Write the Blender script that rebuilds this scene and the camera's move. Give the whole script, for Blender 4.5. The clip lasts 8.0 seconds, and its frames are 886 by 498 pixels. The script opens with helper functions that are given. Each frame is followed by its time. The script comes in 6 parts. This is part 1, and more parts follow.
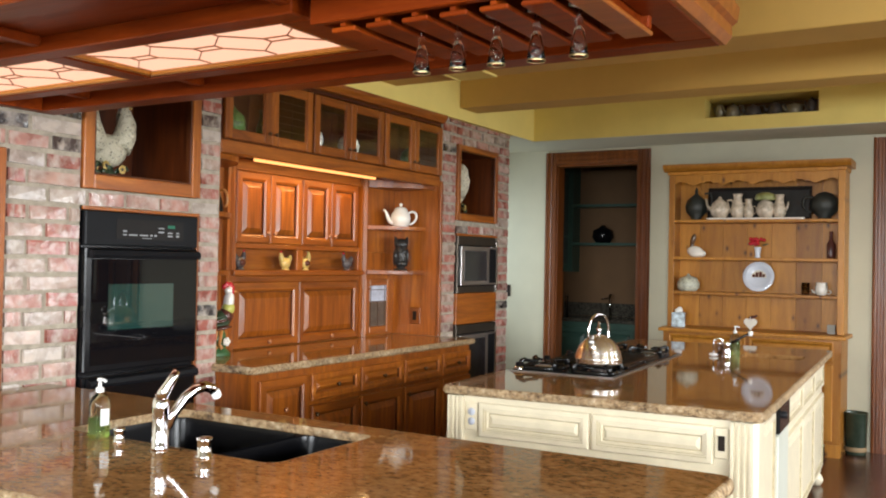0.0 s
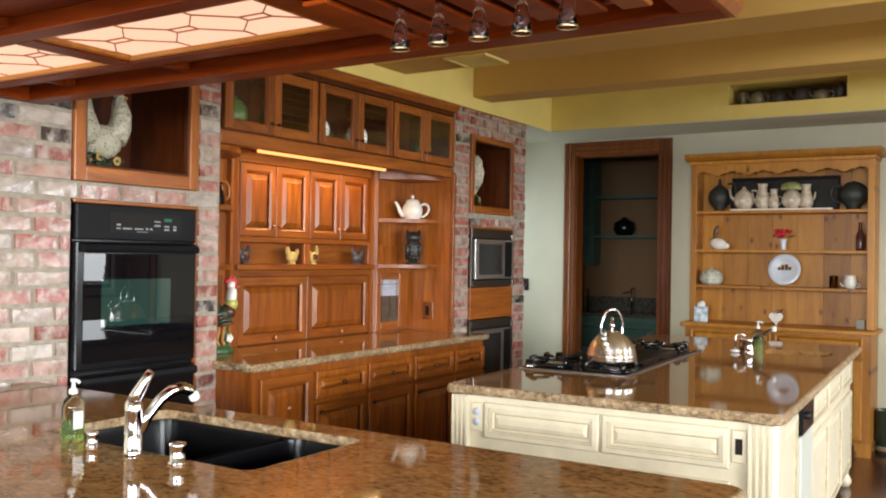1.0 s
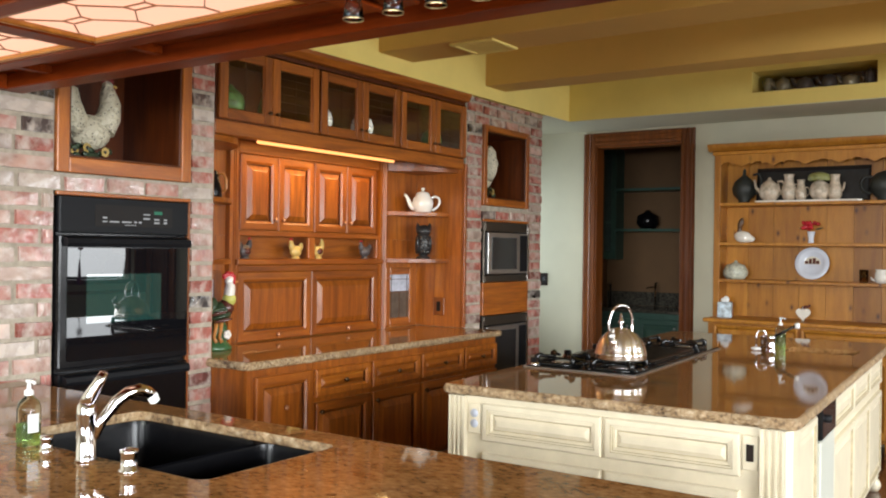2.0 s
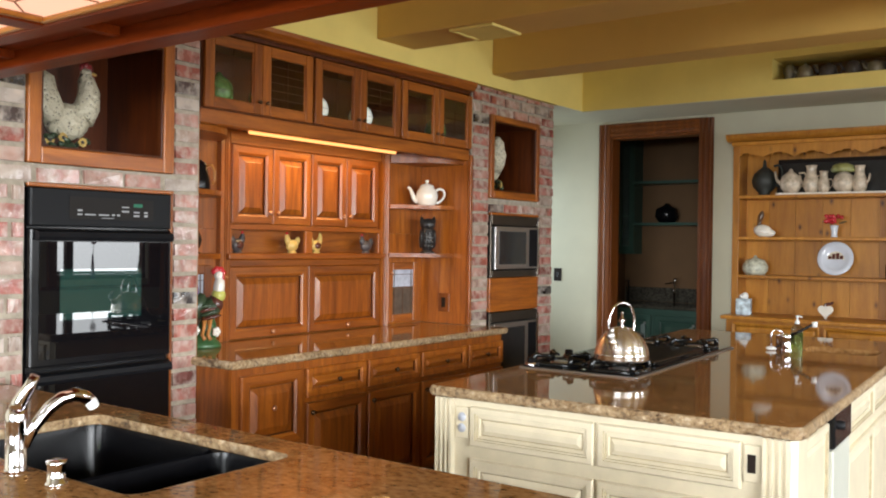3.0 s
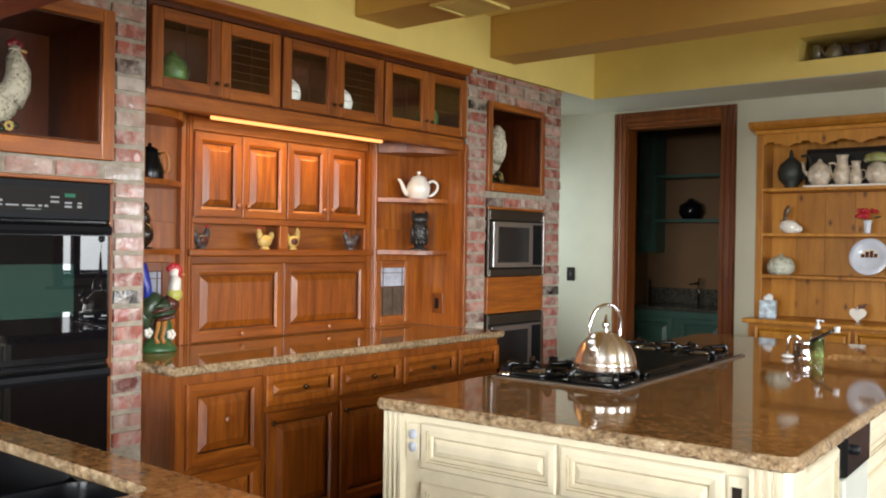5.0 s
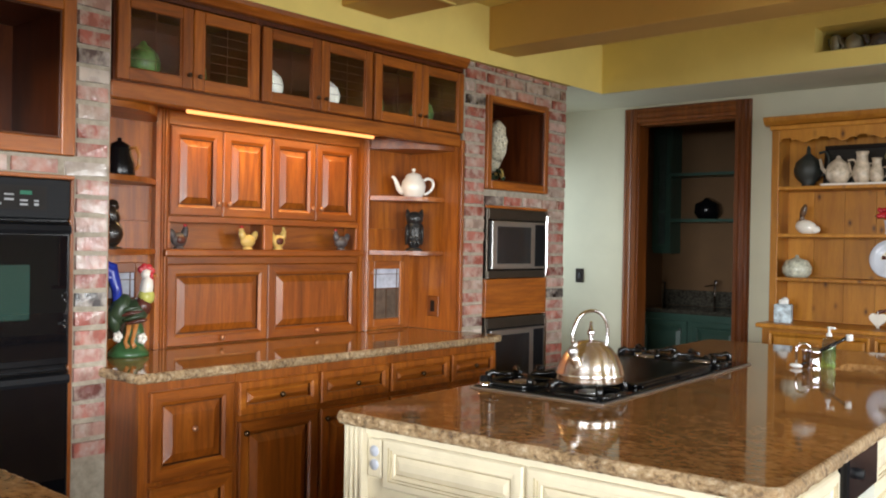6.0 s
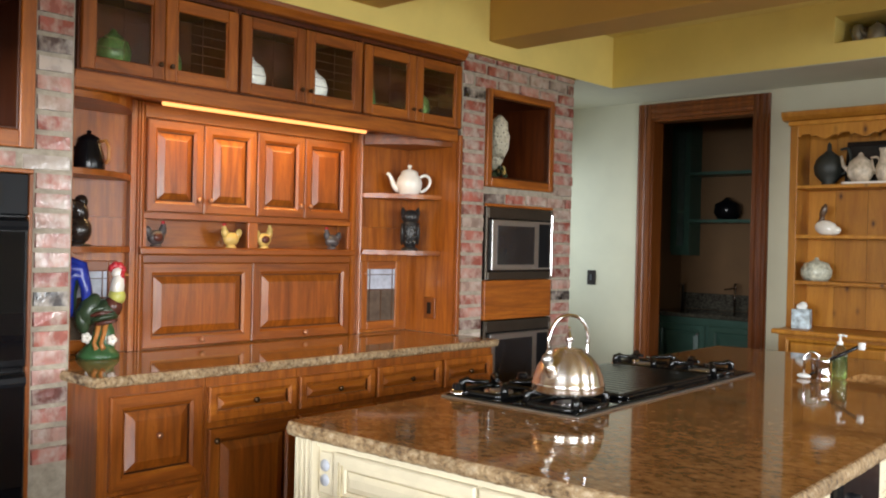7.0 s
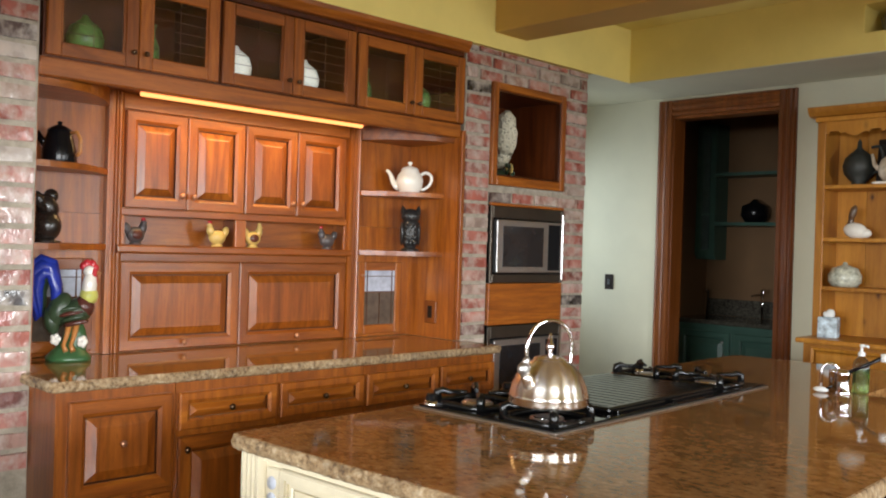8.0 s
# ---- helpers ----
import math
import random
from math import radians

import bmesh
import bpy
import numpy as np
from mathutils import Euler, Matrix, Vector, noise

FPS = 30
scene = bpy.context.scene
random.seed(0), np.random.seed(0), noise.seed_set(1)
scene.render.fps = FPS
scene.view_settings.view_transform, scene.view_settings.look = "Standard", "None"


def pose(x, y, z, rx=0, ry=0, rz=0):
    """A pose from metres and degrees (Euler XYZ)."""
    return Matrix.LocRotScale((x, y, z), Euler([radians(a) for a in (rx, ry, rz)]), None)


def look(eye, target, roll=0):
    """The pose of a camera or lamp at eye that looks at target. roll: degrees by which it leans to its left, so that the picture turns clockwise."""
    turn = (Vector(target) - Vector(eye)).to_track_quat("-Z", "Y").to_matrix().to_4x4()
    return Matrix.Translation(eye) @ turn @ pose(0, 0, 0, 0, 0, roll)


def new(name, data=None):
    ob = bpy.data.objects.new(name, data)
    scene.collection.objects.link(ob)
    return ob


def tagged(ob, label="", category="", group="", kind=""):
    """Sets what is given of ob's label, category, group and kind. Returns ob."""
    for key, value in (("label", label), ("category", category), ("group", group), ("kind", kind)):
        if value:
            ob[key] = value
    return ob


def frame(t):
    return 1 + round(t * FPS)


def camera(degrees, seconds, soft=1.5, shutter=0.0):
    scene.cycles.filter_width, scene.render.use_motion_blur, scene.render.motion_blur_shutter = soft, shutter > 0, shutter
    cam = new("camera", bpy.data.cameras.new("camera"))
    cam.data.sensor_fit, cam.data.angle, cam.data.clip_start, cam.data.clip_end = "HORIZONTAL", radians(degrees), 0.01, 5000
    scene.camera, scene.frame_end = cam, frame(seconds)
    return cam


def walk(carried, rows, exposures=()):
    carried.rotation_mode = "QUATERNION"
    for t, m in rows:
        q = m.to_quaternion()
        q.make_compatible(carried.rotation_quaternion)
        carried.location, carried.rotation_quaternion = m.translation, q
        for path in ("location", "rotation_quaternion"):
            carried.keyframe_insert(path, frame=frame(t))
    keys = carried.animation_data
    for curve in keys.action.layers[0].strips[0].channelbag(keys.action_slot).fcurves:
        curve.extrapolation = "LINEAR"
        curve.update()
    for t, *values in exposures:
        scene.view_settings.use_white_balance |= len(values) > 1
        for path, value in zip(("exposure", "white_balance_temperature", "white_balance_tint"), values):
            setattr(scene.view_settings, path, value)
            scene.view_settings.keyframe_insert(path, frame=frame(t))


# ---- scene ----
cam = camera(52.5, 8.0, soft=2.0)
PATH = [
    (0, (3.516, 0.161, 1.486), (2.495, 1.88, 1.514), 1.1),
    (0.5, (3.514, 0.263, 1.485), (2.468, 1.968, 1.507), 1.0),
    (1, (3.514, 0.372, 1.486), (2.441, 2.06, 1.499), 0.9),
    (1.5, (3.522, 0.491, 1.48), (2.42, 2.16, 1.488), 0.8),
    (3, (3.559, 0.893, 1.481), (2.373, 2.503, 1.469), 0.8),
    (3.5, (3.55, 1.024, 1.469), (2.347, 2.622, 1.458), 0.8),
    (4, (3.55, 1.168, 1.458), (2.327, 2.75, 1.45), 0.8),
    (4.5, (3.55, 1.309, 1.454), (2.307, 2.876, 1.445), 0.8),
    (6, (3.55, 1.771, 1.465), (2.241, 3.283, 1.451), 1.0),
    (6.5, (3.572, 1.937, 1.457), (2.232, 3.422, 1.445), 1.1),
    (7, (3.569, 2.093, 1.46), (2.203, 3.554, 1.447), 1.3),
    (7.5, (3.559, 2.253, 1.458), (2.165, 3.687, 1.446), 1.5),
    (8, (3.543, 2.424, 1.443), (2.117, 3.826, 1.438), 1.7),
]
walk(cam, [(t, look(eye, target, roll)) for t, eye, target, roll in PATH])

# ---- world, sun, window light, exposure ----
scene.view_settings.exposure = -0.04
world = bpy.data.worlds.new("world")
scene.world = world
world.use_nodes = True
sky = world.node_tree.nodes.new("ShaderNodeTexSky")
sky.sky_type, sky.sun_disc = "NISHITA", False
sky.sun_elevation, sky.sun_rotation = radians(42), radians(115)
back = world.node_tree.nodes["Background"]
back.inputs["Strength"].default_value = 0.15
world.node_tree.links.new(sky.outputs[0], back.inputs[0])
sun = new("sun", bpy.data.lights.new("sun", "SUN"))
sun.data.energy, sun.data.angle, sun.data.color = 0.8, radians(12), (1.0, 0.93, 0.82)
sun.matrix_world = look((20, -9, 20), (0, 0, 0))

ROOM_X, ROOM_Y, CEIL = 6.6, -4.2, 2.96


def window_light(name, at, target, w, h, watts, color=(0.93, 0.97, 1.0), spread=95):
    lamp = new(name, bpy.data.lights.new(name, "AREA"))
    lamp.data.shape, lamp.data.size, lamp.data.size_y = "RECTANGLE", w, h
    lamp.data.energy, lamp.data.color = watts, color
    lamp.data.spread = radians(spread)
    lamp.matrix_world = look(at, target)
    return lamp


window_light("window_light_east", (ROOM_X + 0.2, 7.44, 1.65), (0, 5.8, -1.0), 1.26, 1.25, 34)
window_light("window_light_middle", (ROOM_X + 0.2, 4.9, 1.45), (0.6, 6.2, -1.1), 1.4, 1.4, 86, spread=88)
window_light("window_light_south_east", (ROOM_X + 0.2, 0.8, 1.6), (0, 2.6, -1.7), 3.6, 1.3, 205, spread=84)
window_light("window_light_south", (3.9, ROOM_Y - 0.2, 1.85), (2.2, 7, -1.6), 4.6, 1.4, 365, spread=116)
window_light("window_light_west", (-1.02, 7.75, 1.6), (0.6, 8.1, 1.4), 0.7, 1.2, 9, color=(0.78, 0.9, 1.0), spread=150)


strip = window_light("strip_light", (-0.25, 4.87, 2.068), (-0.3, 4.87, 1.2), 1.26, 0.03, 7, (1.0, 0.64, 0.27), 160)


# ---- materials ----
def mat(name, color=(0.5, 0.5, 0.5), rough=0.5, metal=0.0, **more):
    m = bpy.data.materials.new(name)
    m.use_nodes = True
    b = m.node_tree.nodes["Principled BSDF"]
    b.inputs["Base Color"].default_value = (*color, 1)
    b.inputs["Roughness"].default_value = rough
    b.inputs["Metallic"].default_value = metal
    for key, value in more.items():
        b.inputs[key.replace("_", " ")].default_value = value
    return m


def node(m, kind, **values):
    n = m.node_tree.nodes.new(kind)
    for key, value in values.items():
        n.inputs[key].default_value = value
    return n


def wire(m, a, b):
    m.node_tree.links.new(a, b)


def ramp(m, fac, stops):
    r = m.node_tree.nodes.new("ShaderNodeValToRGB")
    e = r.color_ramp.elements
    while len(e) < len(stops):
        e.new(0.5)
    for el, (p, c) in zip(e, stops):
        el.position, el.color = p, (*c, 1)
    wire(m, fac, r.inputs[0])
    return r.outputs[0]


def space(m, scale=(1, 1, 1), rot=(0, 0, 0), shift_by_object=False):
    co = m.node_tree.nodes.new("ShaderNodeTexCoord")
    mp = node(m, "ShaderNodeMapping", Scale=scale, Rotation=rot)
    wire(m, co.outputs["Object"], mp.inputs["Vector"])
    if shift_by_object:
        info = m.node_tree.nodes.new("ShaderNodeObjectInfo")
        mul = m.node_tree.nodes.new("ShaderNodeMath")
        mul.operation = "MULTIPLY"
        mul.inputs[1].default_value = 37.0
        wire(m, info.outputs["Random"], mul.inputs[0])
        wire(m, mul.outputs[0], mp.inputs["Location"])
    return mp.outputs["Vector"]


def noise_tex(m, vec, scale, detail=4, rough=0.55, distort=0.0):
    n = node(m, "ShaderNodeTexNoise", Scale=scale, Detail=detail, Roughness=rough, Distortion=distort)
    wire(m, vec, n.inputs["Vector"])
    return n.outputs["Fac"]


def mixed(m, fac, a, b, mode="MIX"):
    n = m.node_tree.nodes.new("ShaderNodeMix")
    n.data_type, n.blend_type = "RGBA", mode
    for value, i in ((fac, 0), (a, 6), (b, 7)):
        if hasattr(value, "is_linked"):
            wire(m, value, n.inputs[i])
        elif i == 0:
            n.inputs[0].default_value = value
        else:
            n.inputs[i].default_value = (*value, 1)
    return n.outputs[2]


def bump(m, height, strength=0.2, distance=0.01):
    b = node(m, "ShaderNodeBump", Strength=strength, Distance=distance)
    wire(m, height, b.inputs["Height"])
    wire(m, b.outputs[0], m.node_tree.nodes["Principled BSDF"].inputs["Normal"])


def base(m, color):
    wire(m, color, m.node_tree.nodes["Principled BSDF"].inputs["Base Color"])


def rough_from(m, fac, lo, hi):
    r = node(m, "ShaderNodeMapRange")
    r.inputs[3].default_value, r.inputs[4].default_value = lo, hi
    wire(m, fac, r.inputs[0])
    wire(m, r.outputs[0], m.node_tree.nodes["Principled BSDF"].inputs["Roughness"])


def wood(name, dark, mid, light, grain=(18, 18, 1.6), rough=(0.3, 0.46), coat=0.16, knots=False, spec=0.4, figure=0.34):
    m = mat(name, mid)
    v = space(m, grain, shift_by_object=True)
    fine = noise_tex(m, v, 3.2, 5, 0.6, 0.6)
    v2 = space(m, tuple(0.22 * g for g in grain), shift_by_object=True)
    wide = noise_tex(m, v2, 2.4, 3, 0.55, 2.2)
    pores = noise_tex(m, space(m, tuple(5 * g for g in grain)), 3.0, 2, 0.5)
    c = ramp(m, fine, ((0.18, dark), (0.5, mid), (0.84, light)))
    c = mixed(m, 0.55, c, ramp(m, wide, ((0.3, dark), (0.55, mid), (0.75, light))))
    rings = node(m, "ShaderNodeMath")
    rings.operation = "MULTIPLY"
    rings.inputs[1].default_value = 62.0
    wire(m, noise_tex(m, space(m, tuple(0.12 * g for g in grain), shift_by_object=True), 1.7, 2, 0.45, 0.5), rings.inputs[0])
    arcs = node(m, "ShaderNodeMath")
    arcs.operation = "SINE"
    wire(m, rings.outputs[0], arcs.inputs[0])
    c = mixed(m, ramp(m, arcs.outputs[0], ((0.35, (0, 0, 0)), (0.95, (figure, figure, figure)))), c, dark)
    c = mixed(m, ramp(m, pores, ((0.34, (0.3, 0.3, 0.3)), (0.44, (0, 0, 0)))), c, dark)
    if knots:
        vor = node(m, "ShaderNodeTexVoronoi", Scale=1.0)
        vor.voronoi_dimensions = "2D"
        wire(m, space(m, (9, 1, 5), (radians(90), 0, 0)), vor.inputs["Vector"])
        spot = ramp(m, vor.outputs["Distance"], ((0.04, (0.95, 0.95, 0.95)), (0.1, (0.4, 0.4, 0.4)), (0.19, (0, 0, 0))))
        some = ramp(m, vor.outputs["Color"], ((0.6, (0, 0, 0)), (0.7, (1, 1, 1))))
        c = mixed(m, mixed(m, 1.0, spot, some, "MULTIPLY"), c, (0.07, 0.022, 0.006))
    info = m.node_tree.nodes.new("ShaderNodeObjectInfo")
    c = mixed(m, 1.0, c, ramp(m, info.outputs["Random"], ((0.0, (0.72, 0.66, 0.6)), (0.5, (0.95, 0.93, 0.92)), (1.0, (1.12, 1.12, 1.15)))), "MULTIPLY")
    base(m, c)
    rough_from(m, fine, *rough)
    bump(m, pores, 0.12, 0.002)
    b = m.node_tree.nodes["Principled BSDF"]
    b.inputs["Coat Weight"].default_value, b.inputs["Coat Roughness"].default_value = coat, 0.26
    b.inputs["Specular IOR Level"].default_value = spec
    return m


OAK_TONES = (0.125, 0.028, 0.003), (0.325, 0.09, 0.008), (0.485, 0.163, 0.018)
OAK = wood("honey_oak", *OAK_TONES, rough=(0.28, 0.44), coat=0.42, spec=0.4)
OAK_SIDE = wood("honey_oak_along", *OAK_TONES, (18, 1.6, 18), rough=(0.28, 0.44), coat=0.42, spec=0.4)
# Darker oak tone for panel groove faces and the niche lip.
OAK_GROOVE = wood("dark_oak_grooves", (0.035, 0.008, 0.001), (0.085, 0.02, 0.003), (0.13, 0.036, 0.006), rough=(0.35, 0.5), coat=0.05)
CHERRY = wood("cherry_canopy", (0.11, 0.013, 0.0012), (0.22, 0.033, 0.0024), (0.29, 0.052, 0.004), (1.6, 18, 18), (0.3, 0.45), 0.0, spec=0.15)
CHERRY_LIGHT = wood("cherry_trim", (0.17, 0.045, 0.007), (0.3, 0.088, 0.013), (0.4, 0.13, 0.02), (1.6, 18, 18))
# Brighter golden tone puts the panels' glow on their frames into the colour.
GOLDEN = wood("glow_tinted_panel_frame", (0.3, 0.1, 0.012), (0.48, 0.19, 0.024), (0.6, 0.27, 0.04), (1.6, 18, 18), (0.25, 0.4))
PINE = wood("pine", (0.32, 0.115, 0.012), (0.49, 0.21, 0.024), (0.59, 0.28, 0.044), (14, 14, 1.4), (0.35, 0.5), 0.1, True, figure=0.2)
# Lining wood darkened: the shade inside niches and cabinets is in its colour.
NICHE_WOOD = wood("shade_dark_lining", (0.042, 0.008, 0.0014), (0.098, 0.021, 0.003), (0.15, 0.036, 0.006), rough=(0.3, 0.45), coat=0.1)
CASING = wood("stained_casing", (0.1, 0.026, 0.005), (0.19, 0.056, 0.01), (0.29, 0.095, 0.018), rough=(0.25, 0.4))
FLOOR_WOOD = wood("dark_floor_boards", (0.045, 0.012, 0.006), (0.08, 0.023, 0.01), (0.12, 0.038, 0.016), (18, 1.6, 18), (0.15, 0.28), 0.4)


def stone(name, dark, mid, light, pale, spread=1.0):
    m = mat(name, mid, 0.09)
    v = space(m, (0.7, 1, 1))
    a = noise_tex(m, v, 58, 6, 0.64)
    b = noise_tex(m, v, 16, 4, 0.6, 0.4)
    vor = node(m, "ShaderNodeTexVoronoi", Scale=120.0)
    wire(m, v, vor.inputs["Vector"])
    c = ramp(m, a, tuple((0.5 + spread * k, tone) for k, tone in ((-0.2, dark), (-0.07, mid), (0.08, light), (0.25, pale))))
    c = mixed(m, 0.35, c, ramp(m, b, ((0.35, dark), (0.52, mid), (0.68, light))))
    c = mixed(m, ramp(m, vor.outputs["Distance"], ((0.08, (0.4, 0.4, 0.4)), (0.2, (0, 0, 0)))), c, dark)
    base(m, c)
    rough_from(m, b, 0.03, 0.075)
    return m


GRANITE = stone("golden_granite", (0.08, 0.034, 0.011), (0.27, 0.127, 0.041), (0.37, 0.195, 0.073), (0.5, 0.31, 0.145), 0.85)


def chipped_stone():
    m = stone("rough_granite_edge", (0.045, 0.021, 0.009), (0.31, 0.195, 0.094), (0.46, 0.325, 0.18), (0.65, 0.53, 0.37), 0.66)
    rough_from(m, noise_tex(m, space(m), 40), 0.3, 0.6)
    bump(m, noise_tex(m, space(m), 48, 5, 0.65), 1.0, 0.02)
    return m


GRANITE_EDGE = chipped_stone()


def brick_mat():
    m = mat("used_brick", (0.3, 0.1, 0.07), 0.55)
    info = m.node_tree.nodes.new("ShaderNodeObjectInfo")
    tone = ramp(m, info.outputs["Random"], (
        (0.0, (0.016, 0.013, 0.013)), (0.045, (0.035, 0.026, 0.026)), (0.07, (0.24, 0.06, 0.042)), (0.3, (0.34, 0.1, 0.075)),
        (0.45, (0.36, 0.18, 0.145)), (0.58, (0.36, 0.26, 0.21)), (0.66, (0.25, 0.205, 0.18)), (0.76, (0.5, 0.43, 0.37)), (0.84, (0.37, 0.1, 0.07)), (1.0, (0.34, 0.19, 0.16))))
    v = space(m, (1, 0.2, 0.065), shift_by_object=True)
    blotch = noise_tex(m, v, 11, 3, 0.5)
    lime = noise_tex(m, v, 15, 4, 0.55)
    c = mixed(m, 0.38, tone, ramp(m, blotch, ((0.3, (0.14, 0.11, 0.11)), (0.5, (0.5, 0.48, 0.48)), (0.7, (0.86, 0.8, 0.76)))), "OVERLAY")
    c = mixed(m, ramp(m, lime, ((0.42, (0, 0, 0)), (0.7, (0.78, 0.78, 0.78)))), c, (0.5, 0.43, 0.37))
    base(m, c)
    rough_from(m, blotch, 0.12, 0.45)
    bump(m, noise_tex(m, v, 15, 3, 0.55), 0.62, 0.007)
    b = m.node_tree.nodes["Principled BSDF"]
    b.inputs["Coat Weight"].default_value, b.inputs["Coat Roughness"].default_value = 0.75, 0.11
    wire(m, b.inputs["Normal"].links[0].from_socket, b.inputs["Coat Normal"])
    return m


BRICK = brick_mat()


def plain(name, color, rough, vary=0.08, scale=6, relief=0.06, fine=180, metal=0.0, **more):
    m = mat(name, color, rough, metal, **more)
    v = space(m)
    a = noise_tex(m, v, scale, 4, 0.6)
    c = ramp(m, a, ((0.3, tuple(x * (1 - vary) for x in color)), (0.7, tuple(min(1, x * (1 + vary)) for x in color))))
    base(m, c)
    rough_from(m, a, max(0.02, rough - 0.05), rough + 0.05)
    if relief:
        bump(m, noise_tex(m, v, fine, 3), relief, 0.003)
    return m


MORTAR = plain("lime_mortar", (0.33, 0.285, 0.22), 0.9, 0.25, 25, 0.6, 90)
WALL = plain("pale_sage_wall", (0.58, 0.56, 0.42), 0.7, 0.04, 3, 0.15, 120)
YELLOW = plain("warm_yellow_plaster", (0.8, 0.64, 0.19), 0.75, 0.05, 3, 0.15, 110)
BEAM = plain("ochre_beam_paint", (0.62, 0.39, 0.095), 0.7, 0.05, 3, 0.15, 110)
CREAM = plain("cream_glazed_paint", (0.66, 0.585, 0.425), 0.35, 0.08, 9, 0.1, 70, Coat_Weight=0.15)
CREAM_DARK = plain("umber_glaze_in_grooves", (0.4, 0.33, 0.2), 0.45, 0.3, 30, 0.1, 70)
GREEN = plain("pantry_green_paint", (0.045, 0.1, 0.075), 0.4, 0.12, 8, 0.1, 60)
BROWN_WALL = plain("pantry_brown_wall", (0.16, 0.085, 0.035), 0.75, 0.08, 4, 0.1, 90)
BLACK = plain("black_enamel", (0.005, 0.005, 0.006), 0.2, 0.2, 20, 0.0, Specular_IOR_Level=0.28)
IRON = plain("black_cast_iron", (0.004, 0.004, 0.004), 0.22, 0.2, 30, 0.05, 160, Specular_IOR_Level=0.4)
OVEN_GLASS = mat("black_oven_glass", (0.004, 0.004, 0.005), 0.012, 0.0, Specular_IOR_Level=0.5)
INNER_GLASS = mat("greenish_inner_glass", (0.012, 0.04, 0.034), 0.015, 0.0, Specular_IOR_Level=0.9, Coat_Weight=1.0, Coat_Roughness=0.015)
PANEL_GREY = plain("charcoal_panel", (0.006, 0.0065, 0.008), 0.45, 0.1, 10, 0.0, Specular_IOR_Level=0.2)
SINK = plain("black_composite_sink", (0.004, 0.004, 0.005), 0.25, 0.15, 30, 0.0, Specular_IOR_Level=0.22)
STEEL = plain("brushed_steel", (0.5, 0.49, 0.48), 0.38, 0.06, 40, 0.05, 300, 1.0)
CHROME = mat("polished_chrome", (0.8, 0.77, 0.8), 0.06, 1.0)
RACK_GLASS = mat("thin_clear_glass", (0.97, 0.95, 0.93), 0.0, 0.0, Transmission_Weight=1.0, IOR=1.2)
CAME_BROWN = plain("brown_came", (0.4, 0.16, 0.07), 0.5, 0.2, 60, 0.0)
COPPER = plain("copper_tinted_steel", (0.9, 0.84, 0.77), 0.25, 0.04, 8, 0.0, metal=1.0, Anisotropic=0.85, Anisotropic_Rotation=0.25)
brushing = node(COPPER, "ShaderNodeTangent")
brushing.direction_type, brushing.axis = "RADIAL", "Z"
wire(COPPER, brushing.outputs[0], COPPER.node_tree.nodes["Principled BSDF"].inputs["Tangent"])
BRONZE = plain("dark_bronze", (0.1, 0.06, 0.035), 0.35, 0.2, 40, 0.0, metal=1.0)
WHITE_GLAZE = plain("white_glaze", (0.8, 0.76, 0.68), 0.12, 0.05, 12, 0.0, Coat_Weight=0.5)
PLATE_BLUE = plain("pale_blue_china", (0.64, 0.68, 0.76), 0.15, 0.06, 12, 0.0)
KNOB = plain("copper_knob", (0.42, 0.2, 0.11), 0.4, 0.15, 40, 0.0, metal=0.7)
GREY_INK = plain("grey_print", (0.3, 0.31, 0.32), 0.5, 0.05, 30, 0.0)
PANTRY_PANE = plain("dim_pane", (0.07, 0.1, 0.09), 0.12, 0.2, 9, 0.0)
LEAD = plain("lead_came", (0.1, 0.045, 0.02), 0.5, 0.2, 60, 0.0, metal=0.6)
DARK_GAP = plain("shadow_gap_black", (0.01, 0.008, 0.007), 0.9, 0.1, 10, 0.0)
PLASTIC_WHITE = plain("white_plastic", (0.72, 0.72, 0.7), 0.35, 0.03, 20, 0.0)
SOCKET_GREY = plain("pale_grey_socket", (0.42, 0.44, 0.5), 0.3, 0.05, 20, 0.0)
PLASTIC_BROWN = plain("brown_plastic", (0.014, 0.008, 0.005), 0.6, 0.1, 20, 0.0, Specular_IOR_Level=0.2)
GREEN_SOAP = mat("green_soap", (0.46, 0.6, 0.2), 0.05, 0.0, Transmission_Weight=0.85, IOR=1.33)
GLASS = mat("clear_glass", (1, 1, 1), 0.01, 0.0, Transmission_Weight=1.0, IOR=1.45)
PANE = mat("cabinet_pane", (0.92, 0.95, 0.93), 0.03, 0.0, Transmission_Weight=1.0, IOR=1.45)
CLEAR_BOTTLE = mat("bottle_plastic", (0.95, 1, 0.92), 0.05, 0.0, Transmission_Weight=1.0, IOR=1.3)


def glow(name, color, strength):
    m = mat(name, tuple(0.25 * v for v in color), 0.5)
    b = m.node_tree.nodes["Principled BSDF"]
    b.inputs["Emission Color"].default_value = (*color, 1)
    b.inputs["Emission Strength"].default_value = strength
    return m


LIT_PANEL = glow("lit_opal_glass", (1.0, 0.6, 0.41), 1.12)
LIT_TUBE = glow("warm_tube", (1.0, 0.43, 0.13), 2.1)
# Glow for an added strip that imitates the tube's orange halo.
LIT_EDGE = glow("amber_halo", (1.0, 0.16, 0.03), 1.0)
CLOCK = glow("green_display", (0.02, 0.3, 0.16), 0.22)


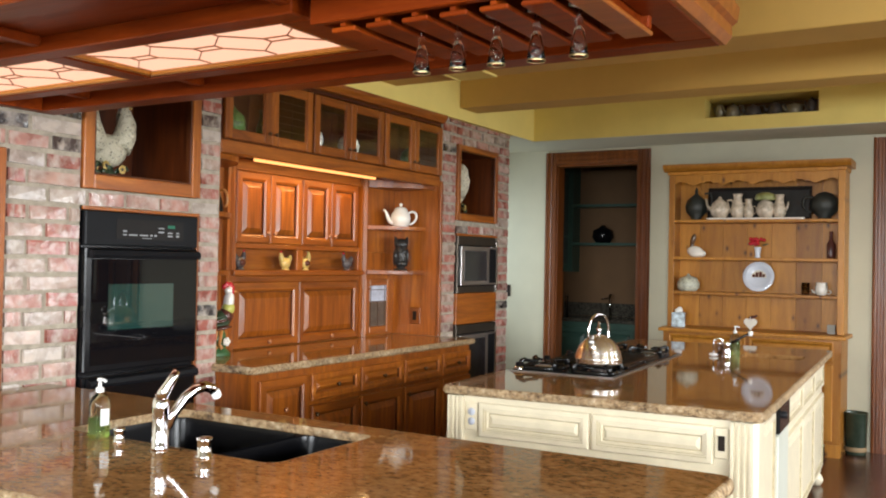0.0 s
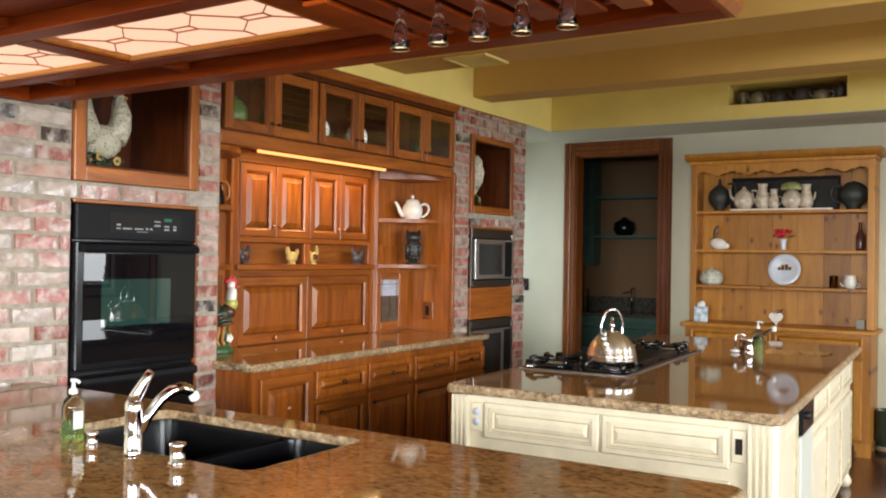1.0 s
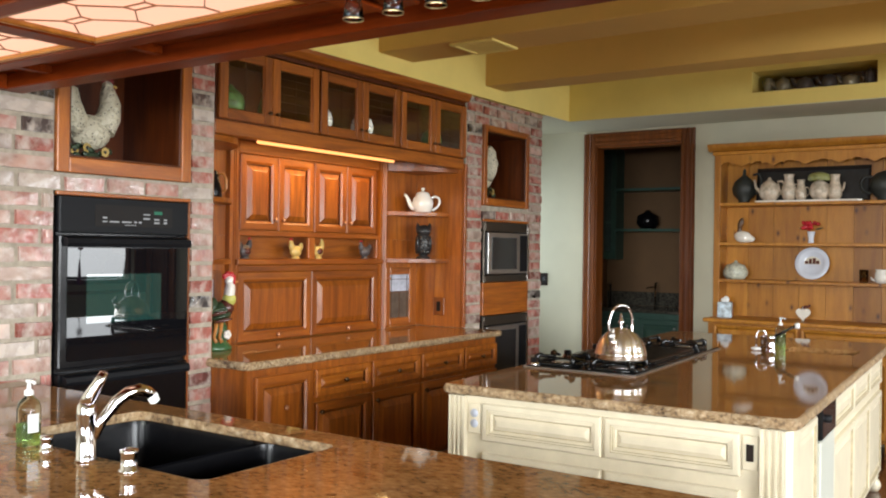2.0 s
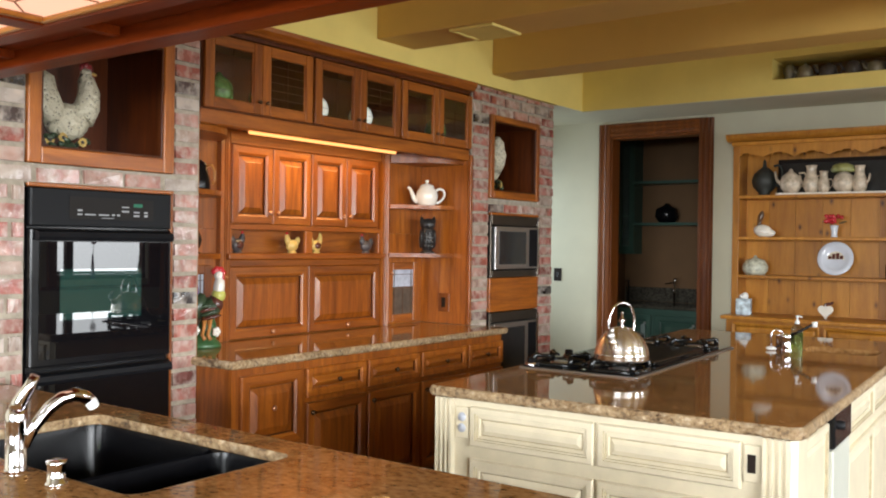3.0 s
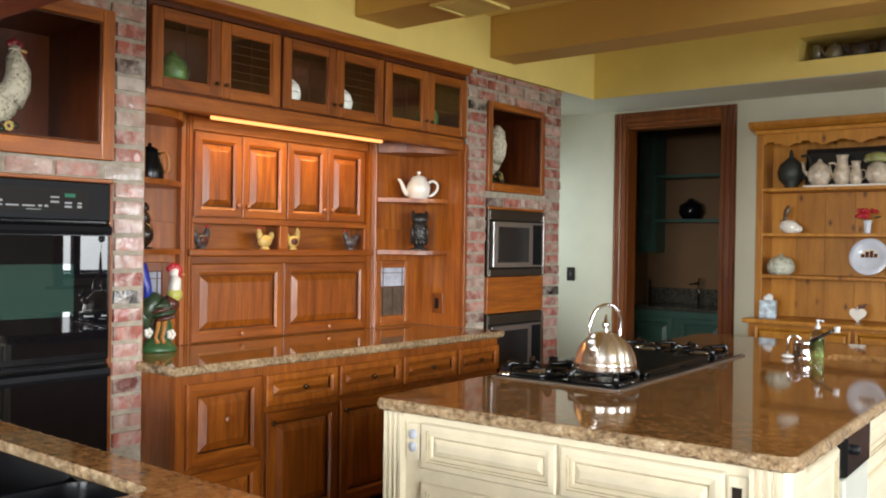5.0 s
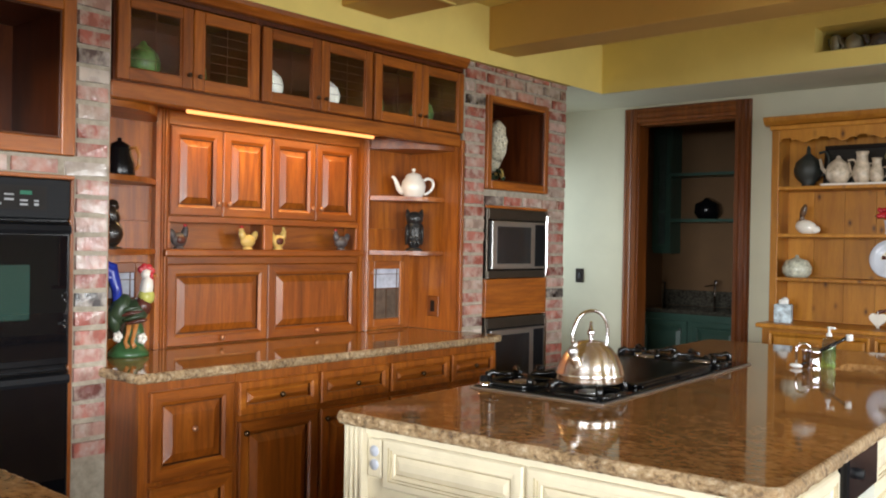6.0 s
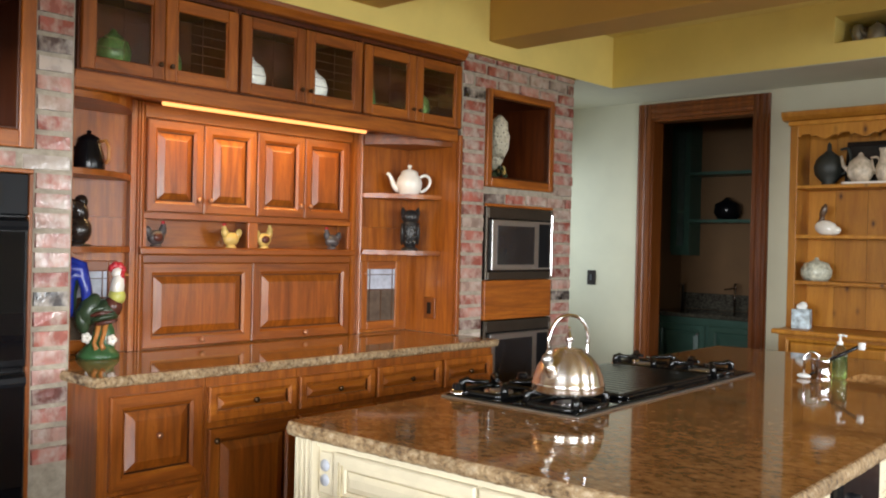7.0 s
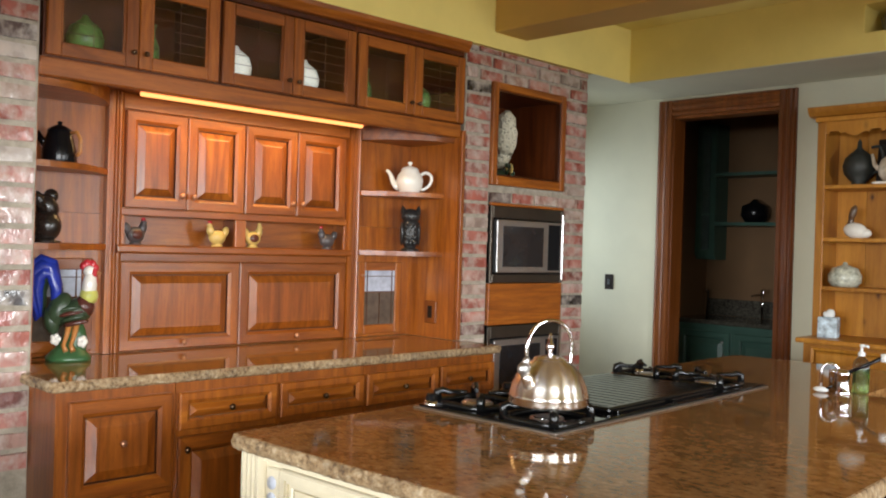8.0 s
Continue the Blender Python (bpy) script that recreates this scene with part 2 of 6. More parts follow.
# ---- mesh helpers ----
def box(bm, x0, y0, z0, x1, y1, z1, bevel=0.0, seg=1):
    vs = [bm.verts.new((x, y, z)) for x in (x0, x1) for y in (y0, y1) for z in (z0, z1)]
    fs = [bm.faces.new([vs[i] for i in q]) for q in ((0, 1, 3, 2), (4, 6, 7, 5), (0, 4, 5, 1), (2, 3, 7, 6), (0, 2, 6, 4), (1, 5, 7, 3))]
    if bevel:
        es = list({e for f in fs for e in f.edges})
        bmesh.ops.bevel(bm, geom=es, offset=bevel, segments=seg, affect="EDGES", profile=0.5)
    return bm


def framed(x0, x1, y0, y1, z0, z1, f, low=None, bevel=0.004):
    """A square frame that faces +x; its rails take the second material."""
    bm = bmesh.new()
    low = low or f
    for q in ((y0, z0, y0 + f, z1), (y1 - f, z0, y1, z1)):
        box(bm, x0, q[0], q[1], x1, q[2], q[3], bevel=bevel)
    n = len(bm.faces)
    for q in ((y0 + f, z0, y1 - f, z0 + low), (y0 + f, z1 - f, y1 - f, z1)):
        box(bm, x0, q[0], q[1], x1, q[2], q[3], bevel=bevel)
    bm.faces.ensure_lookup_table()
    for face in bm.faces[n:]:
        face.material_index = 1
    return bm


def boxed(*args, **kw):
    return box(bmesh.new(), *args, **kw)


def lathe(profile, seg=28, bm=None, m=None):
    """Turns (radius, height) pairs about z."""
    bm = bm or bmesh.new()
    rings = []
    for r, z in profile:
        if r < 1e-5:
            rings.append([bm.verts.new((0, 0, z))])
        else:
            rings.append([bm.verts.new((r * math.cos(2 * math.pi * i / seg), r * math.sin(2 * math.pi * i / seg), z)) for i in range(seg)])
    made = []
    for a, b in zip(rings, rings[1:]):
        for i in range(seg):
            j = (i + 1) % seg
            if len(a) == 1 and len(b) == 1:
                continue
            if len(a) == 1:
                f = bm.faces.new((a[0], b[j], b[i]))
            elif len(b) == 1:
                f = bm.faces.new((a[i], a[j], b[0]))
            else:
                f = bm.faces.new((a[i], a[j], b[j], b[i]))
            f.smooth = True
            made.append(f)
    if m is not None:
        bmesh.ops.transform(bm, matrix=m, verts=[v for r in rings for v in r])
    return bm


def tube(points, radius, seg=10, bm=None):
    """A round bar along points; radius is a number or one for each point."""
    bm = bm or bmesh.new()
    pts = [Vector(p) for p in points]
    rad = radius if isinstance(radius, (list, tuple)) else [radius] * len(pts)
    rings, side = [], None
    for i, p in enumerate(pts):
        d = (pts[min(i + 1, len(pts) - 1)] - pts[max(i - 1, 0)]).normalized()
        if side is None:
            side = d.orthogonal().normalized()
        side = (side - d * side.dot(d)).normalized()
        up = d.cross(side)
        rings.append([bm.verts.new(p + rad[i] * (math.cos(a) * side + math.sin(a) * up)) for a in (2 * math.pi * k / seg for k in range(seg))])
    for a, b in zip(rings, rings[1:]):
        for i in range(seg):
            j = (i + 1) % seg
            bm.faces.new((a[i], a[j], b[j], b[i])).smooth = True
    bm.faces.new(rings[0][::-1])
    bm.faces.new(rings[-1])
    return bm


def eased(points, n=5):
    """A smooth run through points."""
    p = [Vector(q) for q in points]
    p = [2 * p[0] - p[1]] + p + [2 * p[-1] - p[-2]]
    out = []
    for a, b, c, d in zip(p, p[1:], p[2:], p[3:]):
        for k in range(n):
            t = k / n
            out.append(0.5 * (2 * b + (c - a) * t + (2 * a - 5 * b + 4 * c - d) * t * t + (3 * b - a - 3 * c + d) * t ** 3))
    return out + [p[-2]]


def blob(bm, center, size, turn=(0, 0, 0), seg=14, mi=0):
    """An ellipsoid of half sizes, turned by degrees."""
    r = bmesh.ops.create_uvsphere(bm, u_segments=seg, v_segments=max(6, seg // 2 + 2), radius=1.0)
    m = pose(*center, *turn) @ Matrix.Diagonal((*size, 1))
    bmesh.ops.transform(bm, matrix=m, verts=r["verts"])
    for f in {f for v in r["verts"] for f in v.link_faces}:
        f.smooth, f.material_index = True, mi
    return bm


def outline(points, h, bm=None, z=0.0, bevel=0.0):
    """A flat plate: a plan of (x, y) points, h thick upwards from z."""
    bm = bm or bmesh.new()
    lo = [bm.verts.new((x, y, z)) for x, y in points]
    hi = [bm.verts.new((x, y, z + h)) for x, y in points]
    n = len(points)
    faces = [bm.faces.new(lo[::-1]), bm.faces.new(hi)]
    faces += [bm.faces.new((lo[i], lo[(i + 1) % n], hi[(i + 1) % n], hi[i])) for i in range(n)]
    if bevel:
        es = list({e for f in faces[:2] for e in f.edges})
        bmesh.ops.bevel(bm, geom=es, offset=bevel, segments=2, affect="EDGES")
    return bm


def moulding(profile, length, bm=None, m=None):
    """A profile in (x, z), drawn along y from 0 to length."""
    bm = bm or bmesh.new()
    a = [bm.verts.new((x, 0, z)) for x, z in profile]
    b = [bm.verts.new((x, length, z)) for x, z in profile]
    n = len(profile)
    for i in range(n):
        j = (i + 1) % n
        bm.faces.new((a[i], b[i], b[j], a[j]))
    bm.faces.new(a[::-1])
    bm.faces.new(b)
    bmesh.ops.recalc_face_normals(bm, faces=bm.faces)
    if m is not None:
        bmesh.ops.transform(bm, matrix=m, verts=a + b)
    return bm


def stepped(w, h, rings, bm=None, m=None, grooves=(), rails=0):
    """A joinery panel on the x-z plane that faces -y: rings of (inset, height), the last one closed; grooves take the second material."""
    bm = bm or bmesh.new()
    loops = []
    for inset, up in rings:
        loops.append([bm.verts.new(p) for p in ((inset, -up, inset), (w - inset, -up, inset), (w - inset, -up, h - inset), (inset, -up, h - inset))])
    for n, (a, b) in enumerate(zip(loops, loops[1:])):
        for i in range(4):
            j = (i + 1) % 4
            bm.faces.new((a[i], a[j], b[j], b[i])).material_index = 1 if n in grooves else (2 if n < rails and i in (0, 2) else 0)
    bm.faces.new(loops[-1])
    bm.faces.new(loops[0][::-1])
    if m is not None:
        bmesh.ops.transform(bm, matrix=m, verts=[v for l in loops for v in l])
    return bm


def raised(w, h, rail=0.055, t=0.02, slope=0.036, m=None):
    r = min(rail, 0.3 * min(w, h))
    s = min(slope, 0.16 * min(w, h))
    t = max(t, 0.024) if min(w, h) > 0.2 else t
    k = min(0.018, t - 0.003)
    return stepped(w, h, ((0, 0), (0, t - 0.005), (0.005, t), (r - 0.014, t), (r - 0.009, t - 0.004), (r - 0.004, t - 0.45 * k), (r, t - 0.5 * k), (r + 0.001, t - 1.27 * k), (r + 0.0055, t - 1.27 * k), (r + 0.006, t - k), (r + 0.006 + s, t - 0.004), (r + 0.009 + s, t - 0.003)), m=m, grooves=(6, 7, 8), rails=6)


def facing_east(x, y, z):
    """Places a panel so that it faces +x, its width along +y, its lower corner at the point."""
    return Matrix(((0, -1, 0, x), (1, 0, 0, y), (0, 0, 1, z), (0, 0, 0, 1)))


def at(x, y, z, turn=0):
    return pose(x, y, z, 0, 0, turn)


def thing(name, x, y, z, label, category, group="", turn=0, kind=""):
    ob = new(name)
    ob.empty_display_size = 0.05
    ob.matrix_world = pose(x, y, z, 0, 0, turn)
    return tagged(ob, label, category, group, kind)


def home(ob):
    m = ob.matrix_basis.copy()
    while ob.parent:
        ob = ob.parent
        m = ob.matrix_basis @ m
    return m


def solid(name, bm, *materials):
    me = bpy.data.meshes.new(name)
    bmesh.ops.recalc_face_normals(bm, faces=bm.faces)
    bm.to_mesh(me)
    bm.free()
    for m in materials:
        me.materials.append(m)
    return new(name, me)


def part(name, bm, material, parent, label="", in_world=False):
    """One mesh under a thing or part; in_world: the mesh is given in world places."""
    if in_world:
        bmesh.ops.transform(bm, matrix=home(parent).inverted(), verts=bm.verts)
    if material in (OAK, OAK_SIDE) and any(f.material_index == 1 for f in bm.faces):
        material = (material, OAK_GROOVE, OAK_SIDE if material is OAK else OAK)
    ob = solid(name, bm, *(material if isinstance(material, (list, tuple)) else (material,)))
    ob.parent = parent
    if label:
        tagged(ob, label)
    return ob


def piece(name, mesh, parent, m):
    """One of many alike pieces on shared mesh data."""
    ob = new(name, mesh)
    ob.parent = parent
    ob.matrix_basis = m
    return ob


def structure(name, bm, material, label, category):
    return tagged(solid(name, bm, *(material if isinstance(material, (list, tuple)) else (material,))), label, category, kind="structure")


# ---- large structure ----
B0, B1, B2, B3 = 2.46, 3.718, 6.06, 7.2          # brick stretches along y
structure("floor", outline([(-1.2, ROOM_Y - 0.2), (ROOM_X + 0.2, ROOM_Y - 0.2), (ROOM_X + 0.2, 8.4), (1.62, 8.4), (1.62, 10.05), (-1.2, 10.05)], 0.12, z=-0.12), FLOOR_WOOD, "dark polished wood floor", "floor")
structure("ceiling", boxed(-1.2, 2.3, CEIL, ROOM_X + 0.2, 8.4, CEIL + 0.15), YELLOW, "warm yellow plaster ceiling", "ceiling")
# Unseen ceiling part, added pale so that bounce and highlights turn less yellow.
structure("ceiling_dining", boxed(-1.2, ROOM_Y - 0.2, CEIL, ROOM_X + 0.2, 2.2995, CEIL + 0.15), WALL, "unseen pale ceiling added to whiten bounce light and highlights", "ceiling")


def west_wall():
    bm = bmesh.new()
    box(bm, -1.2, ROOM_Y, 0, -1.0, 7.4, CEIL)
    box(bm, -1.2, 8.1, 0, -1.0, 8.27, CEIL)
    box(bm, -1.2, 7.4, 0, -1.0, 8.1, 1.0)
    box(bm, -1.2, 7.4, 2.2, -1.0, 8.1, CEIL)
    box(bm, -1.0, ROOM_Y, 0, -0.004, 2.36, CEIL)
    structure("wall_west", bm, WALL, "pale sage painted wall", "wall")
    bm = bmesh.new()
    for y0, y1, z0, z1 in ((2.36, 2.84, 0, 2.6), (3.56, B1, 0, 2.6), (2.84, 3.56, 0, 0.3), (2.84, 3.56, 1.712, 1.79), (2.84, 3.56, 2.436, 2.6),
                           (B2, 6.275, 0, 2.6), (6.962, B3, 0, 2.6), (6.275, 6.962, 0, 0.4), (6.275, 6.962, 1.712, 1.812), (6.275, 6.962, 2.418, 2.6)):
        box(bm, -0.5, y0, z0, -0.012, y1, z1)
    box(bm, -1.0, B3 - 0.1, 0, -0.5, B3 - 0.004, 2.6)
    return structure("wall_brick", bm, MORTAR, "used red and grey brick wall with thick lime mortar", "wall")


brick_wall = west_wall()


def north_wall():
    bm = bmesh.new()
    y0, y1 = 8.27, 8.4
    for x0, x1, z0, z1 in ((-1.2, -0.012, 0, CEIL), (-0.012, 0.803, 2.452, CEIL), (0.803, 2.9, 0, CEIL), (2.9, 3.8, 2.45, CEIL), (3.8, ROOM_X + 0.2, 0, CEIL)):
        box(bm, x0, y0, z0, x1, y1, z1)
    structure("wall_north", bm, WALL, "pale sage painted wall behind the dresser", "wall")


north_wall()


def pierced(name, axis, pos, lo, hi, holes, z0, z1):
    """A wall of the room with window openings at lo..hi; axis tells which way it runs."""
    bm = bmesh.new()
    t = 0.2 if pos > 0 else -0.2
    cuts = [lo]
    for a, b in holes:
        cuts += [a, b]
    cuts.append(hi)
    for i in range(0, len(cuts), 2):
        spans = [(cuts[i], cuts[i + 1], 0, CEIL)]
        if i + 2 < len(cuts):
            spans += [(cuts[i + 1], cuts[i + 2], 0, z0), (cuts[i + 1], cuts[i + 2], z1, CEIL)]
        for a, b, c, d in spans:
            if axis == "y":
                box(bm, min(pos, pos + t), a, c, max(pos, pos + t), b, d)
            else:
                box(bm, a, min(pos, pos + t), c, b, max(pos, pos + t), d)
    structure(name, bm, WALL, "pale sage painted wall with windows", "wall")


pierced("wall_east", "y", ROOM_X, ROOM_Y, 8.4, ((-1.0, 2.6), (4.2, 5.6), (6.8, 8.08)), 0.98, 2.35)
pierced("wall_south", "x", ROOM_Y, -1.2, ROOM_X + 0.2, ((1.6, 6.2),), 0.9, 2.8)


def window_frames():
    n = 0
    for axis, a, b, z0, z1, k in (("y", -1.0, 2.6, 0.98, 2.35, 4), ("y", 4.2, 5.6, 0.98, 2.35, 2), ("y", 6.8, 8.08, 0.98, 2.35, 2), ("x", 1.6, 6.2, 0.9, 2.8, 5)):
        n += 1
        win = tagged(new("window_%d" % n), "wood-framed window with several lights", "window", kind="structure")
        for i in range(k + 1):
            u, half = a + (b - a) * i / k, 0.04
            if n == 3 and i == 1:
                u, half = 7.015, 0.045
            u0, u1 = max(a, u - half), min(b, u + half)
            for v0, v1, w0, w1 in ((u0, u1, z0, z1),):
                q = (ROOM_X + 0.06, v0, w0, ROOM_X + 0.13, v1, w1) if axis == "y" else ((v0, ROOM_Y - 0.13, w0, v1, ROOM_Y - 0.06, w1) if axis == "x" else (v0, 8.3, w0, v1, 8.37, w1))
                part("window_mullion", boxed(*q), CASING, win)
        for w0, w1 in ((z0, z0 + 0.06), (z1 - 0.06, z1)):
            q = (ROOM_X + 0.05, a, w0, ROOM_X + 0.14, b, w1) if axis == "y" else ((a, ROOM_Y - 0.14, w0, b, ROOM_Y - 0.05, w1) if axis == "x" else (a, 8.29, w0, b, 8.38, w1))
            part("window_rail", boxed(*q), CASING, win)


window_frames()


def east_casing():
    ob = tagged(new("window_casing"), "wide stained wood casing round the side window", "window casing", kind="structure")
    for y0, y1, z0, z1 in ((6.68, 6.8, 0.9, 2.47), (8.08, 8.25, 0.9, 2.47), (6.8, 8.08, 2.35, 2.47), (6.6, 8.26, 0.86, 0.8995)):
        part("casing_board", boxed(ROOM_X - 0.03, y0, z0, ROOM_X - 0.001, y1, z1, bevel=0.004), OAK, ob)


east_casing()


def sill_vase():
    v = thing("bud_vase", 6.627, 7.3, 0.981, "purple glass vase with a red flower on the window sill", "vase")
    part("vase_body", lathe(((0, 0), (0.024, 0), (0.025, 0.02), (0.018, 0.16), (0.009, 0.3), (0.01, 0.31), (0, 0.3)), 18), plain("purple_glass", (0.16, 0.01, 0.16), 0.08, 0.1, 20, 0), v)
    part("stem", tube(((0, 0, 0.29), (-0.006, 0.006, 0.38), (0.0, 0.012, 0.46)), 0.003, 6), plain("stem_green", (0.04, 0.1, 0.02), 0.5, 0.2, 30, 0), v)
    bm = bmesh.new()
    for k in range(9):
        blob(bm, (0.0, 0.012 + 0.026 * math.cos(0.7 * k), 0.475 + 0.026 * math.sin(0.7 * k)), (0.012, 0.022, 0.016), (40 * k, 0, 0), 8)
    part("flower", bm, plain("red_petals", (0.42, 0.015, 0.03), 0.5, 0.2, 30, 0), v)


sill_vase()
structure("ground", boxed(-60, -60, -0.6, 60, 60, -0.5), plain("lawn", (0.09, 0.16, 0.03), 0.9, 0.3, 2, 0.3, 30), "green lawn outside the windows", "ground")


def hedge():
    bm = bmesh.new()
    rng = random.Random(5)
    for i in range(260):
        s = rng.random()
        if s < 0.5:
            c = (ROOM_X + 9 + rng.uniform(-1, 1.5), rng.uniform(-14, 22), rng.uniform(-0.2, 1.6))
        elif s < 0.75:
            c = (rng.uniform(-8, 16), ROOM_Y - 9 + rng.uniform(-1.5, 1), rng.uniform(-0.2, 1.5))
        else:
            c = (rng.uniform(2, 20), 16 + rng.uniform(-1, 1.5), rng.uniform(-0.2, 1.7))
        r = rng.uniform(0.35, 0.9)
        blob(bm, c, (r, r * rng.uniform(0.7, 1.2), r * rng.uniform(0.6, 1.1)), (rng.uniform(0, 60), 0, rng.uniform(0, 180)), 8)
    ob = solid("shrubs", bm, plain("shrub_leaves", (0.06, 0.13, 0.025), 0.6, 0.5, 3, 0.8, 12))
    tagged(ob, "loose green shrubs beyond the lawn", "shrubs", kind="stuff")


hedge()


def soffits():
    bm = boxed(-1.0, ROOM_Y, 2.6, 0.03, 8.27, CEIL)
    structure("soffit_west", bm, YELLOW, "warm yellow plaster soffit over the brick and cabinets", "soffit")
    # Wall tone in place of yellow puts the underside's shade into the colour.
    structure("soffit_west_underside", boxed(-0.99, B3 + 0.002, 2.594, 0.028, 8.269, 2.5995), WALL, "soffit underside in the duller wall tone for its shade", "soffit")
    north = tagged(new("soffit_north"), "warm yellow plaster soffit with a display niche", "soffit", kind="structure")
    x0, x1, z0, z1 = 1.577, 2.453, 2.712, 2.872
    for q in ((0.03, x0, 2.6, CEIL), (x1, ROOM_X, 2.6, CEIL), (x0, x1, 2.6, z0), (x0, x1, z1, CEIL)):
        part("soffit_panel", boxed(q[0], 7.62, q[2], q[1], 8.0, q[3]), YELLOW, north)
    part("soffit_back", boxed(0.03, 8.0005, 2.6, ROOM_X, 8.27, CEIL), YELLOW, north)
    # Same duller sheet here: shade under the north soffit, given as paint.
    part("soffit_underside", boxed(0.03, 7.622, 2.594, ROOM_X, 8.269, 2.5995), WALL, north, "soffit underside in the duller wall tone for its shade")
    structure("niche_back", boxed(x0 + 0.001, 7.985, z0 + 0.001, x1 - 0.001, 7.9995, z1 - 0.001), BROWN_WALL, "dark brown back of the soffit niche", "niche back")
    for y0, y1, z in ((4.985, 5.345, 2.7), (6.245, 6.53, 2.688)):
        structure("ceiling_beam", boxed(0.03, y0, z, ROOM_X, y1, CEIL, bevel=0.006), BEAM, "boxed ochre painted ceiling beam", "beam")


soffits()


def casing(name, x0, x1, top, w, y, label):
    """A fluted door casing on the north wall round an opening."""
    ob = tagged(new(name), label, "door casing", kind="structure")
    prof = [(0, 0), (0, 0.018), (0.012, 0.03), (0.02, 0.02), (0.034, 0.02), (0.042, 0.028), (0.06, 0.028), (0.068, 0.02), (0.082, 0.02), (0.09, 0.03), (w - 0.004, 0.026), (w, 0)]
    for side in (0, 1):
        pts = [((x0 - w + u) if side == 0 else (x1 + w - u), y - v) for u, v in prof]
        part("casing_side", outline(pts, top + w - 0.002), CASING, ob)
    bm = moulding([(v, u) for u, v in [(w - u, v) for u, v in prof]], x1 - x0, m=Matrix(((0, 1, 0, x0), (-1, 0, 0, y), (0, 0, 1, top), (0, 0, 0, 1))))
    part("casing_head", bm, CASING, ob)
    part("jamb", boxed(x0 - 0.012, y - 0.002, 0, x0 + 0.012, y + 0.14, top), CASING, ob)
    part("jamb", boxed(x1 - 0.012, y - 0.002, 0, x1 + 0.012, y + 0.14, top), CASING, ob)
    part("jamb_head", boxed(x0 + 0.012, y - 0.002, top - 0.02, x1 - 0.012, y + 0.14, top + 0.004), CASING, ob)


casing("door_casing_pantry", -0.012, 0.803, 2.452, 0.118, 8.27, "dark stained fluted door casing of the pantry")
casing("door_casing_hall", 2.905, 3.8, 2.452, 0.118, 8.27, "dark stained fluted door casing")


def hall_door():
    d = thing("wooden_door", 3.35, 8.33, 0, "closed dark stained panelled wooden door", "door")
    part("leaf", boxed(2.92, 8.31, 0.01, 3.785, 8.35, 2.43), CASING, d, in_world=True)
    for z0, z1 in ((0.2, 1.0), (1.15, 2.25)):
        for x0 in (3.03, 3.4):
            part("panel", raised(0.3, z1 - z0, 0.03, 0.016, m=at(x0, 8.31, z0)), CASING, d, in_world=True)


hall_door()


def corner_cupboard():
    c = thing("corner_door", 6.28, 8.26, 0, "tall stained wood panelled door in the corner", "door")
    part("frame", boxed(5.98, 8.235, 0.01, 6.56, 8.268, 2.45, bevel=0.004), OAK, c, in_world=True)
    part("panel", raised(0.36, 2.1, 0.03, 0.016, m=at(6.09, 8.2345, 0.2)), CASING, c, in_world=True)


corner_cupboard()


DARK_STONE = stone("dark_pantry_stone", (0.01, 0.01, 0.008), (0.05, 0.045, 0.035), (0.1, 0.09, 0.07), (0.18, 0.16, 0.13))


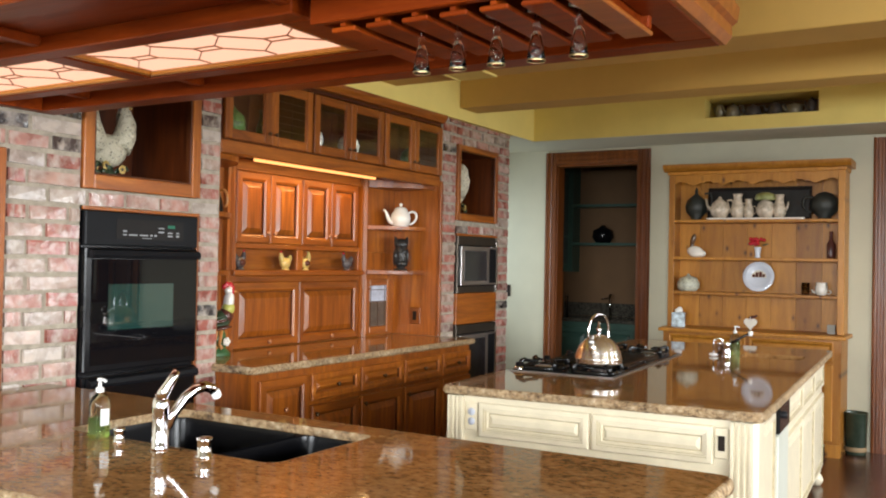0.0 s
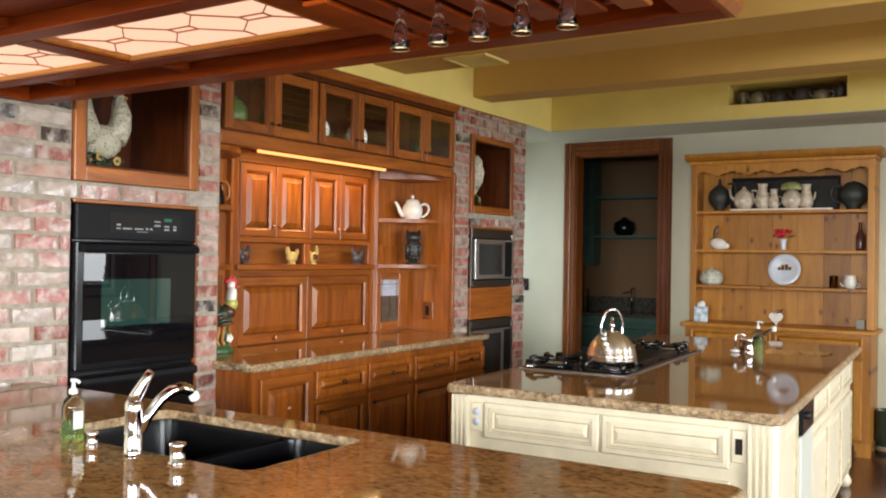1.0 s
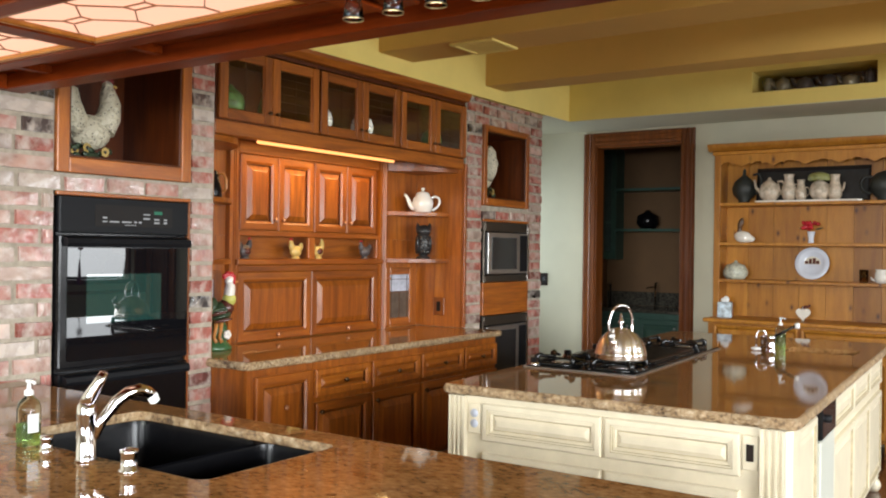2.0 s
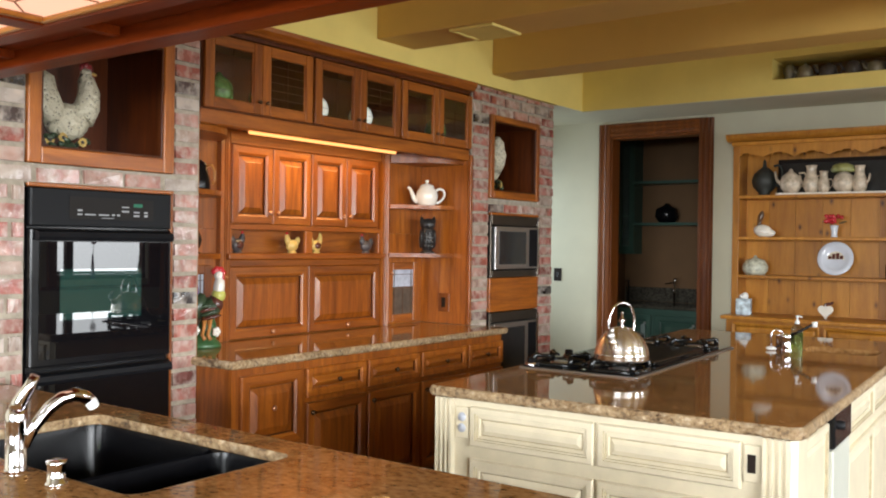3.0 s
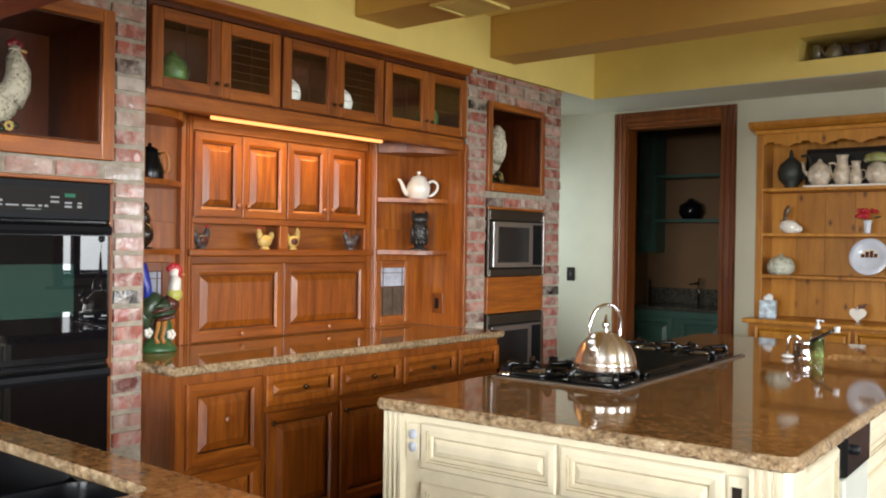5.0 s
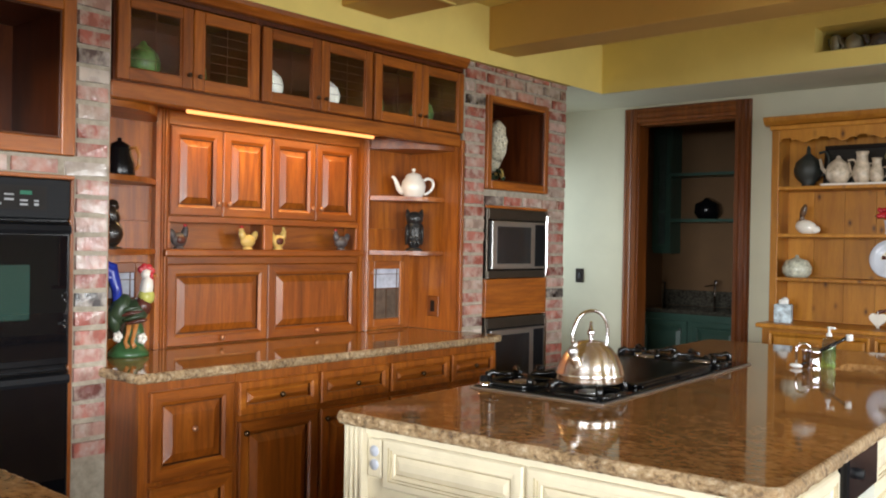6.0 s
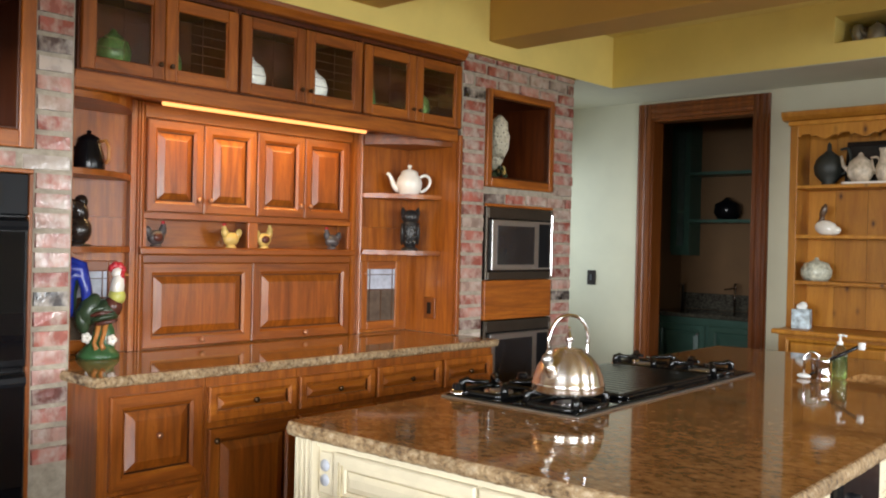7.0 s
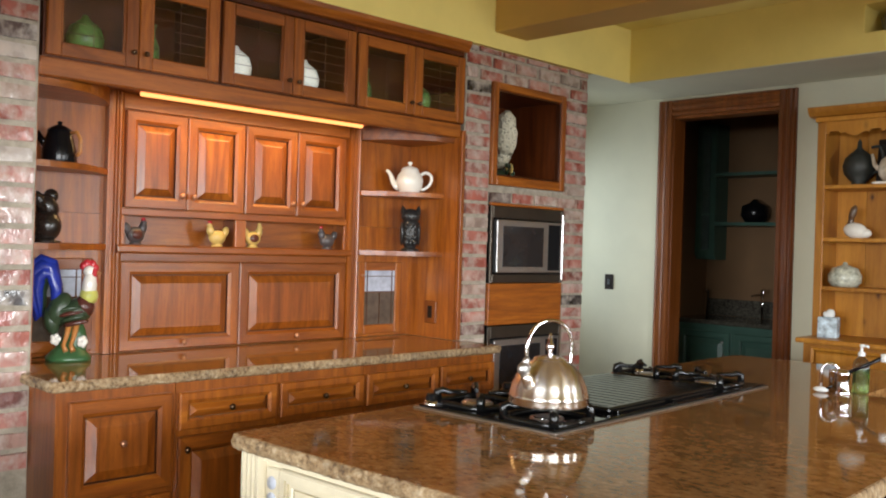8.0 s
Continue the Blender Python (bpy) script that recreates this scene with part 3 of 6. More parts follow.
def pantry():
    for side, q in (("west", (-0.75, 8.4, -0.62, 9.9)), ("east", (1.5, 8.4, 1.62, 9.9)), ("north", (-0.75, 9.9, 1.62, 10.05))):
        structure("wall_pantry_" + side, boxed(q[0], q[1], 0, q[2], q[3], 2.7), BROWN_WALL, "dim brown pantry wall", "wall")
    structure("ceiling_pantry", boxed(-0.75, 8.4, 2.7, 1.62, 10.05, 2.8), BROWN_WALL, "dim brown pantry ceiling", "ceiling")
    cab = thing("pantry_base_cabinet", 0.3, 9.6, 0, "green painted pantry base cabinet", "cabinet")
    part("body", boxed(-0.6, 9.32, 0.08, 1.48, 9.88, 0.86), GREEN, cab, in_world=True)
    for i in range(4):
        d = part("door", raised(0.46, 0.66, 0.06, 0.02, m=at(-0.52 + 0.5 * i, 9.319, 0.14)), GREEN, cab, in_world=True)
        part("knob", lathe(((0, 0.02), (0.012, 0.018), (0.014, 0.01), (0.006, 0)), 12, m=Matrix.Translation((-0.12 + 0.5 * i, 9.3, 0.72)) @ pose(0, 0, 0, 90)), STEEL, d, in_world=True)
    top = thing("pantry_worktop", 0.3, 9.6, 0.86, "dark stone pantry worktop", "worktop")
    part("slab", boxed(-0.6, 9.28, 0.862, 1.48, 9.89, 0.9, bevel=0.006), DARK_STONE, top, in_world=True)
    part("upstand", boxed(-0.6, 9.872, 0.902, 1.48, 9.895, 1.05), DARK_STONE, top, in_world=True)
    tap = thing("pantry_tap", -0.49, 9.7, 0.9, "small chrome pantry tap", "tap")
    part("body", tube(((0, 0, 0), (0, 0, 0.2), (0.02, -0.03, 0.24), (0.02, -0.1, 0.22)), 0.012), CHROME, tap)
    tap2 = thing("paper_towel_holder", 0.02, 9.7, 0.9, "chrome upright holder on the pantry worktop", "holder")
    part("post", tube(((0, 0, 0), (0, 0, 0.26)), 0.01), CHROME, tap2)
    part("arm", tube(((-0.1, 0, 0.2), (0, 0, 0.22), (0.02, 0, 0.26)), 0.007), CHROME, tap2)
    wall = thing("pantry_wall_cabinet", -0.52, 9.8, 1.41, "green painted pantry wall cabinet with glazed door", "cabinet")
    part("body", boxed(-0.618, 9.7, 1.4, -0.43, 9.898, 2.6), GREEN, wall, in_world=True)
    d = part("door", stepped(0.185, 1.15, ((0, 0), (0, 0.02), (0.05, 0.02), (0.055, 0.01)), m=at(-0.617, 9.698, 1.43)), GREEN, wall, in_world=True)
    part("pane", boxed(-0.56, 9.68, 1.49, -0.488, 9.686, 2.52), PANTRY_PANE, d, in_world=True)
    part("glazing_bar", boxed(-0.562, 9.674, 1.79, -0.486, 9.68, 1.81), GREEN, d, in_world=True)
    for z in (1.7, 2.13):
        s = thing("pantry_shelf", 0.6, 9.75, z, "green painted pantry shelf", "shelf", "pantry shelves")
        part("board", boxed(-0.429, 9.62, z, 1.49, 9.899, z + 0.028), GREEN, s, in_world=True)
    pot = thing("dark_pot", -0.09, 9.74, 1.729, "dark round pot on the pantry shelf", "pot")
    part("body", lathe(((0, 0), (0.08, 0), (0.12, 0.06), (0.11, 0.14), (0.05, 0.17), (0.02, 0.2), (0, 0.2)), 18), BLACK, pot)


pantry()


# ---- canopy over the peninsula ----
def canopy():
    x0, x1, y0, y1, z = 0.0, 2.9, 1.5, 2.69, 2.1
    c = tagged(thing("wood_canopy", 1.45, 2.1, z, "cherry wood drop canopy with lit leaded glass panels", "canopy"), kind="structure")
    part("body", boxed(x0 + 0.001, y0 + 0.03, z + 0.06, x1 - 0.03, y1 - 0.03, CEIL - 0.002), CHERRY, c, in_world=True)
    for q in ((x0, y1 - 0.1, x1, y1), (x0, y0, x1, y0 + 0.1), (x1 - 0.1, y0 + 0.1, x1, y1 - 0.1), (x0, y0 + 0.1, x0 + 0.06, y1 - 0.1)):
        part("bottom_rail", boxed(q[0], q[1], z, q[2], q[3], z + 0.062, bevel=0.004), CHERRY, c, in_world=True)
    for y in (1.94, 2.368):
        part("long_rail", boxed(0.06, y - 0.035, z + 0.008, 2.02, y + 0.035, z + 0.061, bevel=0.004), CHERRY, c, in_world=True)
    for x in (0.98, 1.975):
        part("cross_rail", boxed(x - 0.045, 1.976, z + 0.008, x + 0.045, 2.332, z + 0.061, bevel=0.004), CHERRY, c, in_world=True)
    for x in (0.35, 1.0, 2.0):
        for a, b in ((1.6, 1.904), (2.404, 2.59)):
            part("batten", boxed(x - 0.02, a, z + 0.03, x + 0.02, b, z + 0.0605, bevel=0.003), CHERRY, c, in_world=True)
    fas = [(0, 0.0), (0.012, 0.0), (0.03, 0.02), (0.03, 0.05), (0.045, 0.06), (0.05, 0.1), (0.036, 0.12), (0.036, 0.2), (0.06, 0.23), (0.07, 0.3), (0.05, 0.32), (0.05, 0.856), (0, 0.856)]
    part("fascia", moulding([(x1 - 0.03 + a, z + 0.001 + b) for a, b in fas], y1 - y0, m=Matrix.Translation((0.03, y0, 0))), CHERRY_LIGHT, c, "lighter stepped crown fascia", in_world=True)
    part("fascia", moulding([(a, z + 0.063 + b) for a, b in fas[:-2]] + [(0.05, 0.79 + z + 0.063), (0, 0.79 + z + 0.063)], x1 - x0 - 0.03, m=Matrix(((0, 1, 0, x0), (1, 0, 0, y1 - 0.03), (0, 0, 1, 0), (0, 0, 0, 1)))), CHERRY, c, in_world=True)
    for a, b in ((0.06, 0.93), (1.03, 1.925)):
        panel = part("light_panel", boxed(a + 0.01, 1.985, z + 0.03, b - 0.01, 2.325, z + 0.036), LIT_PANEL, c, "lit peach opal glass panel", in_world=True)
        bm = bmesh.new()
        for q in ((a, 1.975, b, 1.995), (a, 2.312, b, 2.332), (a, 1.995, a + 0.02, 2.312), (b - 0.02, 1.995, b, 2.312)):
            box(bm, q[0], q[1], z + 0.012, q[2], q[3], z + 0.029, bevel=0.004)
        part("frame", bm, GOLDEN, panel, in_world=True)
        bm = bmesh.new()

        def came(p, q):
            d = Vector((q[0] - p[0], q[1] - p[1], 0))
            m = Matrix.Translation(((p[0] + q[0]) / 2, (p[1] + q[1]) / 2, z + 0.027)) @ pose(0, 0, 0, 0, 0, math.degrees(math.atan2(d.y, d.x)))
            k = len(bm.verts)
            box(bm, -d.length / 2, -0.0016, -0.002, d.length / 2, 0.0016, 0.002)
            bm.verts.ensure_lookup_table()
            bmesh.ops.transform(bm, matrix=m, verts=bm.verts[k:])
        w, yc, step = b - a - 0.04, 2.155, (b - a - 0.04) / 3
        for i in range(3):
            xc = a + 0.02 + step * (i + 0.5)
            r, s = 0.045, 0.018
            for p, q in (((-r, -s), (r, -s)), ((-r, s), (r, s)), ((-r, -s), (-r, s)), ((r, -s), (r, s))):
                came((xc + p[0], yc + p[1]), (xc + q[0], yc + q[1]))
            for sx in (-1, 1):
                for sy in (-1, 1):
                    came((xc + sx * r, yc + sy * s), (xc + sx * step / 2, yc + sy * 0.1))
        for i in range(4):
            for sy in (-1, 1):
                came((a + 0.02 + step * i, yc + sy * 0.1), (a + 0.02 + step * i, yc + sy * 0.155))
        part("lead_came", bm, CAME_BROWN, panel, in_world=True)


canopy()


def glass_rack():
    r = thing("stemware_rack", 2.45, 2.13, 2.05, "cherry wood stemware rack under the canopy", "rack")
    z = 2.05
    part("end_rail", boxed(2.08, 2.3, z + 0.02, 2.82, 2.325, z + 0.1095, bevel=0.003), CHERRY, r, in_world=True)
    part("end_rail", boxed(2.08, 1.905, z + 0.02, 2.82, 1.93, z + 0.1095, bevel=0.003), CHERRY, r, in_world=True)
    for i in range(7):
        x = 2.165 + 0.1045 * i
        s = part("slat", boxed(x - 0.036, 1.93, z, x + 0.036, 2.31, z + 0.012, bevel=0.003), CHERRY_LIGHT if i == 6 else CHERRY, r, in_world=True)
        part("web", boxed(x - 0.007, 1.93, z + 0.012, x + 0.007, 2.3, z + 0.1095), CHERRY, s, in_world=True)
    # small cordial glasses hanging by the foot
    prof = [(0, 0.012), (0.026, 0.012), (0.027, 0.009), (0.006, 0.005), (0.0045, -0.012), (0.008, -0.02), (0.0095, -0.027), (0.006, -0.034), (0.0075, -0.038), (0.012, -0.045),
            (0.019, -0.08), (0.022, -0.105), (0.0195, -0.105), (0.0165, -0.08), (0.009, -0.047), (0, -0.043)]
    for i, x in enumerate((2.217, 2.322, 2.426, 2.531, 2.635, 2.74)[1:]):
        g = thing("cordial_glass", x, 2.05, z + 0.002, "small clear stemmed cordial glass hanging upside down", "glass", "glasses in the rack")
        part("glass_body", lathe([(a, b + 0.008) for a, b in prof], 20), RACK_GLASS, g)
        part("gold_rim", lathe(((0.0222, -0.0985), (0.0225, -0.0965), (0.022, -0.0945), (0.021, -0.0945), (0.0215, -0.0975), (0.0222, -0.0985)), 20), mat("gilt_rim", (0.5, 0.38, 0.2), 0.35, 1.0), g)


glass_rack()


# ---- worktops ----
def rim(points, profile, jitter=0.0, step=0.02, seed=1):
    """A worktop edge: a plan polygon, drawn through (outward, height) pairs, its stone slightly uneven."""
    rng = random.Random(seed)
    n = len(points)
    dense = []
    for i in range(n):
        p, q = Vector(points[i]), Vector(points[(i + 1) % n])
        k = max(1, int((q - p).length / step)) if jitter else 1
        dense += [p.lerp(q, j / k) for j in range(k)]
    m = len(dense)
    out = []
    for i in range(m):
        d = (dense[(i + 1) % m] - dense[i - 1]).normalized()
        out.append(Vector((d.y, -d.x)))
    bm = bmesh.new()
    rings = []
    for o, z in profile:
        ring = []
        for p, w in zip(dense, out):
            e = o + (rng.uniform(-jitter, jitter) if 0.0 < o else 0.0)
            ring.append(bm.verts.new((p.x + w.x * e, p.y + w.y * e, z)))
        rings.append(ring)
    for a, b in zip(rings, rings[1:]):
        for i in range(m):
            j = (i + 1) % m
            f = bm.faces.new((a[i], a[j], b[j], b[i]))
            f.smooth = True
    return bm


def rounded(points, radii, seg=5):
    """Rounds the corners of a plan polygon, drawn anticlockwise."""
    out, n = [], len(points)
    for i, r in enumerate(radii):
        p, a, b = Vector(points[i]), Vector(points[i - 1]), Vector(points[(i + 1) % n])
        if not r:
            out.append(tuple(p))
            continue
        u, v = (a - p).normalized(), (b - p).normalized()
        for k in range(seg + 1):
            s = k / seg
            out.append(tuple(p + u * r * (1 - s) ** 2 + v * r * s ** 2))
    return out


EDGE = ((-0.02, -0.04), (0.002, -0.04), (0.008, -0.033), (0.011, -0.02), (0.008, -0.008), (0.003, -0.001), (-0.004, 0.0004))


def worktop(ob, plan, z, holes=(), seed=1):
    """The slab with its holes, of which only the top and bottom show, and the rough edge round it."""
    bm = bmesh.new()
    edges = []
    for loop in (plan, *holes):
        vs = [bm.verts.new((x, y, z)) for x, y in loop]
        edges += [bm.edges.new((vs[i], vs[(i + 1) % len(vs)])) for i in range(len(vs))]
    bmesh.ops.triangle_fill(bm, use_beauty=True, use_dissolve=False, edges=edges)
    low = bmesh.ops.extrude_face_region(bm, geom=list(bm.faces))
    bmesh.ops.translate(bm, vec=(0, 0, -0.038), verts=[v for v in low["geom"] if isinstance(v, bmesh.types.BMVert)])
    part("slab", bm, GRANITE, ob)
    part("rough_edge", rim(plan, [(o, z + h) for o, h in EDGE], 0.0034, 0.013, seed), GRANITE_EDGE, ob, "chipped rock-face stone edge")


def sink_hole(x0, y0, x1, y1, r=0.05):
    return rounded([(x0, y0), (x1, y0), (x1, y1), (x0, y1)], [r] * 4, 4)


# peninsula
PEN = thing("peninsula_worktop", 1.475, 2.1, 0.875, "polished golden granite peninsula worktop", "worktop")
pen_plan = rounded([(0.006, 1.5), (2.95, 1.5), (2.95, 2.69), (0.006, 2.69)], [0, 0.05, 0.05, 0], 4)
sink_plan = sink_hole(0.95, 2.075, 1.845, 2.575)


def local(plan, x, y):
    return [(a - x, b - y) for a, b in plan]


worktop(PEN, local(pen_plan, 1.475, 2.1), 0.04, (local(sink_plan, 1.475, 2.1),), 3)


def peninsula_base():
    c = thing("peninsula_cabinet", 1.4, 2.1, 0, "cream painted peninsula base cabinet", "cabinet")
    bm = bmesh.new()
    for q in ((0.006, 1.62, 2.82, 1.66), (0.006, 2.58, 2.82, 2.62), (2.78, 1.66, 2.82, 2.58), (0.006, 1.66, 0.05, 2.58)):
        box(bm, q[0], q[1], 0.1, q[2], q[3], 0.874)
    box(bm, 0.05, 1.66, 0.1, 2.78, 2.58, 0.13)
    part("body", bm, CREAM, c, in_world=True)
    for i in range(2):
        part("end_panel", raised(0.42, 0.66, m=facing_east(2.821, 1.67 + 0.47 * i, 0.15)), CREAM, c, in_world=True)
    for i in range(5):
        part("back_door", raised(0.5, 0.66, m=pose(0.6 + 0.54 * i, 2.621, 0.15, 0, 0, 180)), CREAM, c, in_world=True)
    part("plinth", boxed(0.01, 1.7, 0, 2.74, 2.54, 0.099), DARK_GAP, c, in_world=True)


peninsula_base()
part("sink_cutout_edge", rim(local(sink_plan, 1.475, 2.1), [(-0.0015, 0.0402), (-0.004, 0.036), (-0.003, 0.02), (-0.001, 0.012)], 0.002, 0.014, 8), GRANITE_EDGE, PEN, "chipped stone edge round the sink")


def double_sink(name, x0, y0, x1, y1, z, depth, split, label):
    s = thing(name, (x0 + x1) / 2, (y0 + y1) / 2, z - depth, label, "sink")
    xs = ((x0, x0 + split * (x1 - x0) - 0.012), (x0 + split * (x1 - x0) + 0.012, x1)) if split else ((x0, x1),)
    for a, b in xs:
        plan = rounded([(a, y0), (b, y0), (b, y1), (a, y1)], [0.06] * 4, 4)
        bm = bmesh.new()
        c = Vector(((a + b) / 2, (y0 + y1) / 2))
        rings = []
        for sc, h in ((1.0, 0), (0.985, -0.02), (0.95, -depth + 0.05), (0.9, -depth + 0.01), (0.8, -depth)):
            rings.append([bm.verts.new((c.x + (p[0] - c.x) * sc, c.y + (p[1] - c.y) * sc, z + h)) for p in plan])
        for u, v in zip(rings, rings[1:]):
            for i in range(len(plan)):
                j = (i + 1) % len(plan)
                bm.faces.new((u[i], u[j], v[j], v[i])).smooth = True
        bm.faces.new(rings[-1])
        part("bowl", bm, SINK, s, in_world=True)
        part("drain", lathe(((0, 0.004), (0.03, 0.004), (0.04, 0.001), (0.042, -0.002)), 20, m=Matrix.Translation((c.x, c.y, z - depth))), STEEL, s, in_world=True)
    if split:
        m = x0 + split * (x1 - x0)
        part("divider", boxed(m - 0.0125, y0 + 0.004, z - 0.06, m + 0.0125, y1 - 0.004, z - 0.006, bevel=0.008, seg=2), SINK, s, in_world=True)
    bm = rim(sink_hole(x0, y0, x1, y1), ((0.012, -0.002), (0.0, 0.0), (-0.001, -0.03)))
    bmesh.ops.translate(bm, vec=(0, 0, z), verts=bm.verts)
    part("flange", bm, SINK, s, in_world=True)


double_sink("kitchen_sink", 0.952, 2.077, 1.843, 2.573, 0.886, 0.22, 0.665, "black undermount double bowl sink in the granite")


# ---- hutch wall ----
def knob_at(parent, x, y, z, material=None, r=0.014):
    """A turned knob that points to +x."""
    bm = lathe(((0, 0.026), (0.6 * r, 0.025), (r, 0.019), (r, 0.014), (0.45 * r, 0.008), (0.5 * r, 0.0)), 12, m=Matrix.Translation((x, y, z)) @ pose(0, 0, 0, 0, 90, 0))
    part("knob", bm, material or KNOB, parent, in_world=True)


def glazed_cabinet(y0, y1):
    """One unit of the glazed row: an open box, two framed doors with leaded panes."""
    x, z0, z1 = 0.0, 2.128, 2.52
    c = thing("glazed_wall_cabinet", -0.2, (y0 + y1) / 2, 2.06, "honey oak wall cabinet with two leaded glass doors", "cabinet", "glazed cabinets over the hutch")
    bm = bmesh.new()
    box(bm, -0.42, y0, 2.1005, -0.0515, y0 + 0.018, z1 + 0.02)
    box(bm, -0.0515, y0, 2.1365, x - 0.022, y0 + 0.018, z1 + 0.02)
    box(bm, -0.42, y1 - 0.018, 2.1005, -0.0515, y1, z1 + 0.02)
    box(bm, -0.0515, y1 - 0.018, 2.1365, x - 0.022, y1, z1 + 0.02)
    box(bm, -0.42, y0 + 0.018, 2.1005, -0.4, y1 - 0.018, z1 + 0.02)
    box(bm, -0.4, y0 + 0.018, 2.128, -0.0225, y1 - 0.018, 2.14)
    box(bm, -0.4, y0 + 0.018, z1, x - 0.022, y1 - 0.018, z1 + 0.02)
    # The box's inner shade comes with the dark lining colour.
    part("body", bm, NICHE_WOOD, c, "cabinet box in a wood tone darkened for shade", in_world=True)
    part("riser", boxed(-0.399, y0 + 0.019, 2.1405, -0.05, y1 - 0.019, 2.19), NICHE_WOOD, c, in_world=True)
    w = (y1 - y0 - 0.02) / 2
    for i in range(2):
        a = y0 + 0.008 + i * (w + 0.004)
        f = 0.056
        bm = framed(x - 0.021, x, a, a + w, z0 + 0.012, z1 - 0.012, f)
        for q in ((a + f - 0.001, z0 + 0.011 + f, a + f + 0.008, z1 - 0.011 - f), (a + w - f - 0.008, z0 + 0.011 + f, a + w - f + 0.001, z1 - 0.011 - f)):
            box(bm, x - 0.018, q[0], q[1], x - 0.008, q[2], q[3])
        d = part("door", bm, (OAK, OAK_SIDE), c, in_world=True)
        p = part("pane", boxed(x - 0.015, a + f + 0.001, z0 + 0.013 + f, x - 0.012, a + w - f - 0.001, z1 - 0.013 - f), PANE, d, in_world=True)
        p.visible_shadow = False
        h0, h1 = z0 + 0.012 + f, z1 - 0.012 - f
        # Five thin bars stand in for the blinds' stripes reflected in the pane.
        for k in range(1, 6):
            zz = h0 + (h1 - h0) * k / 6
            part("lead_came", boxed(x - 0.0105, a + f, zz - 0.0012, x - 0.0085, a + w - f, zz + 0.0012), LEAD, d, in_world=True)
        for u in (0.5,):
            part("lead_came", boxed(x - 0.0108, a + f + (w - 2 * f) * u - 0.0012, h0, x - 0.0082, a + f + (w - 2 * f) * u + 0.0012, h1), LEAD, d, in_world=True)
        knob_at(d, x, a + (w - 0.025 if i == 0 else 0.025), z0 + 0.075, BRONZE, 0.011)


for a, b in ((3.735, 4.496), (4.498, 5.267), (5.269, 6.054)):
    glazed_cabinet(a, b)


def hutch_trim():
    t = thing("hutch_cornice", 0.0, 4.88, 2.5, "honey oak cornice over the glazed cabinets", "moulding")
    part("cornice", moulding([(-0.42, 2.541), (0.0, 2.541), (0.012, 2.545), (0.018, 2.556), (0.034, 2.578), (0.04, 2.598), (-0.42, 2.598)], 2.336, m=Matrix.Translation((0, 3.721, 0))), OAK_SIDE, t, in_world=True)
    part("edge_stile", boxed(-0.02, 6.031, 0.918, 0.006, 6.058, 2.1, bevel=0.003), OAK, t, in_world=True)
    r = thing("light_rail", 0.0, 4.88, 2.05, "honey oak light rail with a curved ends pelmet", "moulding")
    part("rail", boxed(-0.05, 3.722, 2.058, -0.0285, 6.03, 2.136), OAK_SIDE, r, in_world=True)
    part("rail_front", boxed(-0.028, 3.722, 2.058, -0.008, 6.03, 2.132, bevel=0.005), OAK_SIDE, r, in_world=True)
    part("soffit_board", boxed(-0.419, 3.736, 2.104, -0.051, 6.05, 2.1275), OAK_SIDE, r, in_world=True)
    lamp = thing("under_cabinet_lamp", 0.0, 4.57, 2.03, "lit warm strip lamp under the glazed cabinets", "lamp")
    part("housing", boxed(-0.3, 4.23, 2.0975, -0.2, 5.53, 2.1035), OAK_SIDE, lamp, in_world=True)
    part("tube", tube(((-0.25, 4.25, 2.083), (-0.25, 5.51, 2.083)), 0.012, 12), LIT_TUBE, lamp, "glowing warm tube", in_world=True)
    # Added glowing bar, no real lamp part: it draws the tube's halo.
    part("diffuser", boxed(-0.236, 4.235, 2.087, -0.218, 5.525, 2.097, bevel=0.003), LIT_EDGE, lamp, "amber glowing strip added as the halo of the tube", in_world=True)


hutch_trim()


def corner_shelf(mirror, z, thick, deep, name="corner_shelf", label="curved honey oak corner shelf"):
    """A shelf with a curved front between the back panel and the side of the hutch."""
    s = thing(name, -0.3, 3.94 if mirror else 5.83, z, label, "shelf", "corner shelves of the hutch")
    y_in, y_out = (4.165, 3.722) if mirror else (5.62, 6.029)
    pts = [(-0.419, y_in), (-0.419, y_out), (deep, y_out)]
    for k in range(1, 9):
        a = k / 9
        pts.append((deep - 0.02 * a - (deep + 0.37) * a ** 3, y_out + (y_in - y_out) * a))
    pts.append((-0.375, y_in))
    if mirror:
        pts = pts[::-1]
    part("board", outline(pts, thick, z=z, bevel=0.003), OAK_SIDE, s, in_world=True)


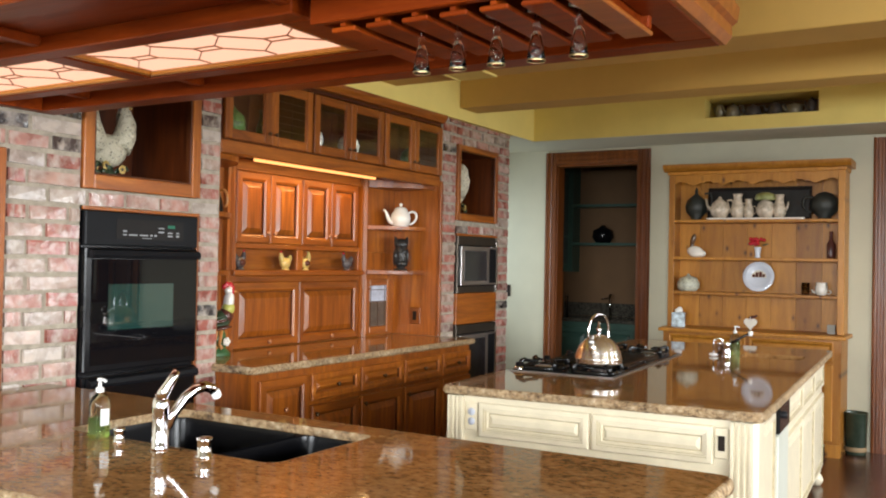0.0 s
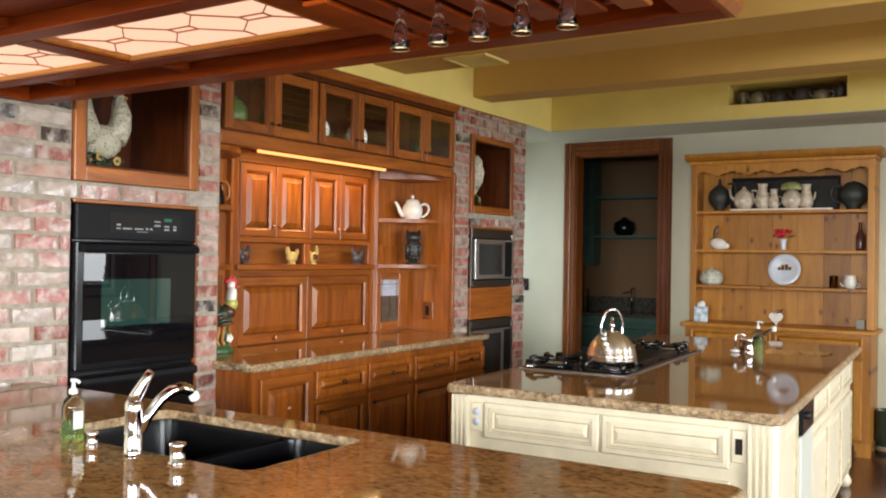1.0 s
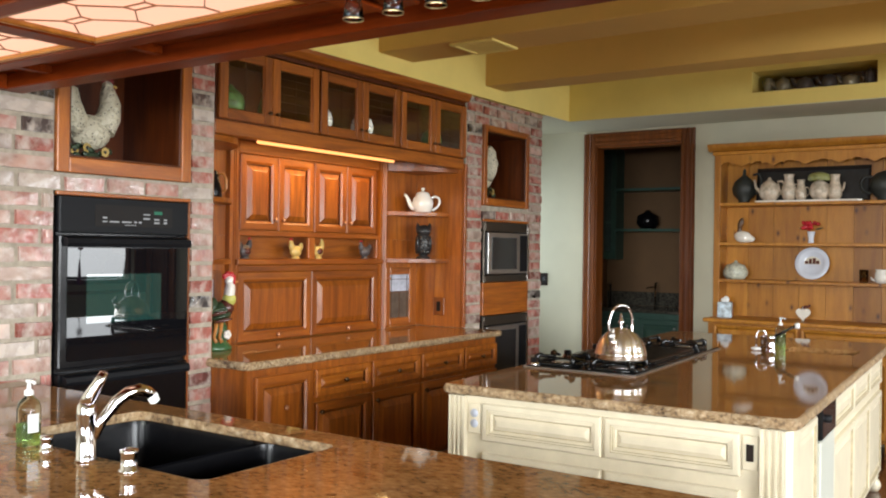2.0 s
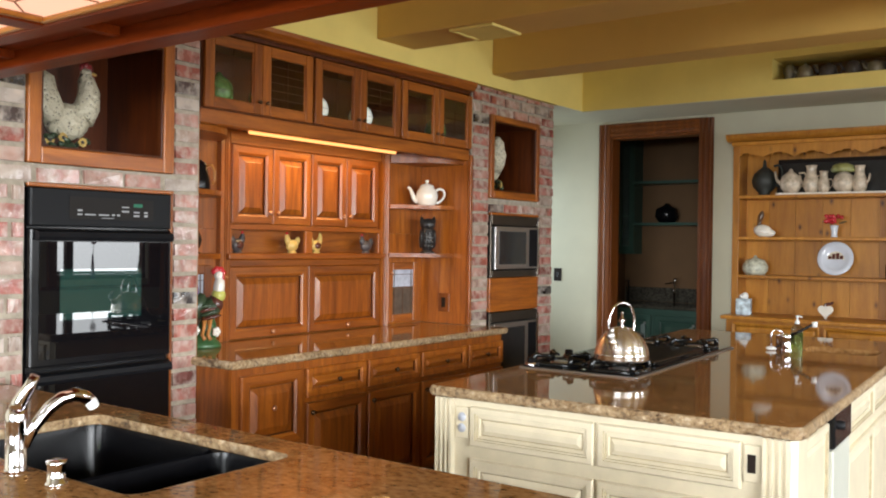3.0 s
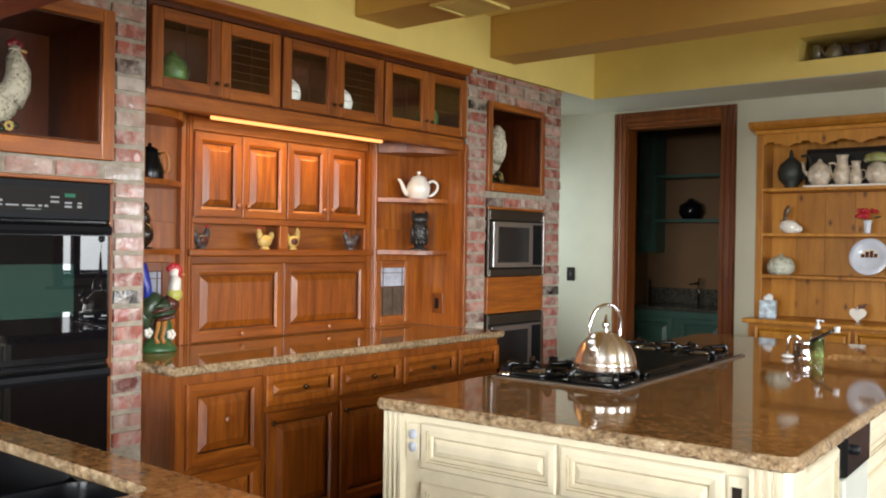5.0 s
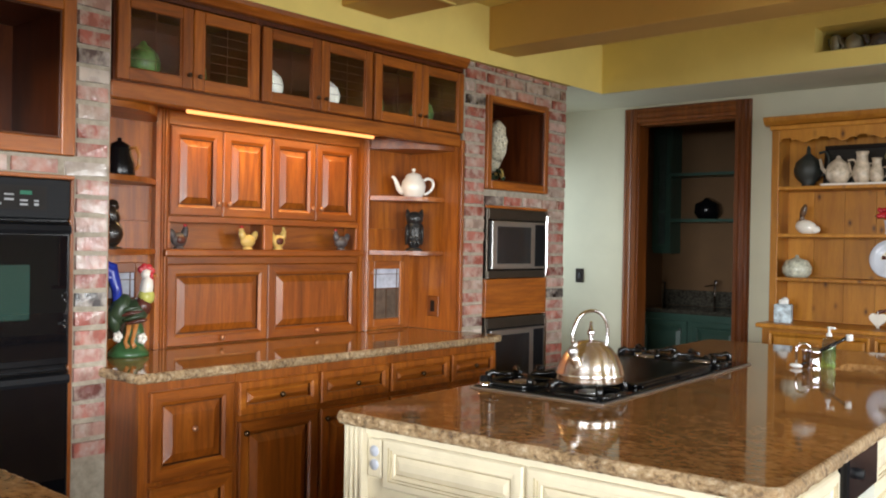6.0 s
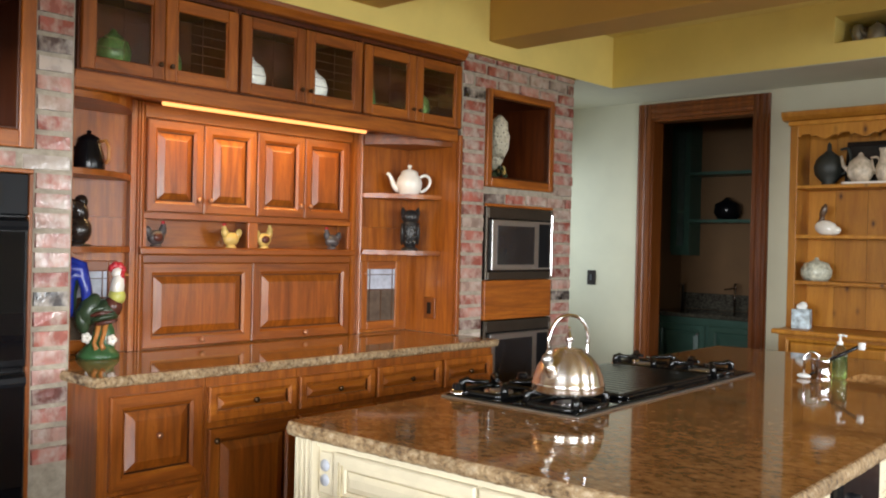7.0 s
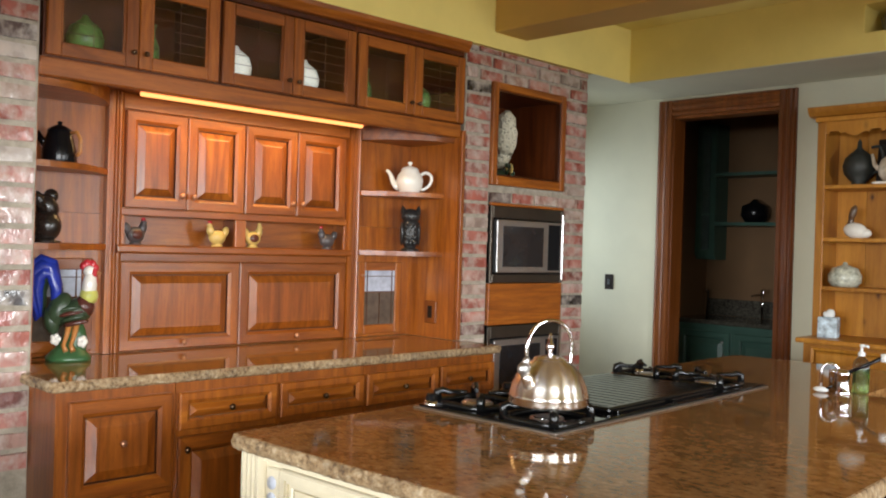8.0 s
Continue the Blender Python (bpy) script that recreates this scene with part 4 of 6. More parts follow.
def hutch_middle():
    h = thing("wall_hutch", -0.4, 4.88, 0.915, "honey oak hutch back with raised panels and small cubbies", "cabinet")
    for a, b, c, d in ((3.722, 6.03, 0.917, 1.409), (3.722, 6.03, 1.546, 2.1035), (3.722, 4.24, 1.41, 1.545), (5.546, 6.03, 1.41, 1.545)):
        part("back_panel", boxed(-0.46, a, c, -0.42, b, d), OAK, h, in_world=True)
    part("cubby_back", boxed(-0.56, 4.2, 1.36, -0.54, 5.6, 1.6), OAK_SIDE, h, in_world=True)
    part("cubby_floor", boxed(-0.54, 4.2, 1.38, -0.461, 5.6, 1.409), OAK_SIDE, h, in_world=True)
    part("cubby_roof", boxed(-0.54, 4.2, 1.546, -0.461, 5.6, 1.57), OAK_SIDE, h, in_world=True)
    for y in (4.2, 4.852, 5.56):
        part("cubby_side", boxed(-0.54, y, 1.4095, -0.4205, y + 0.03, 1.5455), OAK, h, in_world=True)
    part("side_panel", boxed(-0.419, 3.719, 0.917, -0.012, 3.7215, 2.1), OAK, h, in_world=True)
    part("side_panel", boxed(-0.419, 6.0295, 0.917, -0.021, 6.058, 2.1), OAK, h, in_world=True)
    for y0, y1 in ((4.166, 4.24), (5.546, 5.62)):
        pts = [(-0.419, y0), (-0.419, y1)]
        prof = [(1, 0.03), (0.92, 0.036), (0.86, 0.03), (0.74, 0.03), (0.68, 0.022), (0.6, 0.03), (0.54, 0.03), (0.48, 0.022), (0.4, 0.03), (0.26, 0.03), (0.2, 0.036), (0, 0.036)]
        pts += [(-0.419 + v, y0 + (y1 - y0) * u) for u, v in prof]
        part("pilaster", outline(pts, 1.186, z=0.917), OAK, h, in_world=True)
    # framework in front of the back panel
    for a, b, c, d in ((4.241, 5.545, 2.03, 2.103), (4.241, 5.545, 1.545, 1.575), (4.241, 5.545, 1.335, 1.372)):
        part("rail", boxed(-0.419, a, c, -0.396, b, d, bevel=0.003), OAK_SIDE, h, in_world=True)
    for a, b, c, d in ((4.241, 4.26, 1.41, 1.545), (4.838, 4.898, 1.41, 1.545), (5.525, 5.545, 1.41, 1.545)):
        part("stile", boxed(-0.419, a, c, -0.397, b, d, bevel=0.003), OAK, h, in_world=True)
    part("ledge", boxed(-0.419, 4.215, 1.373, -0.368, 5.565, 1.41, bevel=0.008, seg=2), OAK_SIDE, h, in_world=True)
    doors = ((4.256, 4.562), (4.567, 4.88), (4.888, 5.198), (5.203, 5.518))
    for i, (a, b) in enumerate(doors):
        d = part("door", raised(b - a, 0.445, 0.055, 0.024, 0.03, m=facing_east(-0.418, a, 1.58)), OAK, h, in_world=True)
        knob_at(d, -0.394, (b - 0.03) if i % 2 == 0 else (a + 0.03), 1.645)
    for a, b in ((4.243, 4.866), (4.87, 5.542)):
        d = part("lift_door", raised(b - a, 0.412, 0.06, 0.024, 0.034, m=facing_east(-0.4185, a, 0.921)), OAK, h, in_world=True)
        knob_at(d, -0.394, (a + b) / 2 + 0.01, 0.95)


hutch_middle()
for z, th, dp in ((1.718, 0.026, -0.13), (1.385, 0.026, -0.13), (2.03, 0.073, -0.055)):
    for side in (True, False):
        corner_shelf(side, z, th, dp)


def leaded_door(y0, y1, label):
    d = thing("leaded_door", -0.4, (y0 + y1) / 2, 0.93, label, "cabinet door", "small leaded doors of the hutch")
    z0, z1, f = 0.935, 1.345, 0.05
    part("frame", framed(-0.418, -0.395, y0, y1, z0, z1, f), (OAK, OAK_SIDE), d, in_world=True)
    # Pale upper pane: a bright window reflection painted as colour.
    part("pane", boxed(-0.41, y0 + f, 1.176, -0.405, y1 - f, z1 - f), plain("reflection_pale_glass", (0.42, 0.45, 0.52), 0.12, 0.3, 14, 0.0), d, "upper glass light with a window reflection in its pale colour", in_world=True)
    # Opaque brown stands in for the clear lower pane without the reflection.
    part("pane", boxed(-0.41, y0 + f, z0 + f, -0.405, y1 - f, 1.169), plain("opaque_brown_glass", (0.1, 0.075, 0.055), 0.08, 0.3, 14, 0.0), d, "lower clear glass light drawn as opaque brown", in_world=True)
    bm = bmesh.new()
    m = (y0 + y1) / 2
    for q in ((y0 + f + 0.02, z0 + f, y0 + f + 0.025, z1 - f), (y1 - f - 0.025, z0 + f, y1 - f - 0.02, z1 - f), (m - 0.002, z0 + f, m + 0.002, 1.17), (y0 + f, 1.17, y1 - f, 1.175), (y0 + f, 1.26, y1 - f, 1.264)):
        box(bm, -0.405, q[0], q[1], -0.4015, q[2], q[3])
    part("lead_came", bm, LEAD, d, in_world=True)
    knob_at(d, -0.395, y0 + 0.02, 1.27, KNOB, 0.009)


leaded_door(5.635, 5.965, "small honey oak door with leaded glass")
leaded_door(3.79, 4.12, "small honey oak door with leaded glass behind the rooster")


def base_unit(y0, y1, drawer, label):
    x = 0.25
    c = thing("base_cabinet", 0.0, (y0 + y1) / 2, 0, label, "cabinet", "base cabinets of the hutch")
    part("body", boxed(-0.42, y0 + 0.0006, 0.1, x - 0.0005, y1 - 0.0006, 0.874), OAK, c, in_world=True)
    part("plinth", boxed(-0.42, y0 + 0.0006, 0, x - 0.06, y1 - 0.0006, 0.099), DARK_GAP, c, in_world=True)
    if drawer:
        d = part("drawer_front", raised(y1 - y0 - 0.02, 0.15, 0.045, 0.022, 0.02, m=facing_east(x, y0 + 0.01, 0.678)), OAK_SIDE, c, in_world=True)
        knob_at(d, x + 0.022, (y0 + y1) / 2, 0.753, BRONZE)
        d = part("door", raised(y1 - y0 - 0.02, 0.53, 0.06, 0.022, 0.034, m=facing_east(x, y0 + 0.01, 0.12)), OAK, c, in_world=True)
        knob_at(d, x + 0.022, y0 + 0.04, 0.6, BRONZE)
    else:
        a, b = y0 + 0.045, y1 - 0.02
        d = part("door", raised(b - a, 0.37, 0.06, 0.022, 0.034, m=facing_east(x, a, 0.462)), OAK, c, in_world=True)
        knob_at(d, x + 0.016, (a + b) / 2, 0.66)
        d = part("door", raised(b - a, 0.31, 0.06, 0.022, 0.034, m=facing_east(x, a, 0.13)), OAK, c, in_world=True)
        knob_at(d, x + 0.016, (a + b) / 2, 0.29)


base_unit(3.716, 4.188, False, "honey oak base cabinet with two deep raised drawers")
for a, b in ((4.19, 4.669), (4.67, 5.157), (5.158, 5.649)):
    base_unit(a, b, True, "honey oak base cabinet with a drawer over a door")
base_unit(5.65, 6.072, True, "honey oak base cabinet at the end of the hutch")
HUTCH_TOP = thing("hutch_worktop", 0.0, 4.9, 0.875, "polished golden granite worktop of the hutch", "worktop")
worktop(HUTCH_TOP, local(rounded([(-0.419, 3.7225), (-0.012, 3.7225), (-0.012, 3.69), (0.285, 3.69), (0.285, 6.095), (-0.012, 6.095), (-0.012, 6.0292), (-0.419, 6.0292)], [0, 0, 0, 0.03, 0.03, 0, 0, 0], 4), 0.0, 4.9), 0.04, (), 5)


# ---- niches and built-in appliances in the brick ----
def niche(y0, y1, z0, z1, f, label):
    n = thing("wood_lined_niche", -0.2, (y0 + y1) / 2, z0, label, "niche", "niches in the brick")
    part("frame", framed(-0.03, 0.012, y0, y1, z0, z1, f, f + 0.01), (OAK, OAK_SIDE), n, in_world=True)
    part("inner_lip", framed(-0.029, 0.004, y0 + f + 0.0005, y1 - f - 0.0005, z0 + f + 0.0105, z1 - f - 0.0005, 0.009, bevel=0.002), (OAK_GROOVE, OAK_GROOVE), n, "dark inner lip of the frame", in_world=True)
    a, b, c, d = y0 + f, y1 - f, z0 + f + 0.01, z1 - f
    # Back and sides carry the niche's shade in their dark tone.
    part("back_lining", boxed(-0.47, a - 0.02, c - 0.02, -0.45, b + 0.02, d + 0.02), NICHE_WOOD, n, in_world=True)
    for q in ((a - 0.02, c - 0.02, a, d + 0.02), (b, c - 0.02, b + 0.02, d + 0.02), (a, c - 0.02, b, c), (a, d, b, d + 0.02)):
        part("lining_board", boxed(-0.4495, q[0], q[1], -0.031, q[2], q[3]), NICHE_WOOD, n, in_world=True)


niche(2.842, 3.558, 1.792, 2.434, 0.058, "honey oak framed niche over the double oven")
niche(6.277, 6.96, 1.814, 2.416, 0.045, "honey oak framed niche over the microwave")


def double_oven():
    y0, y1 = 2.848, 3.535
    o = thing("double_oven", -0.2, (y0 + y1) / 2, 0.3, "black built-in double wall oven with glass doors", "oven")
    part("case", boxed(-0.5, y0, 0.32, -0.006, y1, 1.69), BLACK, o, in_world=True)
    part("trim", boxed(-0.005, 2.842, 1.694, 0.012, 3.558, 1.711, bevel=0.003), OAK_SIDE, o, "light oak trim strip", in_world=True)
    part("trim", boxed(-0.005, 3.54, 0.3, 0.01, 3.558, 1.693, bevel=0.003), OAK, o, in_world=True)
    cp = part("control_panel", boxed(-0.005, y0, 1.53, 0.024, y1, 1.692, bevel=0.006), PANEL_GREY, o, in_world=True)
    part("display_glass", boxed(0.0245, y0 + 0.17, 1.565, 0.026, y1 - 0.1, 1.66), DARK_GAP, cp, in_world=True)
    part("clock", boxed(0.0265, 3.33, 1.625, 0.0275, 3.375, 1.64), CLOCK, cp, in_world=True)
    for y, w, z, h in ((3.055, 0.022, 1.598, 0.008), (3.055, 0.022, 1.582, 0.006), (3.09, 0.05, 1.582, 0.006), (3.155, 0.05, 1.582, 0.006), (3.22, 0.014, 1.582, 0.008),
                       (3.245, 0.014, 1.582, 0.008), (3.27, 0.036, 1.6, 0.008), (3.27, 0.036, 1.62, 0.006), (3.33, 0.03, 1.598, 0.007), (3.33, 0.03, 1.582, 0.008), (3.385, 0.018, 1.598, 0.007), (3.385, 0.018, 1.582, 0.01), (3.17, 0.06, 1.57, 0.003)):
        part("key_mark", boxed(0.0265, y, z, 0.0275, y + w, z + h), GREY_INK, cp, in_world=True)
    for z0, z1 in ((0.945, 1.522), (0.34, 0.925)):
        d = part("door", boxed(-0.005, y0, z0, 0.028, y1, z1, bevel=0.006), BLACK, o, in_world=True)
        g = part("glass", boxed(0.0285, y0 + 0.035, z0 + 0.03, 0.031, y1 - 0.015, z1 - 0.055), OVEN_GLASS, d, in_world=True)
        if z0 > 0.5:
            part("inner_window", boxed(0.0313, y0 + 0.128, z0 + 0.19, 0.0318, y1 - 0.165, z0 + 0.405), INNER_GLASS, g, in_world=True)
        h = part("handle", moulding([(0.03, z1 - 0.045), (0.06, z1 - 0.05), (0.068, z1 - 0.035), (0.062, z1 - 0.015), (0.03, z1 - 0.006)], y1 - y0 - 0.03, m=Matrix.Translation((0, y0 + 0.015, 0))), PANEL_GREY, d, in_world=True)


double_oven()


def microwave_stack():
    y0, y1 = 6.3, 6.94
    t = thing("oak_filler_panel", -0.1, 6.62, 0.985, "plain honey oak panel between microwave and oven", "panel")
    part("board", boxed(-0.02, 6.277, 0.992, 0.012, 6.958, 1.236, bevel=0.003), OAK_SIDE, t, in_world=True)
    f = thing("oak_trim_strip", -0.0, 6.62, 1.69, "thin oak strip over the microwave", "trim")
    part("strip", boxed(-0.005, 6.277, 1.694, 0.014, 6.96, 1.711, bevel=0.002), OAK_SIDE, f, in_world=True)
    for z0, z1, name, label in ((1.24, 1.692, "microwave", "built-in steel framed microwave"), (0.45, 0.986, "warming_oven", "built-in black and steel oven under the panel")):
        m = thing(name, -0.2, 6.62, z0, label, "oven")
        part("case", boxed(-0.45, y0 - 0.01, z0, -0.004, y1 + 0.015, z1), BLACK, m, in_world=True)
        bm = bmesh.new()
        for q in ((y0 - 0.02, z0, y0, z1), (y1, z0, y1 + 0.02, z1), (y0, z0, y1, z0 + 0.05), (y0, z1 - 0.07, y1, z1)):
            box(bm, -0.003, q[0], q[1], 0.014, q[2], q[3], bevel=0.003)
        part("trim_kit", bm, plain("bronze_black_trim", (0.09, 0.075, 0.06), 0.3, 0.1, 10, 0, metal=0.8), m, in_world=True)
        d = part("door", boxed(-0.003, y0 + 0.02, z0 + 0.06, 0.03, y1 - 0.02, z1 - 0.08, bevel=0.004), STEEL, m, in_world=True)
        part("window", boxed(0.0305, y0 + 0.07, z0 + 0.095, 0.033, y1 - 0.2, z1 - 0.115), plain("smoked_window", (0.018, 0.018, 0.02), 0.1, 0.2, 8, 0.0), d, in_world=True)
        part("keypad", boxed(0.0305, y1 - 0.15, z0 + 0.075, 0.0325, y1 - 0.035, z1 - 0.095), PANEL_GREY, d, in_world=True)
        part("edge_bar", boxed(0.014, y1 + 0.002, z0 + 0.01, 0.022, y1 + 0.017, z1 - 0.03, bevel=0.003), CHROME, m, in_world=True)


microwave_stack()
post = thing("casing_board", 0.0, 2.41, 0.915, "light oak upright board beside the brick", "trim")
part("board", boxed(-0.011, 2.362, 0.918, 0.014, 2.462, 1.93, bevel=0.004), OAK, post, in_world=True)


# ---- island ----
IX, IY, IT = 1.41, 3.737, 2.79
ISL = pose(IX, IY, 0, 0, 0, IT)


def on_island(name, x, y, z, label, category, group="", turn=0):
    ob = thing(name, 0, 0, 0, label, category, group)
    ob.matrix_world = ISL @ pose(x, y, z, 0, 0, turn)
    return ob


IW, IL, IZ = 1.4, 3.12, 0.92
top = on_island("island_worktop", 0, 0, 0.88, "polished golden granite island worktop with chipped edge", "worktop")
worktop(top, rounded([(0, 0), (IW, 0), (IW, IL), (0, IL)], [0.03, 0.05, 0.04, 0.04], 5), 0.04, (sink_hole(0.92, 2.24, 1.3, 2.52, 0.04),), 9)


def island_base():
    c = on_island("island_cabinet", 0, 0, 0, "cream glazed island cabinet with fluted corner posts", "cabinet")
    x0, x1, y0, y1 = 0.03, 1.345, 0.06, 3.06
    for q in ((x0, y0, x1, y0 + 0.02), (x0, y1 - 0.02, x1, y1), (x0, y0 + 0.02, x0 + 0.02, y1 - 0.02), (x1 - 0.02, y0 + 0.02, x1, 0.70), (x1 - 0.02, 1.065, x1, y1 - 0.02)):
        part("side", boxed(q[0], q[1], 0.1, q[2], q[3], 0.879), CREAM, c)
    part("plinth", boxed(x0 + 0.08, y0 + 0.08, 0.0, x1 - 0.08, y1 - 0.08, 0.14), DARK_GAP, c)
    fl = [(0, 0.03), (0.12, 0.03), (0.16, 0.018), (0.26, 0.018), (0.3, 0.03), (0.38, 0.03), (0.42, 0.018), (0.54, 0.018), (0.58, 0.03), (0.66, 0.03), (0.7, 0.018), (0.82, 0.018), (0.86, 0.03), (1, 0.03)]
    for a, b in ((0.006, 0.082), (1.275, 1.36)):
        pts = [(a, y0)] + [(a + (b - a) * u, y0 - v) for u, v in fl] + [(b, y0)]
        part("fluted_post", outline(pts, 0.77, z=0.1), CREAM, c)
    part("corner_post", outline([(1.361, 0.035), (1.38, 0.06), (1.38, 0.19), (1.345, 0.19), (1.345, 0.061), (1.361, 0.0605)], 0.77, z=0.1), CREAM, c)
    deep = ((0, 0), (0, 0.014), (0.005, 0.02), (0.024, 0.021), (0.026, 0.016), (0.032, 0.017), (0.034, 0.011), (0.042, 0.012), (0.046, 0.006), (0.05, 0.006), (0.066, 0.014), (0.069, 0.014))
    lines = (3, 5, 8)
    for a, b in ((0.16, 0.683), (0.697, 1.204)):
        part("drawer_front", stepped(b - a, 0.155, deep, m=at(a, y0, 0.69), grooves=lines), (CREAM, CREAM_DARK), c)
        part("door", stepped(b - a, 0.5, deep, m=at(a, y0, 0.14), grooves=lines), (CREAM, CREAM_DARK), c)
    part("top_rail", boxed(0.083, y0 - 0.012, 0.852, 1.274, y0, 0.878), CREAM, c)
    for x, dark in ((0.121, False), (1.238, True)):
        p = part("outlet_plate", boxed(x - 0.028, y0 - 0.012, 0.715, x + 0.028, y0, 0.84, bevel=0.004), CREAM, c)
        if dark:
            part("socket", boxed(x - 0.013, y0 - 0.016, 0.748, x + 0.013, y0 - 0.0115, 0.808), PLASTIC_BROWN, p)
        else:
            for z in (0.757, 0.8):
                part("socket", lathe(((0, 0.004), (0.017, 0.004), (0.018, 0)), 16, m=Matrix.Translation((x, y0 - 0.012, z)) @ pose(0, 0, 0, 90)), SOCKET_GREY, p)
    east = ((0.22, 0.46), (1.09, 1.72), (1.74, 2.37), (2.39, 3.0))
    for i, (a, b) in enumerate(east):
        m = facing_east(x1, a, 0)
        if i:
            part("drawer_front", stepped(b - a, 0.155, deep, m=m @ at(0, 0, 0.69), grooves=lines), (CREAM, CREAM_DARK), c)
            part("door", stepped(b - a, 0.5, deep, m=m @ at(0, 0, 0.14), grooves=lines), (CREAM, CREAM_DARK), c)
        else:
            part("narrow_door", stepped(0.43, 0.69, deep, m=m @ at(0, 0, 0.14), grooves=lines), (CREAM, CREAM_DARK), c)
    for x, y in ((0.08, 0.11), (1.3, 0.11), (0.08, 3.0), (1.32, 3.02)):
        part("bun_foot", lathe(((0, 0), (0.03, 0.002), (0.045, 0.03), (0.045, 0.05), (0.03, 0.075), (0.024, 0.085), (0.034, 0.1)), 18, m=Matrix.Translation((x, y, 0))), CREAM, c)
    t = on_island("trash_compactor", 1.2, 0.88, 0.1, "built-in compactor with black control panel and pale door", "appliance")
    ti = home(t).inverted() @ ISL
    def own(bm):
        bmesh.ops.transform(bm, matrix=ti, verts=bm.verts)
        return bm
    part("case", own(boxed(0.9, 0.706, 0.1, x1 - 0.001, 1.058, 0.878)), BLACK, t)
    part("control_panel", own(boxed(x1, 0.706, 0.72, x1 + 0.03, 1.058, 0.872, bevel=0.006)), BLACK, t)
    part("knob", own(lathe(((0, 0.02), (0.016, 0.018), (0.018, 0)), 14, m=Matrix.Translation((x1 + 0.03, 0.8, 0.8)) @ pose(0, 0, 0, 0, 90, 0))), PANEL_GREY, t)
    part("door", own(boxed(x1, 0.706, 0.12, x1 + 0.025, 1.058, 0.715, bevel=0.006)), plain("grey_appliance_panel", (0.5, 0.51, 0.44), 0.35, 0.05, 8, 0), t)


island_base()


def cooktop():
    c = on_island("gas_cooktop", 0.318, 1.39, IZ, "black glass gas cooktop with centre griddle and iron grates", "cooktop")
    w, l = 0.565, 1.45
    part("frame", boxed(-w / 2, -l / 2, 0.0005, w / 2, l / 2, 0.006, bevel=0.002), STEEL, c, "thin grey steel rim")
    part("glass", boxed(-w / 2 + 0.012, -l / 2 + 0.012, 0.0062, w / 2 - 0.012, l / 2 - 0.012, 0.012, bevel=0.003), OVEN_GLASS, c)
    for bx, by in ((-0.15, -0.56), (0.155, -0.595), (-0.15, 0.53), (0.12, 0.53)):
        b = part("burner", lathe(((0, 0.012), (0.03, 0.012), (0.034, 0.011), (0.036, 0.009), (0.05, 0.008), (0.052, 0.002)), 20, m=at(bx, by, 0.012)), STEEL, c)
        part("burner_ring", lathe(((0.036, 0.0095), (0.042, 0.011), (0.046, 0.0095), (0.046, 0.008)), 20, m=at(bx, by, 0.012)), CHROME, b)
        bm = bmesh.new()
        r = 0.105
        ring = [(bx + r * math.copysign(min(1, abs(1.25 * math.cos(a))), math.cos(a)), by + r * math.copysign(min(1, abs(1.25 * math.sin(a))), math.sin(a)), 0.018) for a in (2 * math.pi * k / 24 for k in range(25))]
        tube(ring, 0.011, 8, bm)
        for a in (45, 135, 225, 315):
            ca, sa = math.cos(radians(a)), math.sin(radians(a))
            tube(((bx + ca * r * 1.25, by + sa * r * 1.25, 0.014), (bx + ca * r * 1.25, by + sa * r * 1.25, 0.052), (bx + ca * r * 1.1, by + sa * r * 1.1, 0.056), (bx + ca * r * 0.9, by + sa * r * 0.9, 0.05), (bx + ca * 0.035, by + sa * 0.035, 0.05)), (0.015, 0.014, 0.012, 0.009, 0.007), 8, bm)
        part("grate", bm, IRON, c)
    g = part("griddle", boxed(-0.235, -0.36, 0.0122, 0.225, 0.36, 0.03, bevel=0.006), IRON, c, "black ribbed griddle cover")
    for i in range(14):
        part("rib", boxed(-0.21, -0.335 + 0.049 * i, 0.0301, 0.2, -0.325 + 0.049 * i, 0.0312), IRON, g)
    for i in range(2):
        part("vent_slots", boxed(0.226, -0.33 + 0.36 * i, 0.0122, 0.24, -0.03 + 0.36 * i, 0.02, bevel=0.002), IRON, g)
    for y in (-0.675, -0.28, 0.1, 0.45, 0.62):
        k = part("control_knob", lathe(((0, 0.034), (0.017, 0.033), (0.02, 0.028), (0.021, 0.01), (0.024, 0.006), (0.024, 0)), 18, m=at(-0.245, y, 0.0122)), BLACK, c)
        part("chrome_skirt", lathe(((0.0215, 0.011), (0.026, 0.009), (0.027, 0.0)), 18, m=at(-0.245, y, 0.0123)), CHROME, k)


cooktop()


